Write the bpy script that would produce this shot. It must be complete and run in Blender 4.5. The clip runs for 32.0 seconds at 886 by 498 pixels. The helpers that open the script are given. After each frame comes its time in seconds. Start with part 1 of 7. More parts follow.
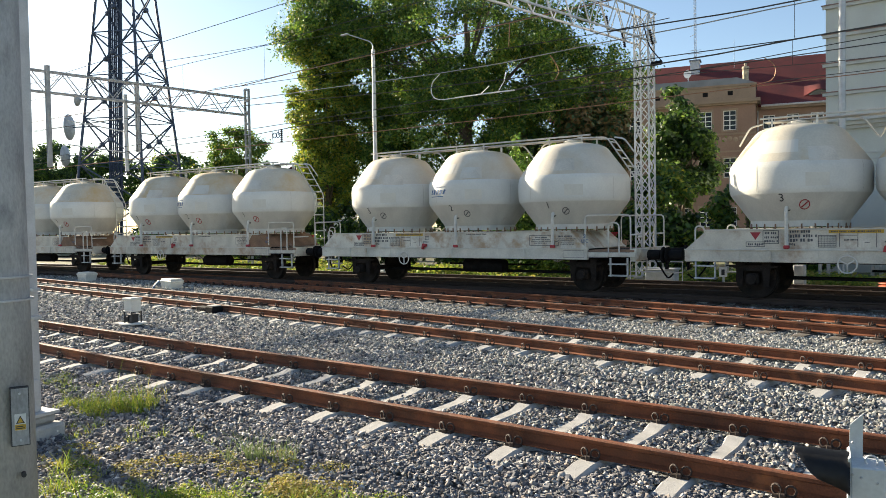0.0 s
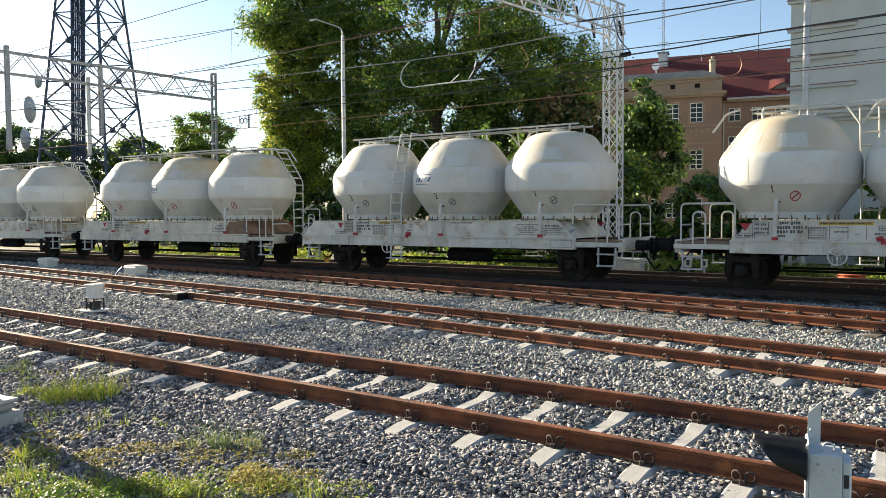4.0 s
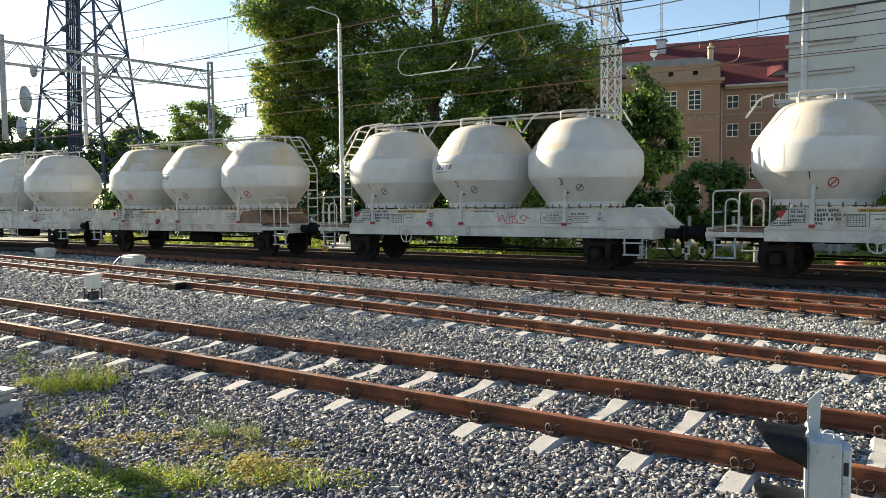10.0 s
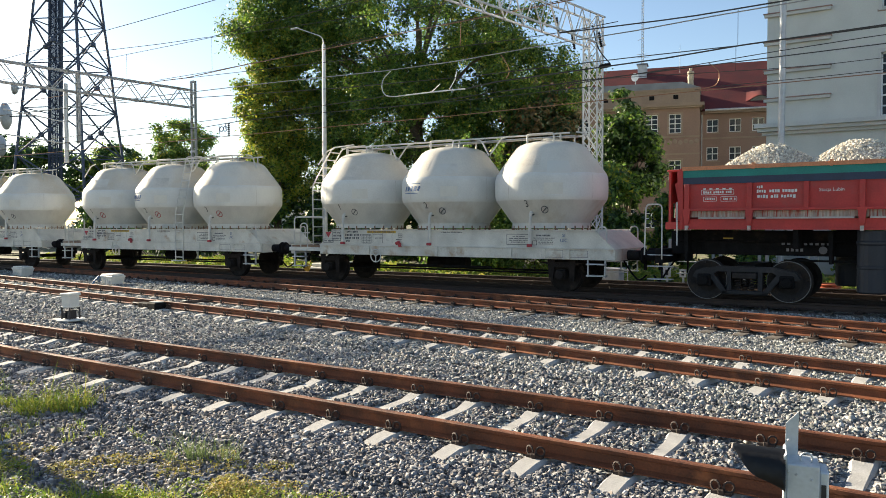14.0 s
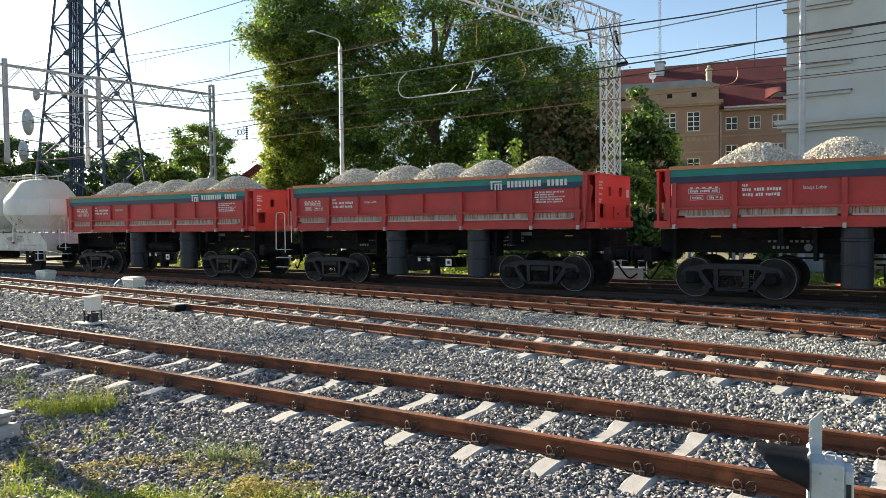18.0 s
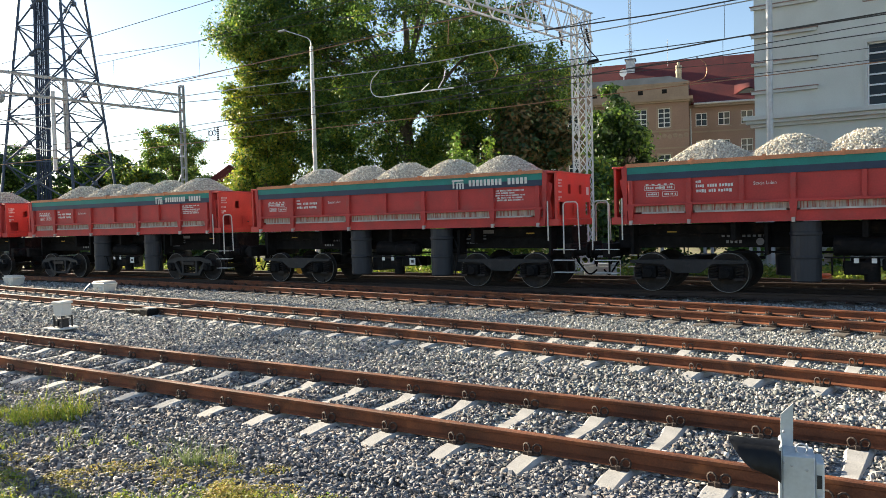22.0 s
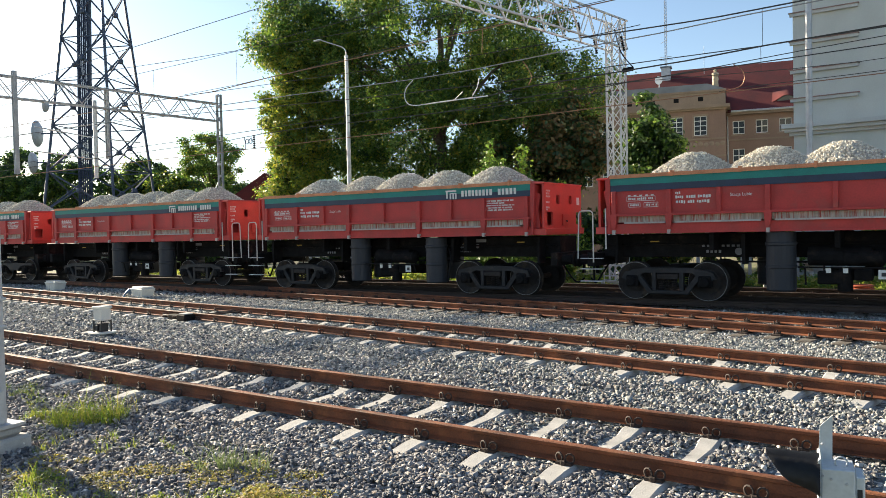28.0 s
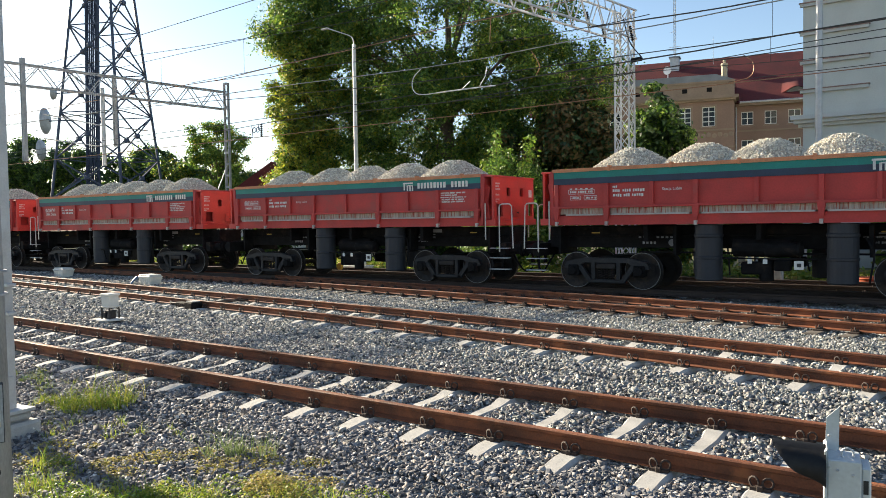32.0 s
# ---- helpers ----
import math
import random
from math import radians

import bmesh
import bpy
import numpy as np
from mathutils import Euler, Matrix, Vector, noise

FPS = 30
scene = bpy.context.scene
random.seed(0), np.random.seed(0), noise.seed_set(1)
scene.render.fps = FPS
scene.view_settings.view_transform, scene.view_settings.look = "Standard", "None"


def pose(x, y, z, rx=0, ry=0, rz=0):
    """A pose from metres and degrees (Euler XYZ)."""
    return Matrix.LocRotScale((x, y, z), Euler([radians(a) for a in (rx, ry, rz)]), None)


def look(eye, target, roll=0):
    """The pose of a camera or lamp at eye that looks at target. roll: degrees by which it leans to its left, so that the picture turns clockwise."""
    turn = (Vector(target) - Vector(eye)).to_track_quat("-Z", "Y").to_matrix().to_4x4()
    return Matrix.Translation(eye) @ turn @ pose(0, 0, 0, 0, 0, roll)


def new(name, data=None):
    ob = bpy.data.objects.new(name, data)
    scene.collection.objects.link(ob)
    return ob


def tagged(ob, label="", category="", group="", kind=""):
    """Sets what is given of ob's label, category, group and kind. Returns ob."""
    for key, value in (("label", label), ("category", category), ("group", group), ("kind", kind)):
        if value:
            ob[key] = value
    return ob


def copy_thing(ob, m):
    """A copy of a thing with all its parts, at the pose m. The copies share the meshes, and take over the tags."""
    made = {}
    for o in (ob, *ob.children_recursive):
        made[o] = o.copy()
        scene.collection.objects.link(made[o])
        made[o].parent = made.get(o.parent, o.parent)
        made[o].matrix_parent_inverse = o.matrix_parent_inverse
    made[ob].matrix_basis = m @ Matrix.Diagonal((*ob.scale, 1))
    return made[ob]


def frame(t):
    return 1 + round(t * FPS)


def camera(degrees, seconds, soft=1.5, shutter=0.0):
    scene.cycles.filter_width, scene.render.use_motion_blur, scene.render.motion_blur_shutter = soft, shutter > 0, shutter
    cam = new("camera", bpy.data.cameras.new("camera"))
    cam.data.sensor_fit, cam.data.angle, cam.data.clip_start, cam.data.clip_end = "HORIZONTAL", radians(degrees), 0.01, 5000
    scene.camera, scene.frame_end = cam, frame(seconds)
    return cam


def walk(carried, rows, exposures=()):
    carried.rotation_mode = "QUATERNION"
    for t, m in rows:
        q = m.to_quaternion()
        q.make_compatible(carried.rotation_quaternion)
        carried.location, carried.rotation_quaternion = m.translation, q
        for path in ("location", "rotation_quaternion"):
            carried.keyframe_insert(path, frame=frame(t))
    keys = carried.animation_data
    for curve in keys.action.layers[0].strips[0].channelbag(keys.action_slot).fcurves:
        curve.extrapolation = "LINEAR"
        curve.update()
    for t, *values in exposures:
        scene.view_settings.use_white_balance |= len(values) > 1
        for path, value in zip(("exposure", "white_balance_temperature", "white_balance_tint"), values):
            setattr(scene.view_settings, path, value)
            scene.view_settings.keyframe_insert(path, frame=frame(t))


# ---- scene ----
cam = camera(59.53, 32.0, soft=0.6)
# seconds, place, pitch, roll, yaw of a camera held in the hand
PATH = [
    (0.0, 0.017, -0.021, 2.031, -1.77, 0.96, 37.79),
    (0.5, 0.020, -0.022, 2.033, -1.86, 1.09, 37.92),
    (1.0, 0.017, -0.018, 2.029, -2.02, 1.04, 37.99),
    (1.5, 0.017, -0.024, 2.030, -2.30, 0.75, 38.07),
    (2.0, 0.013, -0.013, 2.028, -2.45, 0.25, 37.52),
    (2.5, 0.014, -0.014, 2.027, -2.46, 0.43, 37.09),
    (3.0, 0.013, -0.015, 2.031, -2.48, 0.29, 36.95),
    (3.5, 0.014, -0.008, 2.026, -2.56, 0.39, 36.14),
    (5.5, 0.010, 0.001, 2.028, -2.75, 0.17, 34.75),
    (6.0, 0.010, -0.001, 2.028, -2.83, 0.14, 34.58),
    (6.5, 0.008, -0.001, 2.030, -2.87, 0.07, 34.46),
    (7.0, 0.008, 0.006, 2.026, -2.84, 0.18, 34.45),
    (7.5, 0.007, -0.004, 2.030, -2.77, 0.07, 34.42),
    (8.0, 0.007, -0.010, 2.031, -2.75, -0.06, 34.53),
    (8.5, 0.007, -0.001, 2.027, -2.83, -0.12, 34.73),
    (9.0, 0.000, -0.003, 2.027, -3.06, -0.15, 34.85),
    (9.5, -0.001, 0.001, 2.027, -3.22, 0.12, 35.05),
    (10.0, 0.001, 0.009, 2.028, -3.49, 0.62, 35.34),
    (10.5, 0.002, -0.003, 2.029, -3.45, 0.75, 35.46),
    (11.0, 0.003, -0.001, 2.030, -3.25, 0.46, 35.49),
    (11.5, 0.006, 0.009, 2.028, -2.92, 0.54, 35.32),
    (12.0, 0.007, 0.002, 2.028, -2.57, 0.70, 35.14),
    (12.5, 0.009, 0.005, 2.029, -2.39, 0.68, 34.80),
    (13.0, 0.009, -0.000, 2.028, -2.24, 0.56, 34.40),
    (13.5, 0.008, 0.005, 2.031, -2.10, 0.15, 34.15),
    (14.0, 0.009, 0.006, 2.031, -1.97, 0.20, 34.07),
    (14.5, 0.009, 0.005, 2.033, -1.90, 0.21, 34.17),
    (16.5, 0.006, 0.004, 2.032, -1.97, 0.62, 35.19),
    (17.0, 0.006, 0.007, 2.030, -2.03, 0.88, 35.40),
    (17.5, 0.009, 0.006, 2.027, -2.00, 1.10, 35.56),
    (18.0, 0.007, 0.009, 2.026, -1.90, 0.73, 35.37),
    (18.5, 0.007, 0.012, 2.026, -1.67, 0.73, 34.99),
    (19.0, 0.012, 0.003, 2.029, -1.63, 0.70, 34.90),
    (19.5, 0.011, -0.002, 2.030, -1.56, 0.49, 34.79),
    (20.0, 0.010, 0.005, 2.028, -1.52, 0.35, 34.56),
    (20.5, 0.013, -0.006, 2.030, -1.40, 0.17, 34.34),
    (21.0, 0.012, 0.008, 2.025, -1.55, -0.04, 33.57),
    (21.5, 0.010, 0.013, 2.028, -1.61, 0.31, 33.16),
    (22.0, 0.010, 0.010, 2.034, -2.04, 1.50, 33.48),
    (22.5, 0.008, 0.008, 2.032, -2.00, 1.85, 34.17),
    (23.0, 0.012, 0.012, 2.027, -1.87, 1.47, 34.39),
    (23.5, 0.009, 0.007, 2.031, -1.84, 1.55, 34.46),
    (24.0, 0.011, 0.009, 2.028, -1.79, 1.46, 34.66),
    (24.5, 0.009, 0.015, 2.029, -1.75, 1.52, 34.89),
    (25.0, 0.010, 0.004, 2.029, -1.58, 1.02, 34.98),
    (25.5, 0.010, 0.006, 2.030, -1.35, 0.35, 35.01),
    (27.5, 0.013, 0.005, 2.029, -1.31, 1.36, 35.72),
    (28.0, 0.015, 0.002, 2.030, -1.38, 1.27, 35.92),
    (28.5, 0.018, -0.000, 2.026, -1.46, 1.19, 36.00),
    (29.0, 0.016, -0.003, 2.026, -1.65, 1.04, 36.01),
    (29.5, 0.015, -0.008, 2.028, -1.77, 0.85, 36.08),
    (30.0, 0.015, -0.006, 2.028, -1.87, 1.09, 36.13),
    (30.5, 0.016, -0.011, 2.030, -1.96, 1.17, 36.19),
    (31.0, 0.012, -0.013, 2.030, -2.01, 0.95, 36.22),
    (31.5, 0.013, -0.019, 2.031, -2.09, 0.90, 36.29),
    (32.0, 0.012, -0.011, 2.028, -2.13, 0.91, 36.39),
]
walk(cam, [(t, pose(x, y, z, 90 + pitch, roll, yaw)) for t, x, y, z, pitch, roll, yaw in PATH],
     exposures=[(0.0, 1.62), (14.0, 1.64), (18.0, 1.70), (22.0, 1.76), (25.0, 1.73), (32.0, 1.69)])

# the train: metres run since 16 s, every second second
RUN = [-99.53, -87.46, -75.15, -62.82, -50.74, -38.52, -25.92, -13.07, 0.0, 13.1, 26.04, 38.89, 51.84, 64.96, 78.35, 91.95, 105.58]


def run(t):
    """Metres that the train has run at t, smooth through the knots."""
    k = [2 * RUN[0] - RUN[1], *RUN, 2 * RUN[-1] - RUN[-2]]
    i = max(0, min(len(RUN) - 2, int(t // 2)))
    u = t / 2 - i
    a, b, c, d = k[i:i + 4]
    return b + 0.5 * u * (c - a + u * (2 * a - 5 * b + 4 * c - d + u * (3 * (b - c) + d - a)))


def bend(f, x, lo, hi):
    """f(x) inside lo..hi, and straight on along its tangents outside."""
    if x < lo:
        return f(lo) + (x - lo) * (f(lo + 0.01) - f(lo)) / 0.01
    if x > hi:
        return f(hi) + (x - hi) * (f(hi) - f(hi - 0.01)) / 0.01
    return f(x)


# centre lines of the tracks, x along the railway, y away from the eye
def track_1(x):
    return bend(lambda s: 6.80 - 0.000674 * (s + 5) ** 2 - 0.0001397 * (s + 5) ** 3, x, -14, 3)


def track_2(x):
    return bend(lambda s: 11.33 - 0.126 * (s + 5) - 0.002734 * (s + 5) ** 2 - 0.0000617 * (s + 5) ** 3, x, -26, 2)


def track_4(x):
    return bend(lambda s: 20.05 + 0.0196 * (s + 6) - 0.00098 * (s + 6) ** 2, x, -45, 5)


def track_3(x):
    return min(bend(lambda s: 16.02 - 0.155 * (s + 4.4) - 0.0022 * (s + 4.4) ** 2, x, -32, 2), track_4(x) - 0.02)


def track_5(x):
    return track_4(x) + 3.0


RAIL_TOP = 0.15
GAUGE = 1.5

# ---- light ----
SUN_AZIMUTH, SUN_HEIGHT = -84.5, 18.5
world = bpy.data.worlds.new("sky")
scene.world = world
world.use_nodes = True
wn = world.node_tree.nodes
sky = wn.new("ShaderNodeTexSky")
sky.sky_type, sky.sun_disc = "NISHITA", False
sky.sun_elevation, sky.sun_rotation = radians(SUN_HEIGHT), radians(SUN_AZIMUTH)
sky.air_density, sky.dust_density, sky.ozone_density = 0.9, 0.4, 1.2
wn["Background"].inputs["Strength"].default_value = 0.063
world.node_tree.links.new(sky.outputs[0], wn["Background"].inputs["Color"])
sun_data = bpy.data.lights.new("sun", "SUN")
sun_data.energy, sun_data.angle, sun_data.color = 5.0, radians(0.55), (1.0, 0.865, 0.65)
sun = new("sun", sun_data)
_az, _el = radians(SUN_AZIMUTH), radians(SUN_HEIGHT)
SUN_DIR = Vector((math.sin(_az) * math.cos(_el), math.cos(_az) * math.cos(_el), math.sin(_el)))
sun.matrix_world = look(SUN_DIR * 60, (0, 0, 0))


# ---- materials ----
def material(name, colour, rough=0.7, metal=0.0, spread=0.25, size=3.0, fine=40.0, bump=0.15, stain=None, stain_at=0.55, stain_size=1.2, alter=0.0, spec=0.5, stretch=(1, 1, 1), soft=0.14):
    """Base colour with variation at two scales, a stain colour where a third noise is high, and fine relief."""
    m = bpy.data.materials.new(name)
    m.use_nodes = True
    n, l = m.node_tree.nodes, m.node_tree.links
    b = n["Principled BSDF"]
    b.inputs["Metallic"].default_value = metal
    b.inputs["Specular IOR Level"].default_value = spec
    co = n.new("ShaderNodeTexCoord")
    mp = n.new("ShaderNodeMapping")
    mp.inputs["Scale"].default_value = stretch
    l.new(co.outputs["Object"], mp.inputs["Vector"])
    big, small = n.new("ShaderNodeTexNoise"), n.new("ShaderNodeTexNoise")
    for tex, sc in ((big, size), (small, fine)):
        tex.inputs["Scale"].default_value, tex.inputs["Detail"].default_value = sc, 6
        l.new(mp.outputs[0], tex.inputs["Vector"])
    add = n.new("ShaderNodeMath")
    add.operation = "MULTIPLY_ADD"
    l.new(small.outputs[0], add.inputs[0])
    add.inputs[1].default_value = 0.5
    l.new(big.outputs[0], add.inputs[2])
    ramp = n.new("ShaderNodeValToRGB")
    dark, light = [tuple(min(1, c * (1 + s * spread)) for c in colour) + (1,) for s in (-1.6, 1.6)]
    ramp.color_ramp.elements[0].position, ramp.color_ramp.elements[0].color = 0.45, dark
    ramp.color_ramp.elements[1].position, ramp.color_ramp.elements[1].color = 1.05, light
    l.new(add.outputs[0], ramp.inputs[0])
    out = ramp.outputs[0]
    if stain:
        st = n.new("ShaderNodeTexNoise")
        st.inputs["Scale"].default_value, st.inputs["Detail"].default_value = stain_size, 8
        st.inputs["Roughness"].default_value = 0.65
        l.new(mp.outputs[0], st.inputs["Vector"])
        sr = n.new("ShaderNodeValToRGB")
        sr.color_ramp.elements[0].position, sr.color_ramp.elements[1].position = stain_at, stain_at + soft
        l.new(st.outputs[0], sr.inputs[0])
        mix = n.new("ShaderNodeMix")
        mix.data_type = "RGBA"
        l.new(sr.outputs[0], mix.inputs[0])
        l.new(out, mix.inputs[6])
        mix.inputs[7].default_value = (*stain, 1)
        out = mix.outputs[2]
        if alter:
            # how far a thing is stained differs from one to the next
            oi = n.new("ShaderNodeObjectInfo")
            ad = n.new("ShaderNodeMath")
            ad.operation = "MULTIPLY_ADD"
            l.new(oi.outputs["Random"], ad.inputs[0])
            ad.inputs[1].default_value = alter
            l.new(st.outputs[0], ad.inputs[2])
            sb = n.new("ShaderNodeMath")
            sb.operation = "SUBTRACT"
            l.new(ad.outputs[0], sb.inputs[0])
            sb.inputs[1].default_value = alter / 2
            l.new(sb.outputs[0], sr.inputs[0])
    l.new(out, b.inputs["Base Color"])
    rr = n.new("ShaderNodeMapRange")
    rr.inputs["To Min"].default_value, rr.inputs["To Max"].default_value = max(0.02, rough - 0.12), min(1, rough + 0.15)
    l.new(big.outputs[0], rr.inputs[0])
    l.new(rr.outputs[0], b.inputs["Roughness"])
    if bump:
        bp = n.new("ShaderNodeBump")
        bp.inputs["Strength"].default_value, bp.inputs["Distance"].default_value = bump, 0.02
        l.new(small.outputs[0], bp.inputs["Height"])
        l.new(bp.outputs[0], b.inputs["Normal"])
    return m


def pebbles(name, colours, size, bump=0.6):
    """Cells of several stone colours with relief: ballast and gravel seen from afar."""
    m = bpy.data.materials.new(name)
    m.use_nodes = True
    n, l = m.node_tree.nodes, m.node_tree.links
    b = n["Principled BSDF"]
    b.inputs["Roughness"].default_value = 0.85
    co, vo, no = n.new("ShaderNodeTexCoord"), n.new("ShaderNodeTexVoronoi"), n.new("ShaderNodeTexNoise")
    vo.inputs["Scale"].default_value = size
    no.inputs["Scale"].default_value, no.inputs["Detail"].default_value = 0.9, 5
    l.new(co.outputs["Object"], vo.inputs["Vector"])
    l.new(co.outputs["Object"], no.inputs["Vector"])
    sep = n.new("ShaderNodeSeparateColor")
    l.new(vo.outputs["Color"], sep.inputs[0])
    ad = n.new("ShaderNodeMath")
    ad.operation = "MULTIPLY_ADD"
    l.new(no.outputs[0], ad.inputs[0])
    ad.inputs[1].default_value = 0.35
    l.new(sep.outputs[0], ad.inputs[2])
    ramp = n.new("ShaderNodeValToRGB")
    e = ramp.color_ramp.elements
    while len(e) < len(colours):
        e.new(0.5)
    for i, c in enumerate(colours):
        e[i].position, e[i].color = 0.15 + i * 1.1 / len(colours), (*c, 1)
    l.new(ad.outputs[0], ramp.inputs[0])
    l.new(ramp.outputs[0], b.inputs["Base Color"])
    bp = n.new("ShaderNodeBump")
    bp.invert = True
    bp.inputs["Strength"].default_value, bp.inputs["Distance"].default_value = bump, 0.05
    l.new(vo.outputs["Distance"], bp.inputs["Height"])
    l.new(bp.outputs[0], b.inputs["Normal"])
    return m


def islands(name, colours, rough=0.85, through_light=0.0):
    """One colour for each loose piece of a mesh: stones and leaves."""
    m = bpy.data.materials.new(name)
    m.use_nodes = True
    n, l = m.node_tree.nodes, m.node_tree.links
    b = n["Principled BSDF"]
    b.inputs["Roughness"].default_value = rough
    b.inputs["Specular IOR Level"].default_value = 0.5 if through_light else 0.3
    ge, ramp = n.new("ShaderNodeNewGeometry"), n.new("ShaderNodeValToRGB")
    e = ramp.color_ramp.elements
    while len(e) < len(colours):
        e.new(0.5)
    for i, c in enumerate(colours):
        e[i].position, e[i].color = i / (len(colours) - 1), (*c, 1)
    l.new(ge.outputs["Random Per Island"], ramp.inputs[0])
    no, co, mul = n.new("ShaderNodeTexNoise"), n.new("ShaderNodeTexCoord"), n.new("ShaderNodeMix")
    no.inputs["Scale"].default_value = 0.6 if through_light else 30
    l.new(co.outputs["Object"], no.inputs["Vector"])
    mr = n.new("ShaderNodeMapRange")
    mr.inputs["To Min"].default_value, mr.inputs["To Max"].default_value = 0.6, 1.4
    l.new(no.outputs[0], mr.inputs[0])
    mul.data_type, mul.blend_type = "RGBA", "MULTIPLY"
    mul.inputs[0].default_value = 1
    l.new(ramp.outputs[0], mul.inputs[6])
    l.new(mr.outputs[0], mul.inputs[7])
    l.new(mul.outputs[2], b.inputs["Base Color"])
    if through_light:
        tr, ms = n.new("ShaderNodeBsdfTranslucent"), n.new("ShaderNodeMixShader")
        l.new(mul.outputs[2], tr.inputs[0])
        ms.inputs[0].default_value = through_light
        l.new(b.outputs[0], ms.inputs[1])
        l.new(tr.outputs[0], ms.inputs[2])
        l.new(ms.outputs[0], n["Material Output"].inputs[0])
    return m


BALLAST = pebbles("ballast", [(0.06, 0.062, 0.064), (0.14, 0.145, 0.145), (0.24, 0.25, 0.245), (0.36, 0.37, 0.35), (0.55, 0.55, 0.52)], 24, 0.9)
STONE = islands("ballast_stone", [(0.05, 0.052, 0.060), (0.10, 0.104, 0.118), (0.19, 0.193, 0.21), (0.14, 0.13, 0.13), (0.30, 0.30, 0.31), (0.23, 0.19, 0.16), (0.62, 0.60, 0.57)])
STONE_PALE = islands("pale_ballast_stone", [(0.075, 0.08, 0.078), (0.18, 0.19, 0.182), (0.31, 0.32, 0.305), (0.22, 0.22, 0.21), (0.42, 0.43, 0.405), (0.30, 0.28, 0.25), (0.60, 0.59, 0.56)])
GRAVEL = islands("gravel_load", [(0.34, 0.32, 0.27), (0.56, 0.53, 0.45), (0.70, 0.66, 0.58), (0.80, 0.77, 0.69), (0.58, 0.50, 0.39), (0.42, 0.41, 0.38)])
SOIL = material("soil", (0.13, 0.11, 0.07), 0.95, spread=0.4, size=1.5, fine=30, bump=0.5, stain=(0.09, 0.12, 0.03), stain_at=0.45)
RUST = material("rail_rust", (0.145, 0.044, 0.016), 0.7, spread=0.45, size=2.5, fine=60, bump=0.3, stain=(0.36, 0.125, 0.042), stain_at=0.55, stain_size=2.2, soft=0.2)
CLIP = material("rail_clip_iron", (0.035, 0.021, 0.016), 0.7, 0.1, spread=0.3, size=20, bump=0.2)
# rail rust darkened in colour for the shade under and behind the train
SHADE_RAIL = material("shade_dark_rail", (0.042, 0.027, 0.021), 0.75, spread=0.3, size=2.5, fine=60, bump=0.2)
CONCRETE = material("sleeper_concrete", (0.40, 0.39, 0.37), 0.9, spread=0.2, size=4, fine=70, bump=0.25, stain=(0.38, 0.35, 0.32), stain_at=0.6, alter=0.2)
TIMBER = material("sleeper_timber", (0.10, 0.085, 0.07), 0.9, spread=0.4, size=6, fine=60, bump=0.4)
POLE_CONCRETE = material("spun_concrete", (0.38, 0.38, 0.375), 0.85, spread=0.26, size=3.5, fine=70, bump=0.25, stain=(0.22, 0.22, 0.22), stain_at=0.55, stain_size=3.5, stretch=(1, 1, 0.45))
SILO = material("silo_paint", (0.64, 0.64, 0.605), 0.5, spread=0.08, size=1.2, fine=25, bump=0.02, stain=(0.54, 0.48, 0.37), stain_at=0.58, stain_size=0.7, alter=0.24, soft=0.3)
SILO_DUSTY = material("dusty_silo_paint", (0.62, 0.58, 0.50), 0.6, spread=0.09, size=0.9, fine=20, bump=0.02, stain=(0.56, 0.44, 0.27), stain_at=0.55, stain_size=0.6, alter=0.30, soft=0.34)
SILO_LOWER = material("grimy_silo_paint", (0.59, 0.575, 0.53), 0.55, spread=0.09, size=1.4, fine=20, bump=0.02, stain=(0.45, 0.39, 0.30), stain_at=0.56, stain_size=1.1, alter=0.2, stretch=(1.6, 1.6, 0.5), soft=0.3)
SILO_STAINED = material("stained_silo_paint", (0.60, 0.55, 0.45), 0.6, spread=0.10, size=0.9, fine=20, bump=0.02, stain=(0.56, 0.40, 0.19), stain_at=0.47, stain_size=0.8, alter=0.16, soft=0.26)
MARK_SEAM = material("weld_seam", (0.44, 0.42, 0.38), 0.6, spread=0.1, size=6, bump=0.0)
DECK = material("wagon_white_paint", (0.59, 0.575, 0.515), 0.55, spread=0.14, size=2, fine=30, bump=0.05, stain=(0.40, 0.29, 0.19), stain_at=0.56, stain_size=1.6, alter=0.16)
DECK_WORN = material("worn_wagon_paint", (0.56, 0.53, 0.46), 0.6, spread=0.14, size=2, fine=30, bump=0.05, stain=(0.33, 0.21, 0.13), stain_at=0.50, stain_size=1.8, alter=0.10, soft=0.22)
RUSTY_DECK = material("rusty_deck", (0.23, 0.14, 0.09), 0.85, spread=0.25, size=2, fine=30, stain=(0.42, 0.38, 0.32), stain_at=0.6)
PATCH = material("fresh_paint_patch", (0.645, 0.625, 0.56), 0.5, spread=0.06, size=2, fine=25, bump=0.02)
TAN_PATCH = material("tan_stained_paint", (0.61, 0.56, 0.475), 0.6, spread=0.14, size=2, fine=25, bump=0.03, stain=(0.66, 0.635, 0.565), stain_at=0.50, stain_size=0.9, alter=0.4)
PIPE = material("white_pipe", (0.55, 0.54, 0.50), 0.5, spread=0.12, size=4, bump=0.03)
DARK = material("underframe_black", (0.011, 0.0105, 0.011), 0.8, 0.0, spec=0.12, spread=0.4, size=5, fine=40, bump=0.2, stain=(0.045, 0.033, 0.025), stain_at=0.58, stain_size=2)
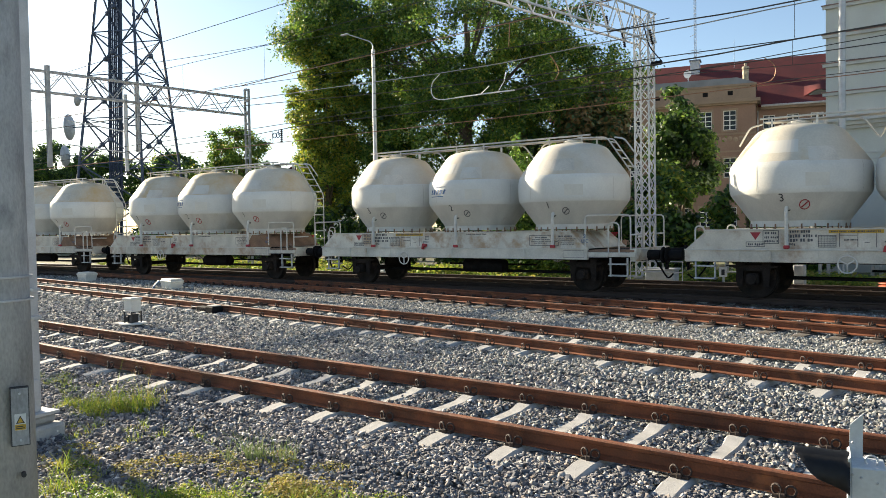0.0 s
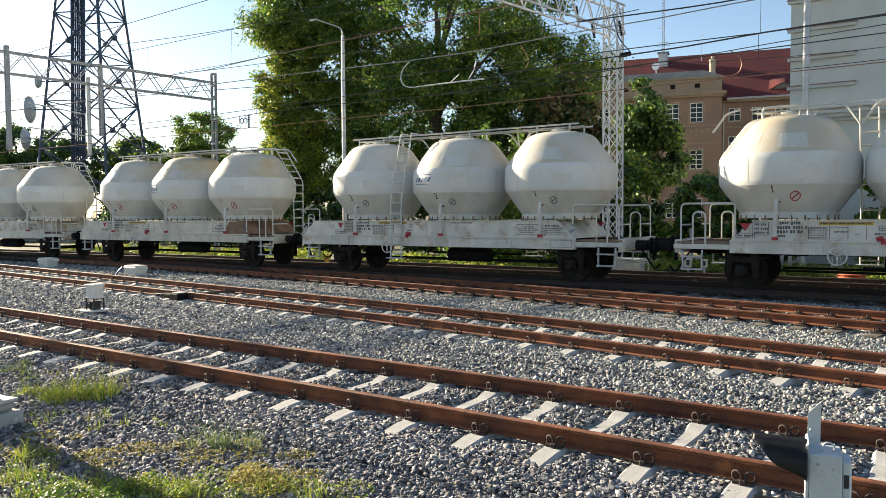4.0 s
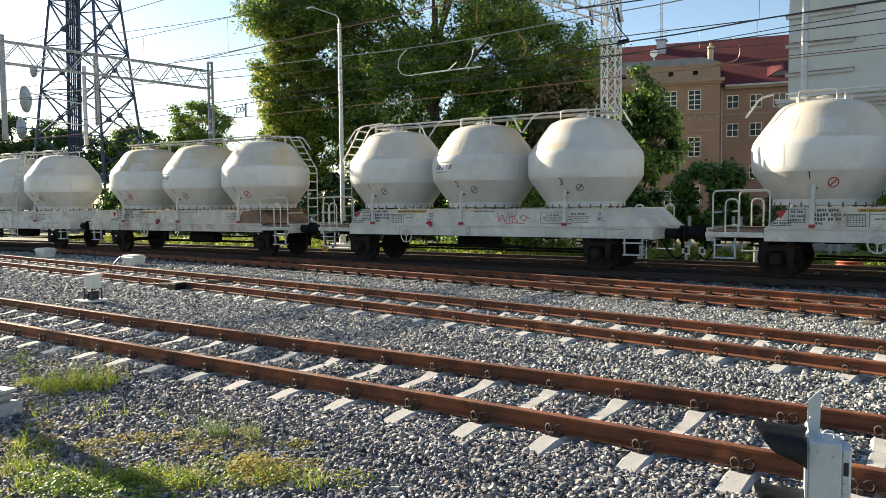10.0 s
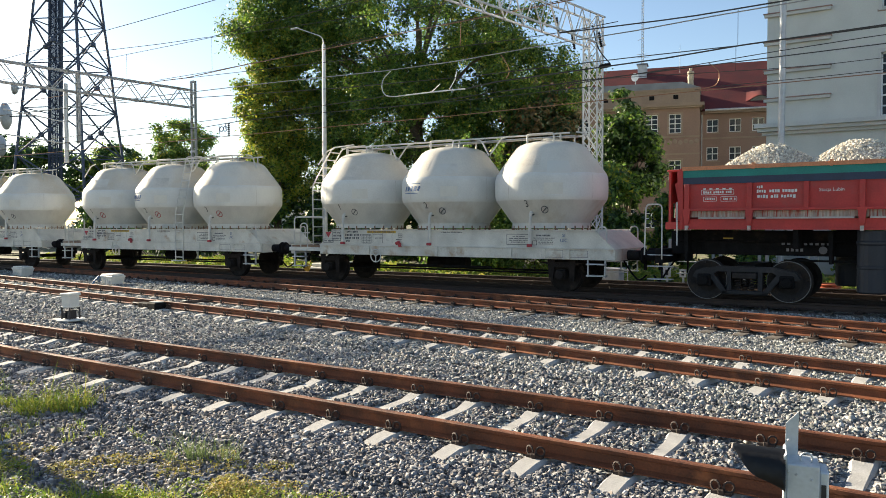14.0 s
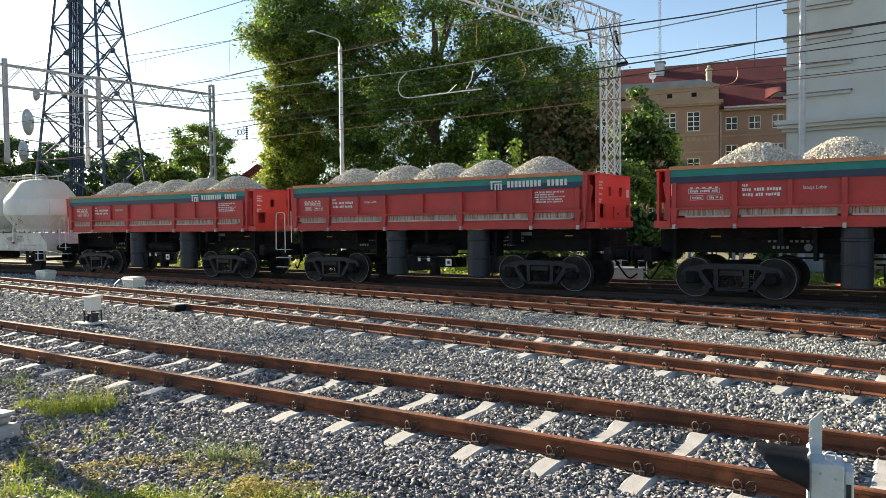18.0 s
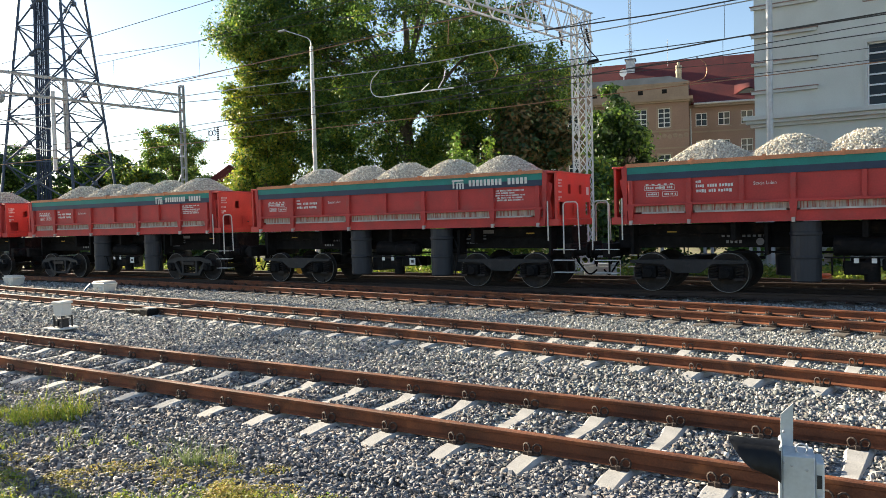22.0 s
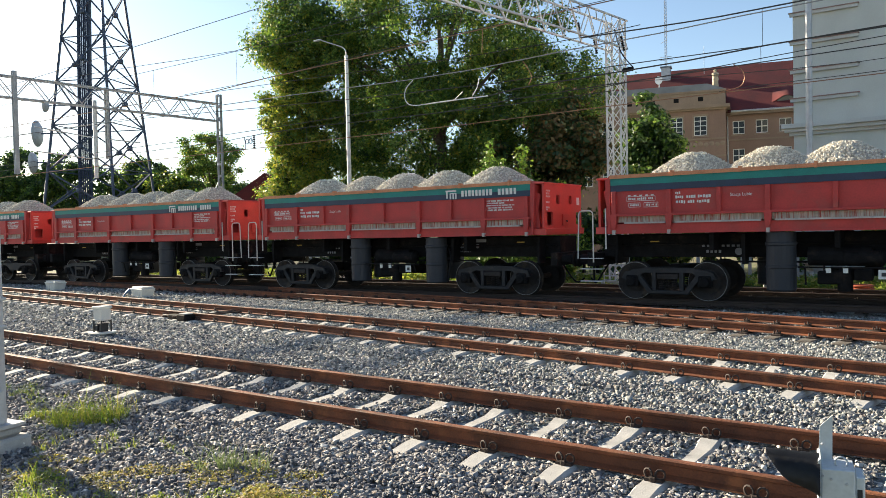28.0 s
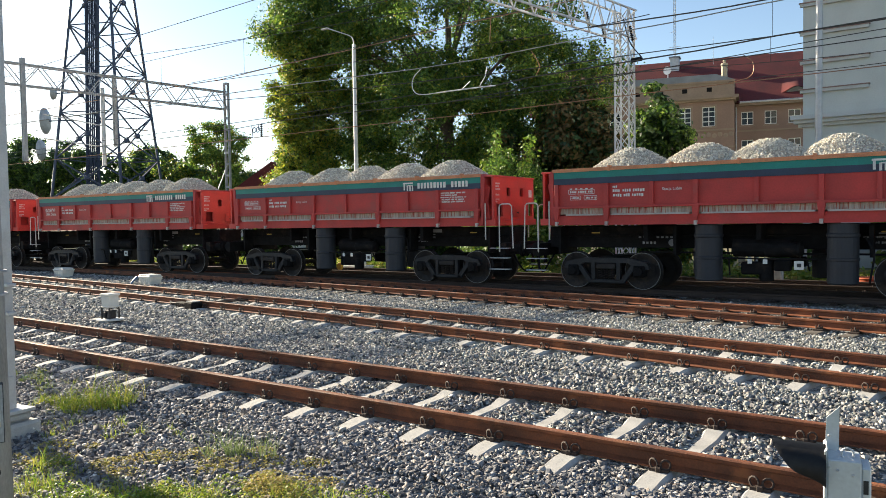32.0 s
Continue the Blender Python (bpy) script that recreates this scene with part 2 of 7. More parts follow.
WHEEL = material("wheel_steel", (0.026, 0.022, 0.021), 0.6, 0.2, spec=0.3, spread=0.35, size=5, bump=0.15, stain=(0.06, 0.042, 0.03), stain_at=0.55, stain_size=3)
GEAR_BROWN = material("dusty_running_gear", (0.020, 0.016, 0.014), 0.85, 0.0, spec=0.2, spread=0.45, size=4, fine=30, bump=0.25, stain=(0.065, 0.046, 0.034), stain_at=0.58, stain_size=3)
BOGIE = material("bogie_casting", (0.016, 0.016, 0.018), 0.6, 0.0, spec=0.4, spread=0.4, size=5, fine=40, bump=0.2, stain=(0.06, 0.05, 0.045), stain_at=0.57, stain_size=2)
TYRE = material("pale_tyre_edge", (0.22, 0.215, 0.21), 0.5, 0.2, spread=0.2, size=6, bump=0.05)
# dark pebbles: the train's shade put into the colour of the bed
SHADE_BALLAST = pebbles("shade_dark_ballast", [(0.035, 0.033, 0.031), (0.085, 0.08, 0.074), (0.17, 0.16, 0.15), (0.34, 0.32, 0.30)], 22, 0.9)
RED = material("red_wagon_paint", (0.44, 0.044, 0.038), 0.6, spread=0.16, size=1.6, fine=25, bump=0.06, stain=(0.36, 0.062, 0.052), stain_at=0.56, stain_size=1.8, alter=0.15)
BRIGHT_RED = material("bright_red_paint", (0.56, 0.058, 0.045), 0.55, spread=0.12, size=1.6, fine=25, bump=0.04)
ORANGE = material("orange_top_rail", (0.56, 0.23, 0.11), 0.65, spread=0.2, size=3, fine=30, bump=0.1, stain=(0.34, 0.16, 0.10), stain_at=0.58, stain_size=3)
GREEN = material("green_stripe", (0.015, 0.20, 0.17), 0.55, spread=0.15, size=2)
NAVY = material("navy_stripe", (0.025, 0.040, 0.075), 0.55, spread=0.2, size=2)
SCRAPED = material("scraped_side_plate", (0.44, 0.37, 0.31), 0.9, spread=0.3, size=2.5, fine=18, bump=0.3, stain=(0.36, 0.07, 0.05), stain_at=0.49, stain_size=4, stretch=(5, 5, 0.35), soft=0.12)
LEDGE = material("worn_ledge", (0.44, 0.40, 0.37), 0.85, spread=0.2, size=3, stain=(0.36, 0.08, 0.06), stain_at=0.6)
GREY_BLUE = material("grey_cylinder_paint", (0.022, 0.025, 0.033), 0.6, spread=0.2, size=3, bump=0.06)
MARK_WHITE = material("white_lettering", (0.66, 0.66, 0.63), 0.6, spread=0.1, size=9, bump=0.0)
MARK_BLUE = material("blue_lettering", (0.03, 0.10, 0.24), 0.5, spread=0.1, size=9, bump=0.0)
MARK_BLACK = material("black_lettering", (0.03, 0.03, 0.035), 0.6, spread=0.1, size=9, bump=0.0)
MARK_GREY = material("grey_lettering", (0.22, 0.22, 0.23), 0.6, spread=0.1, size=9, bump=0.0)
MARK_DARK = material("dark_grey_lettering", (0.085, 0.088, 0.10), 0.6, spread=0.1, size=9, bump=0.0)
MARK_RED = material("red_mark", (0.36, 0.035, 0.045), 0.6, spread=0.1, size=9, bump=0.0)
MARK_YELLOW = material("yellow_mark", (0.52, 0.33, 0.04), 0.6, spread=0.1, size=9, bump=0.0)
GALV = material("galvanised_steel", (0.50, 0.51, 0.52), 0.5, 0.35, spread=0.12, size=4, fine=50, bump=0.05)
# darker grey than GALV: the left portal's backlight is put into the colour
BACKLIT_STEEL = material("backlit_grey_steel", (0.34, 0.35, 0.365), 0.6, 0.15, spread=0.2, size=3, fine=40, bump=0.05)
SILVER = material("silver_lattice_paint", (0.62, 0.62, 0.62), 0.55, 0.1, spread=0.12, size=3, bump=0.05)
TOWER_STEEL = material("tower_steel", (0.075, 0.095, 0.14), 0.6, 0.4, spread=0.2, size=2)
WIRE = material("overhead_wire", (0.06, 0.055, 0.05), 0.6, 0.4, spread=0.2, size=9, bump=0)
STRAND = material("pale_stranded_wire", (0.30, 0.29, 0.27), 0.5, 0.3, spread=0.2, size=9, bump=0)
COPPER = material("contact_wire", (0.28, 0.15, 0.09), 0.5, 0.6, spread=0.2, size=9, bump=0)
PLASTER = material("grey_plaster", (0.60, 0.61, 0.565), 0.9, spread=0.06, size=0.8, fine=20, bump=0.08, stain=(0.53, 0.54, 0.50), stain_at=0.6, stain_size=0.5)
PLASTER_TRIM = material("plaster_trim", (0.56, 0.56, 0.53), 0.9, spread=0.08, size=1, fine=20, bump=0.08)
RUSTY_LEDGE = material("tin_ledge", (0.30, 0.19, 0.16), 0.8, spread=0.2, size=2)
OCHRE = material("brown_plaster", (0.275, 0.182, 0.142), 0.9, spread=0.10, size=0.5, fine=12, bump=0.1, stain=(0.225, 0.152, 0.12), stain_at=0.58, stain_size=0.35)
OCHRE_TRIM = material("brown_trim", (0.30, 0.225, 0.17), 0.9, spread=0.1, size=1, fine=12, bump=0.1)
TILE = material("red_roof_tile", (0.115, 0.017, 0.016), 0.85, spread=0.25, size=0.7, fine=9, bump=0.5, stain=(0.085, 0.015, 0.014), stain_at=0.55, stain_size=0.4)
SLATE = material("grey_roof", (0.20, 0.22, 0.25), 0.7, spread=0.15, size=1)
WHITE_FRAME = material("white_window_frame", (0.84, 0.84, 0.83), 0.5, spread=0.06, size=2, bump=0.02)
WHITE_PLASTIC = material("white_cabinet_paint", (0.70, 0.68, 0.62), 0.55, spread=0.08, size=4, bump=0.03)
BLACK_HOOD = material("black_hood", (0.020, 0.021, 0.024), 0.5, spread=0.3, size=9, bump=0.08)
SIGNAL_GREY = material("signal_grey", (0.56, 0.59, 0.61), 0.45, 0.2, spread=0.1, size=6, fine=60, bump=0.04)
BARK = material("bark", (0.11, 0.085, 0.06), 0.95, spread=0.35, size=3, fine=20, bump=0.5)
STATUE = material("weathered_stone", (0.42, 0.36, 0.27), 0.9, spread=0.2, size=2, fine=15, bump=0.2)


def glass_pane(name, colour):
    m = bpy.data.materials.new(name)
    m.use_nodes = True
    b = m.node_tree.nodes["Principled BSDF"]
    b.inputs["Base Color"].default_value, b.inputs["Roughness"].default_value = (*colour, 1), 0.06
    b.inputs["Specular IOR Level"].default_value = 0.22
    return m


GLASS = glass_pane("window_glass", (0.03, 0.04, 0.05))
LEAF = islands("leaves", [(0.050, 0.120, 0.022), (0.090, 0.180, 0.030), (0.145, 0.250, 0.038), (0.24, 0.34, 0.06)], 0.42, 0.48)
# yellow leaves; on the ivy tree this yellow is painted low sunlight
LEAF_YELLOW = islands("yellow_sunlit_leaves", [(0.15, 0.24, 0.028), (0.28, 0.35, 0.034), (0.43, 0.42, 0.042), (0.34, 0.30, 0.05)], 0.5, 0.42)
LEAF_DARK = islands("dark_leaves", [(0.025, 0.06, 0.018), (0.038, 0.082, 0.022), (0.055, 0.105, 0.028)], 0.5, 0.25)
LEAF_BROWN = islands("browning_leaves", [(0.16, 0.11, 0.042), (0.23, 0.145, 0.05), (0.10, 0.12, 0.036)], 0.6, 0.35)
GRASS = islands("grass_blades", [(0.10, 0.18, 0.025), (0.19, 0.29, 0.035), (0.34, 0.38, 0.05), (0.40, 0.34, 0.09)], 0.6, 0.45)
FRESH = islands("fresh_weed_leaves", [(0.08, 0.17, 0.02), (0.13, 0.24, 0.03), (0.20, 0.31, 0.035), (0.30, 0.36, 0.045)], 0.5, 0.35)
PALE_WEED = islands("pale_weed_leaves", [(0.13, 0.19, 0.07), (0.20, 0.26, 0.10), (0.28, 0.32, 0.14)], 0.6, 0.3)
DRY_GRASS = islands("dry_grass", [(0.24, 0.25, 0.05), (0.38, 0.33, 0.07), (0.42, 0.30, 0.12), (0.20, 0.26, 0.05)], 0.7, 0.4)


# ---- building helpers ----
def mesh_of(bm, name, smooth=False):
    me = bpy.data.meshes.new(name)
    bm.to_mesh(me)
    bm.free()
    if smooth:
        me.shade_smooth()
    return me


def part(name, bm, mat, parent=None, label="", smooth=False, at=None):
    """Links a bmesh or mesh as one object under a thing or part."""
    me = bm if isinstance(bm, bpy.types.Mesh) else mesh_of(bm, name, smooth)
    if mat is not None and not me.materials:
        me.materials.append(mat)
    ob = new(name, me)
    if parent is not None:
        ob.parent = parent
    if at is not None:
        ob.matrix_basis = at
    if label:
        ob["label"] = label
    return ob


def thing(name, label, category, group="", kind="", at=None):
    ob = tagged(new(name), label, category, group, kind)
    ob.empty_display_size = 0.2
    if at is not None:
        ob.matrix_basis = at
    return ob


def box(bm, x0, x1, y0, y1, z0, z1, bevel=0.0):
    r = bmesh.ops.create_cube(bm, size=1)
    vs = r["verts"]
    bmesh.ops.scale(bm, vec=(x1 - x0, y1 - y0, z1 - z0), verts=vs)
    bmesh.ops.translate(bm, vec=((x0 + x1) / 2, (y0 + y1) / 2, (z0 + z1) / 2), verts=vs)
    if bevel:
        es = list({e for v in vs for e in v.link_edges})
        bmesh.ops.bevel(bm, geom=es, offset=bevel, segments=1, affect="EDGES")
    return bm


def boxes(*rows, bevel=0.0):
    bm = bmesh.new()
    for r in rows:
        box(bm, *r, bevel=bevel)
    return bm


def parts(name, mat, parent, *rows, bevel=0.0, label=""):
    """One bevelled block object for each row."""
    return [part(name, boxes(r, bevel=bevel), mat, parent, label) for r in rows]


def bars_of(name, mat, parent, r, *lines, seg=6, label=""):
    """One round bar object for each line."""
    return [part(name, tubes(r, pts, seg=seg), mat, parent, label) for pts in lines]


def wall_with_openings(x0, x1, z0, z1, y0, y1, holes):
    """One wall slab with rectangular openings (x, z, w, h) through it."""
    bm = bmesh.new()
    xs = sorted({round(v, 4) for v in (x0, x1, *[h[0] - h[2] / 2 for h in holes], *[h[0] + h[2] / 2 for h in holes])})
    zs = sorted({round(v, 4) for v in (z0, z1, *[h[1] - h[3] / 2 for h in holes], *[h[1] + h[3] / 2 for h in holes])})
    vs = {}

    def v(i, j, y):
        if (i, j, y) not in vs:
            vs[i, j, y] = bm.verts.new((xs[i], y, zs[j]))
        return vs[i, j, y]

    def solid(i, j):
        if not (0 <= i < len(xs) - 1 and 0 <= j < len(zs) - 1):
            return False
        mx, mz = (xs[i] + xs[i + 1]) / 2, (zs[j] + zs[j + 1]) / 2
        return not any(abs(mx - h[0]) < h[2] / 2 and abs(mz - h[1]) < h[3] / 2 for h in holes)
    for i in range(len(xs) - 1):
        for j in range(len(zs) - 1):
            if not solid(i, j):
                continue
            bm.faces.new((v(i, j, y0), v(i + 1, j, y0), v(i + 1, j + 1, y0), v(i, j + 1, y0)))
            bm.faces.new((v(i, j, y1), v(i, j + 1, y1), v(i + 1, j + 1, y1), v(i + 1, j, y1)))
            for di, dj, (a, b) in ((-1, 0, ((i, j), (i, j + 1))), (1, 0, ((i + 1, j), (i + 1, j + 1))), (0, -1, ((i, j), (i + 1, j))), (0, 1, ((i, j + 1), (i + 1, j + 1)))):
                if not solid(i + di, j + dj):
                    bm.faces.new((v(*a, y0), v(*b, y0), v(*b, y1), v(*a, y1)))
    bmesh.ops.recalc_face_normals(bm, faces=bm.faces)
    return bm


def tube(bm, pts, r, seg=6, closed=False, r_end=None):
    """A round bar along a line of points."""
    pts = [Vector(p) for p in pts]
    rings = []
    n = len(pts)
    for i, p in enumerate(pts):
        d = (pts[min(i + 1, n - 1)] - pts[max(i - 1, 0)])
        d = d.normalized() if d.length > 1e-9 else Vector((0, 0, 1))
        u = d.orthogonal().normalized() if i == 0 else (u - d * u.dot(d)).normalized()
        v = d.cross(u)
        rad = r if r_end is None else r + (r_end - r) * i / max(1, n - 1)
        rings.append([bm.verts.new(p + (u * math.cos(a) + v * math.sin(a)) * rad) for a in (2 * math.pi * k / seg for k in range(seg))])
    for a, b in zip(rings, rings[1:]):
        for k in range(seg):
            bm.faces.new((a[k], a[(k + 1) % seg], b[(k + 1) % seg], b[k]))
    bm.faces.new(rings[0][::-1])
    bm.faces.new(rings[-1])
    return bm


def tubes(r, *lines, seg=6):
    bm = bmesh.new()
    for pts in lines:
        tube(bm, pts, r, seg)
    return bm


def rounded(pts, r=0.1, steps=3):
    """A line whose corners are rounded."""
    pts = [Vector(p) for p in pts]
    out = [pts[0]]
    for a, b, c in zip(pts, pts[1:], pts[2:]):
        p, q = b + (a - b).normalized() * min(r, (a - b).length / 2), b + (c - b).normalized() * min(r, (c - b).length / 2)
        for i in range(steps + 1):
            t = i / steps
            out.append(p * (1 - t) ** 2 + b * 2 * t * (1 - t) + q * t * t)
    return out + [pts[-1]]


def lathe(bm, profile, seg=32, m=None):
    """Turns (radius, height) pairs round z."""
    rings = []
    for r, z in profile:
        if r < 1e-6:
            rings.append([bm.verts.new((0, 0, z))])
        else:
            rings.append([bm.verts.new((r * math.cos(2 * math.pi * k / seg), r * math.sin(2 * math.pi * k / seg), z)) for k in range(seg)])
    for a, b in zip(rings, rings[1:]):
        for k in range(seg):
            k2 = (k + 1) % seg
            if len(a) == 1 and len(b) > 1:
                bm.faces.new((a[0], b[k2], b[k]))
            elif len(b) == 1 and len(a) > 1:
                bm.faces.new((a[k], a[k2], b[0]))
            elif len(a) > 1:
                bm.faces.new((a[k], a[k2], b[k2], b[k]))
    if m is not None:
        bmesh.ops.transform(bm, matrix=m, verts=[v for ring in rings for v in ring])
    bmesh.ops.recalc_face_normals(bm, faces=bm.faces)
    return bm


def prism(bm, pts, y0, y1):
    """Extrudes an outline in x, z from y0 to y1."""
    a = [bm.verts.new((x, y0, z)) for x, z in pts]
    b = [bm.verts.new((x, y1, z)) for x, z in pts]
    n = len(pts)
    bm.faces.new(a)
    bm.faces.new(b[::-1])
    for i in range(n):
        bm.faces.new((a[(i + 1) % n], a[i], b[i], b[(i + 1) % n]))
    bmesh.ops.recalc_face_normals(bm, faces=bm.faces)
    return bm


def sweep(profile, line):
    """Sweeps a closed (across, up) outline along a plan line of points; returns a bmesh."""
    bm = bmesh.new()
    rings = []
    for i, p in enumerate(line):
        d = line[min(i + 1, len(line) - 1)] - line[max(i - 1, 0)]
        d.z = 0
        d.normalize()
        side = Vector((-d.y, d.x, 0))
        rings.append([bm.verts.new(p + side * a + Vector((0, 0, h))) for a, h in profile])
    n = len(profile)
    for a, b in zip(rings, rings[1:]):
        for k in range(n):
            bm.faces.new((a[k], a[(k + 1) % n], b[(k + 1) % n], b[k]))
    bm.faces.new(rings[0])
    bm.faces.new(rings[-1][::-1])
    bmesh.ops.recalc_face_normals(bm, faces=bm.faces)
    return bm


def raw_mesh(name, verts, faces, flat=False):
    me = bpy.data.meshes.new(name)
    verts, faces = np.asarray(verts, dtype=np.float32), np.asarray(faces, dtype=np.int32)
    k = faces.shape[1]
    me.vertices.add(len(verts))
    me.vertices.foreach_set("co", verts.ravel())
    me.loops.add(faces.size)
    me.loops.foreach_set("vertex_index", faces.ravel())
    me.polygons.add(len(faces))
    me.polygons.foreach_set("loop_start", np.arange(0, faces.size, k, dtype=np.int32))
    me.update(calc_edges=True)
    me.validate()
    if flat:
        me.shade_flat()
    return me


def text_mesh(words, height):
    """Letters of the built-in font as a flat mesh in x, z, facing -y."""
    cu = bpy.data.curves.new("words", "FONT")
    cu.body, cu.size, cu.align_x = words, height * 1.4, "CENTER"
    ob = bpy.data.objects.new("words", cu)
    scene.collection.objects.link(ob)
    dg = bpy.context.evaluated_depsgraph_get()
    me = bpy.data.meshes.new_from_object(ob.evaluated_get(dg))
    bpy.data.objects.remove(ob)
    me.transform(Matrix.Rotation(radians(90), 4, "X"))
    return me


# ---- ground ----
def spread_sheet(name, x0, x1, y0, y1, z, mat, label, category, step=2.0, rough=0.0):
    nx, ny = int((x1 - x0) / step) + 1, int((y1 - y0) / step) + 1
    xs, ys = np.linspace(x0, x1, nx), np.linspace(y0, y1, ny)
    gx, gy = np.meshgrid(xs, ys)
    gz = np.full(gx.shape, z)
    if rough:
        gz += np.random.RandomState(3).uniform(-rough, rough, gx.shape)
    v = np.stack([gx.ravel(), gy.ravel(), gz.ravel()], 1)
    i = np.arange(nx * ny).reshape(ny, nx)
    f = np.stack([i[:-1, :-1].ravel(), i[:-1, 1:].ravel(), i[1:, 1:].ravel(), i[1:, :-1].ravel()], 1)
    return tagged(part(name, raw_mesh(name, v, f), mat), label, category, kind="structure")


spread_sheet("ground", -900, 900, -900, 900, -0.32, SOIL, "dry brown soil with sparse green growth", "ground", 60)
spread_sheet("ballast_bed", -95, 60, 2.6, 24.6, -0.075, BALLAST, "grey crushed stone ballast under the tracks", "ballast", 1.0, 0.012)
# thin sheet whose dark colour stands for the shade under the train
spread_sheet("shade_bed", -95, 60, 18.95, 21.15, -0.071, SHADE_BALLAST, "ballast coloured dark for the shade under the train", "ballast", 1.0, 0.004)
spread_sheet("forecourt", -95, 60, -14, 2.6, -0.085, SOIL, "trodden soil with loose stones and weeds", "ground", 1.0, 0.01)
spread_sheet("verge", -140, 60, 24.6, 60, -0.10, SOIL, "grassy verge beyond the last track", "ground", 2.0, 0.02)


# ---- tracks ----
RAIL_OUTLINE = [(-0.070, 0.0), (0.070, 0.0), (0.070, 0.012), (0.012, 0.032), (0.010, 0.105), (0.034, 0.118), (0.036, 0.146), (0.026, 0.155), (-0.026, 0.155), (-0.036, 0.146), (-0.034, 0.118), (-0.010, 0.105), (-0.012, 0.032), (-0.070, 0.012)]


def offset_line(f, off, x0, x1, step=1.0, z=0.0):
    out = []
    x = x0
    while x <= x1:
        s = (f(x + 0.05) - f(x - 0.05)) / 0.1
        k = 1 / math.hypot(1, s)
        out.append(Vector((x - s * k * off, f(x) + k * off, z)))
        x += step
    return out


def concrete_sleeper_mesh():
    """A prestressed sleeper, thin in the middle, high under the rails, with chamfered sides and sloping ends."""
    bm = bmesh.new()
    rows = []
    for y, half, top in ((-1.28, 0.095, -0.075), (-1.24, 0.108, -0.050), (-0.98, 0.112, -0.012), (-0.60, 0.112, -0.010), (-0.42, 0.098, -0.050), (0, 0.09, -0.060), (0.42, 0.098, -0.050), (0.60, 0.112, -0.010), (0.98, 0.112, -0.012), (1.24, 0.108, -0.050), (1.28, 0.095, -0.075)):
        rows.append([bm.verts.new(p) for p in ((-half - 0.02, y, -0.2), (-half, y, top - 0.03), (-half + 0.03, y, top), (half - 0.03, y, top), (half, y, top - 0.03), (half + 0.02, y, -0.2))])
    for a, b in zip(rows, rows[1:]):
        for k in range(5):
            bm.faces.new((a[k], a[k + 1], b[k + 1], b[k]))
    bm.faces.new(rows[0])
    bm.faces.new(rows[-1][::-1])
    bmesh.ops.recalc_face_normals(bm, faces=bm.faces)
    return mesh_of(bm, "sleeper")


def clip_mesh():
    """A sprung rail clip: two loops of round bar, a shoulder block and a pad."""
    bm = bmesh.new()
    for s in (-1, 1):
        loop = [(s * (0.050 + 0.036 * math.cos(a)), -0.092 + 0.014 * math.cos(a), 0.046 + 0.040 * math.sin(a)) for a in (k * math.pi / 5 for k in range(10))]
        tube(bm, loop + [loop[0]], 0.0095, 5)
    box(bm, -0.022, 0.022, -0.135, -0.08, -0.02, 0.03, 0.006)
    box(bm, -0.075, 0.075, -0.12, -0.06, -0.015, 0.012)
    return mesh_of(bm, "rail_clip")


def screw_clip_mesh():
    """A ribbed base plate with two screws and a clamp."""
    bm = bmesh.new()
    box(bm, -0.08, 0.08, -0.20, 0.10, -0.025, -0.002)
    box(bm, -0.03, 0.03, -0.13, -0.05, 0.0, 0.035, 0.006)
    for x in (-0.055, 0.0, 0.055):
        tube(bm, [(x, -0.10, 0.0), (x, -0.10, 0.075 if x == 0 else 0.055)], 0.014, 5)
    return mesh_of(bm, "rail_clip")


SLEEPER_MESH, CLIP_MESH, SCREW_MESH = concrete_sleeper_mesh(), clip_mesh(), screw_clip_mesh()
SLEEPER_MESH.materials.append(CONCRETE)
CLIP_MESH.materials.append(CLIP)
SCREW_MESH.materials.append(CLIP)
_tb = bmesh.new()
box(_tb, -0.12, 0.12, -1.28, 1.28, -0.18, -0.028, 0.012)
TIMBER_MESH = mesh_of(_tb, "sleeper")
TIMBER_MESH.materials.append(TIMBER)


def lay_track(label, f, x0, x1, pitch, first, mat, sleeper, clip, near, rail_group="rails"):
    """Two swept rails on sleepers; the sleepers in near (x from, x to) carry their clips."""
    t = thing("railway_track", label, "railway track", "station tracks", "structure")
    for off in (-GAUGE / 2, GAUGE / 2):
        part("rail", sweep(RAIL_OUTLINE, offset_line(f, off, x0, x1)), mat, t)
    k = math.floor((near[0] - first) / pitch)
    while first + k * pitch < near[1]:
        x = first + k * pitch
        s = math.atan((f(x + 0.05) - f(x - 0.05)) / 0.1)
        sl = part("sleeper", sleeper, None, t, at=Matrix.Translation((x, f(x), random.uniform(-0.006, 0.004))) @ Matrix.Rotation(s + random.uniform(-0.012, 0.012), 4, "Z"))
        for off in (-GAUGE / 2, GAUGE / 2):
            for turn in (0, 180):
                part("rail_clip", clip, None, sl, at=pose(0, off, 0, 0, 0, turn))
        k += 1
    return t


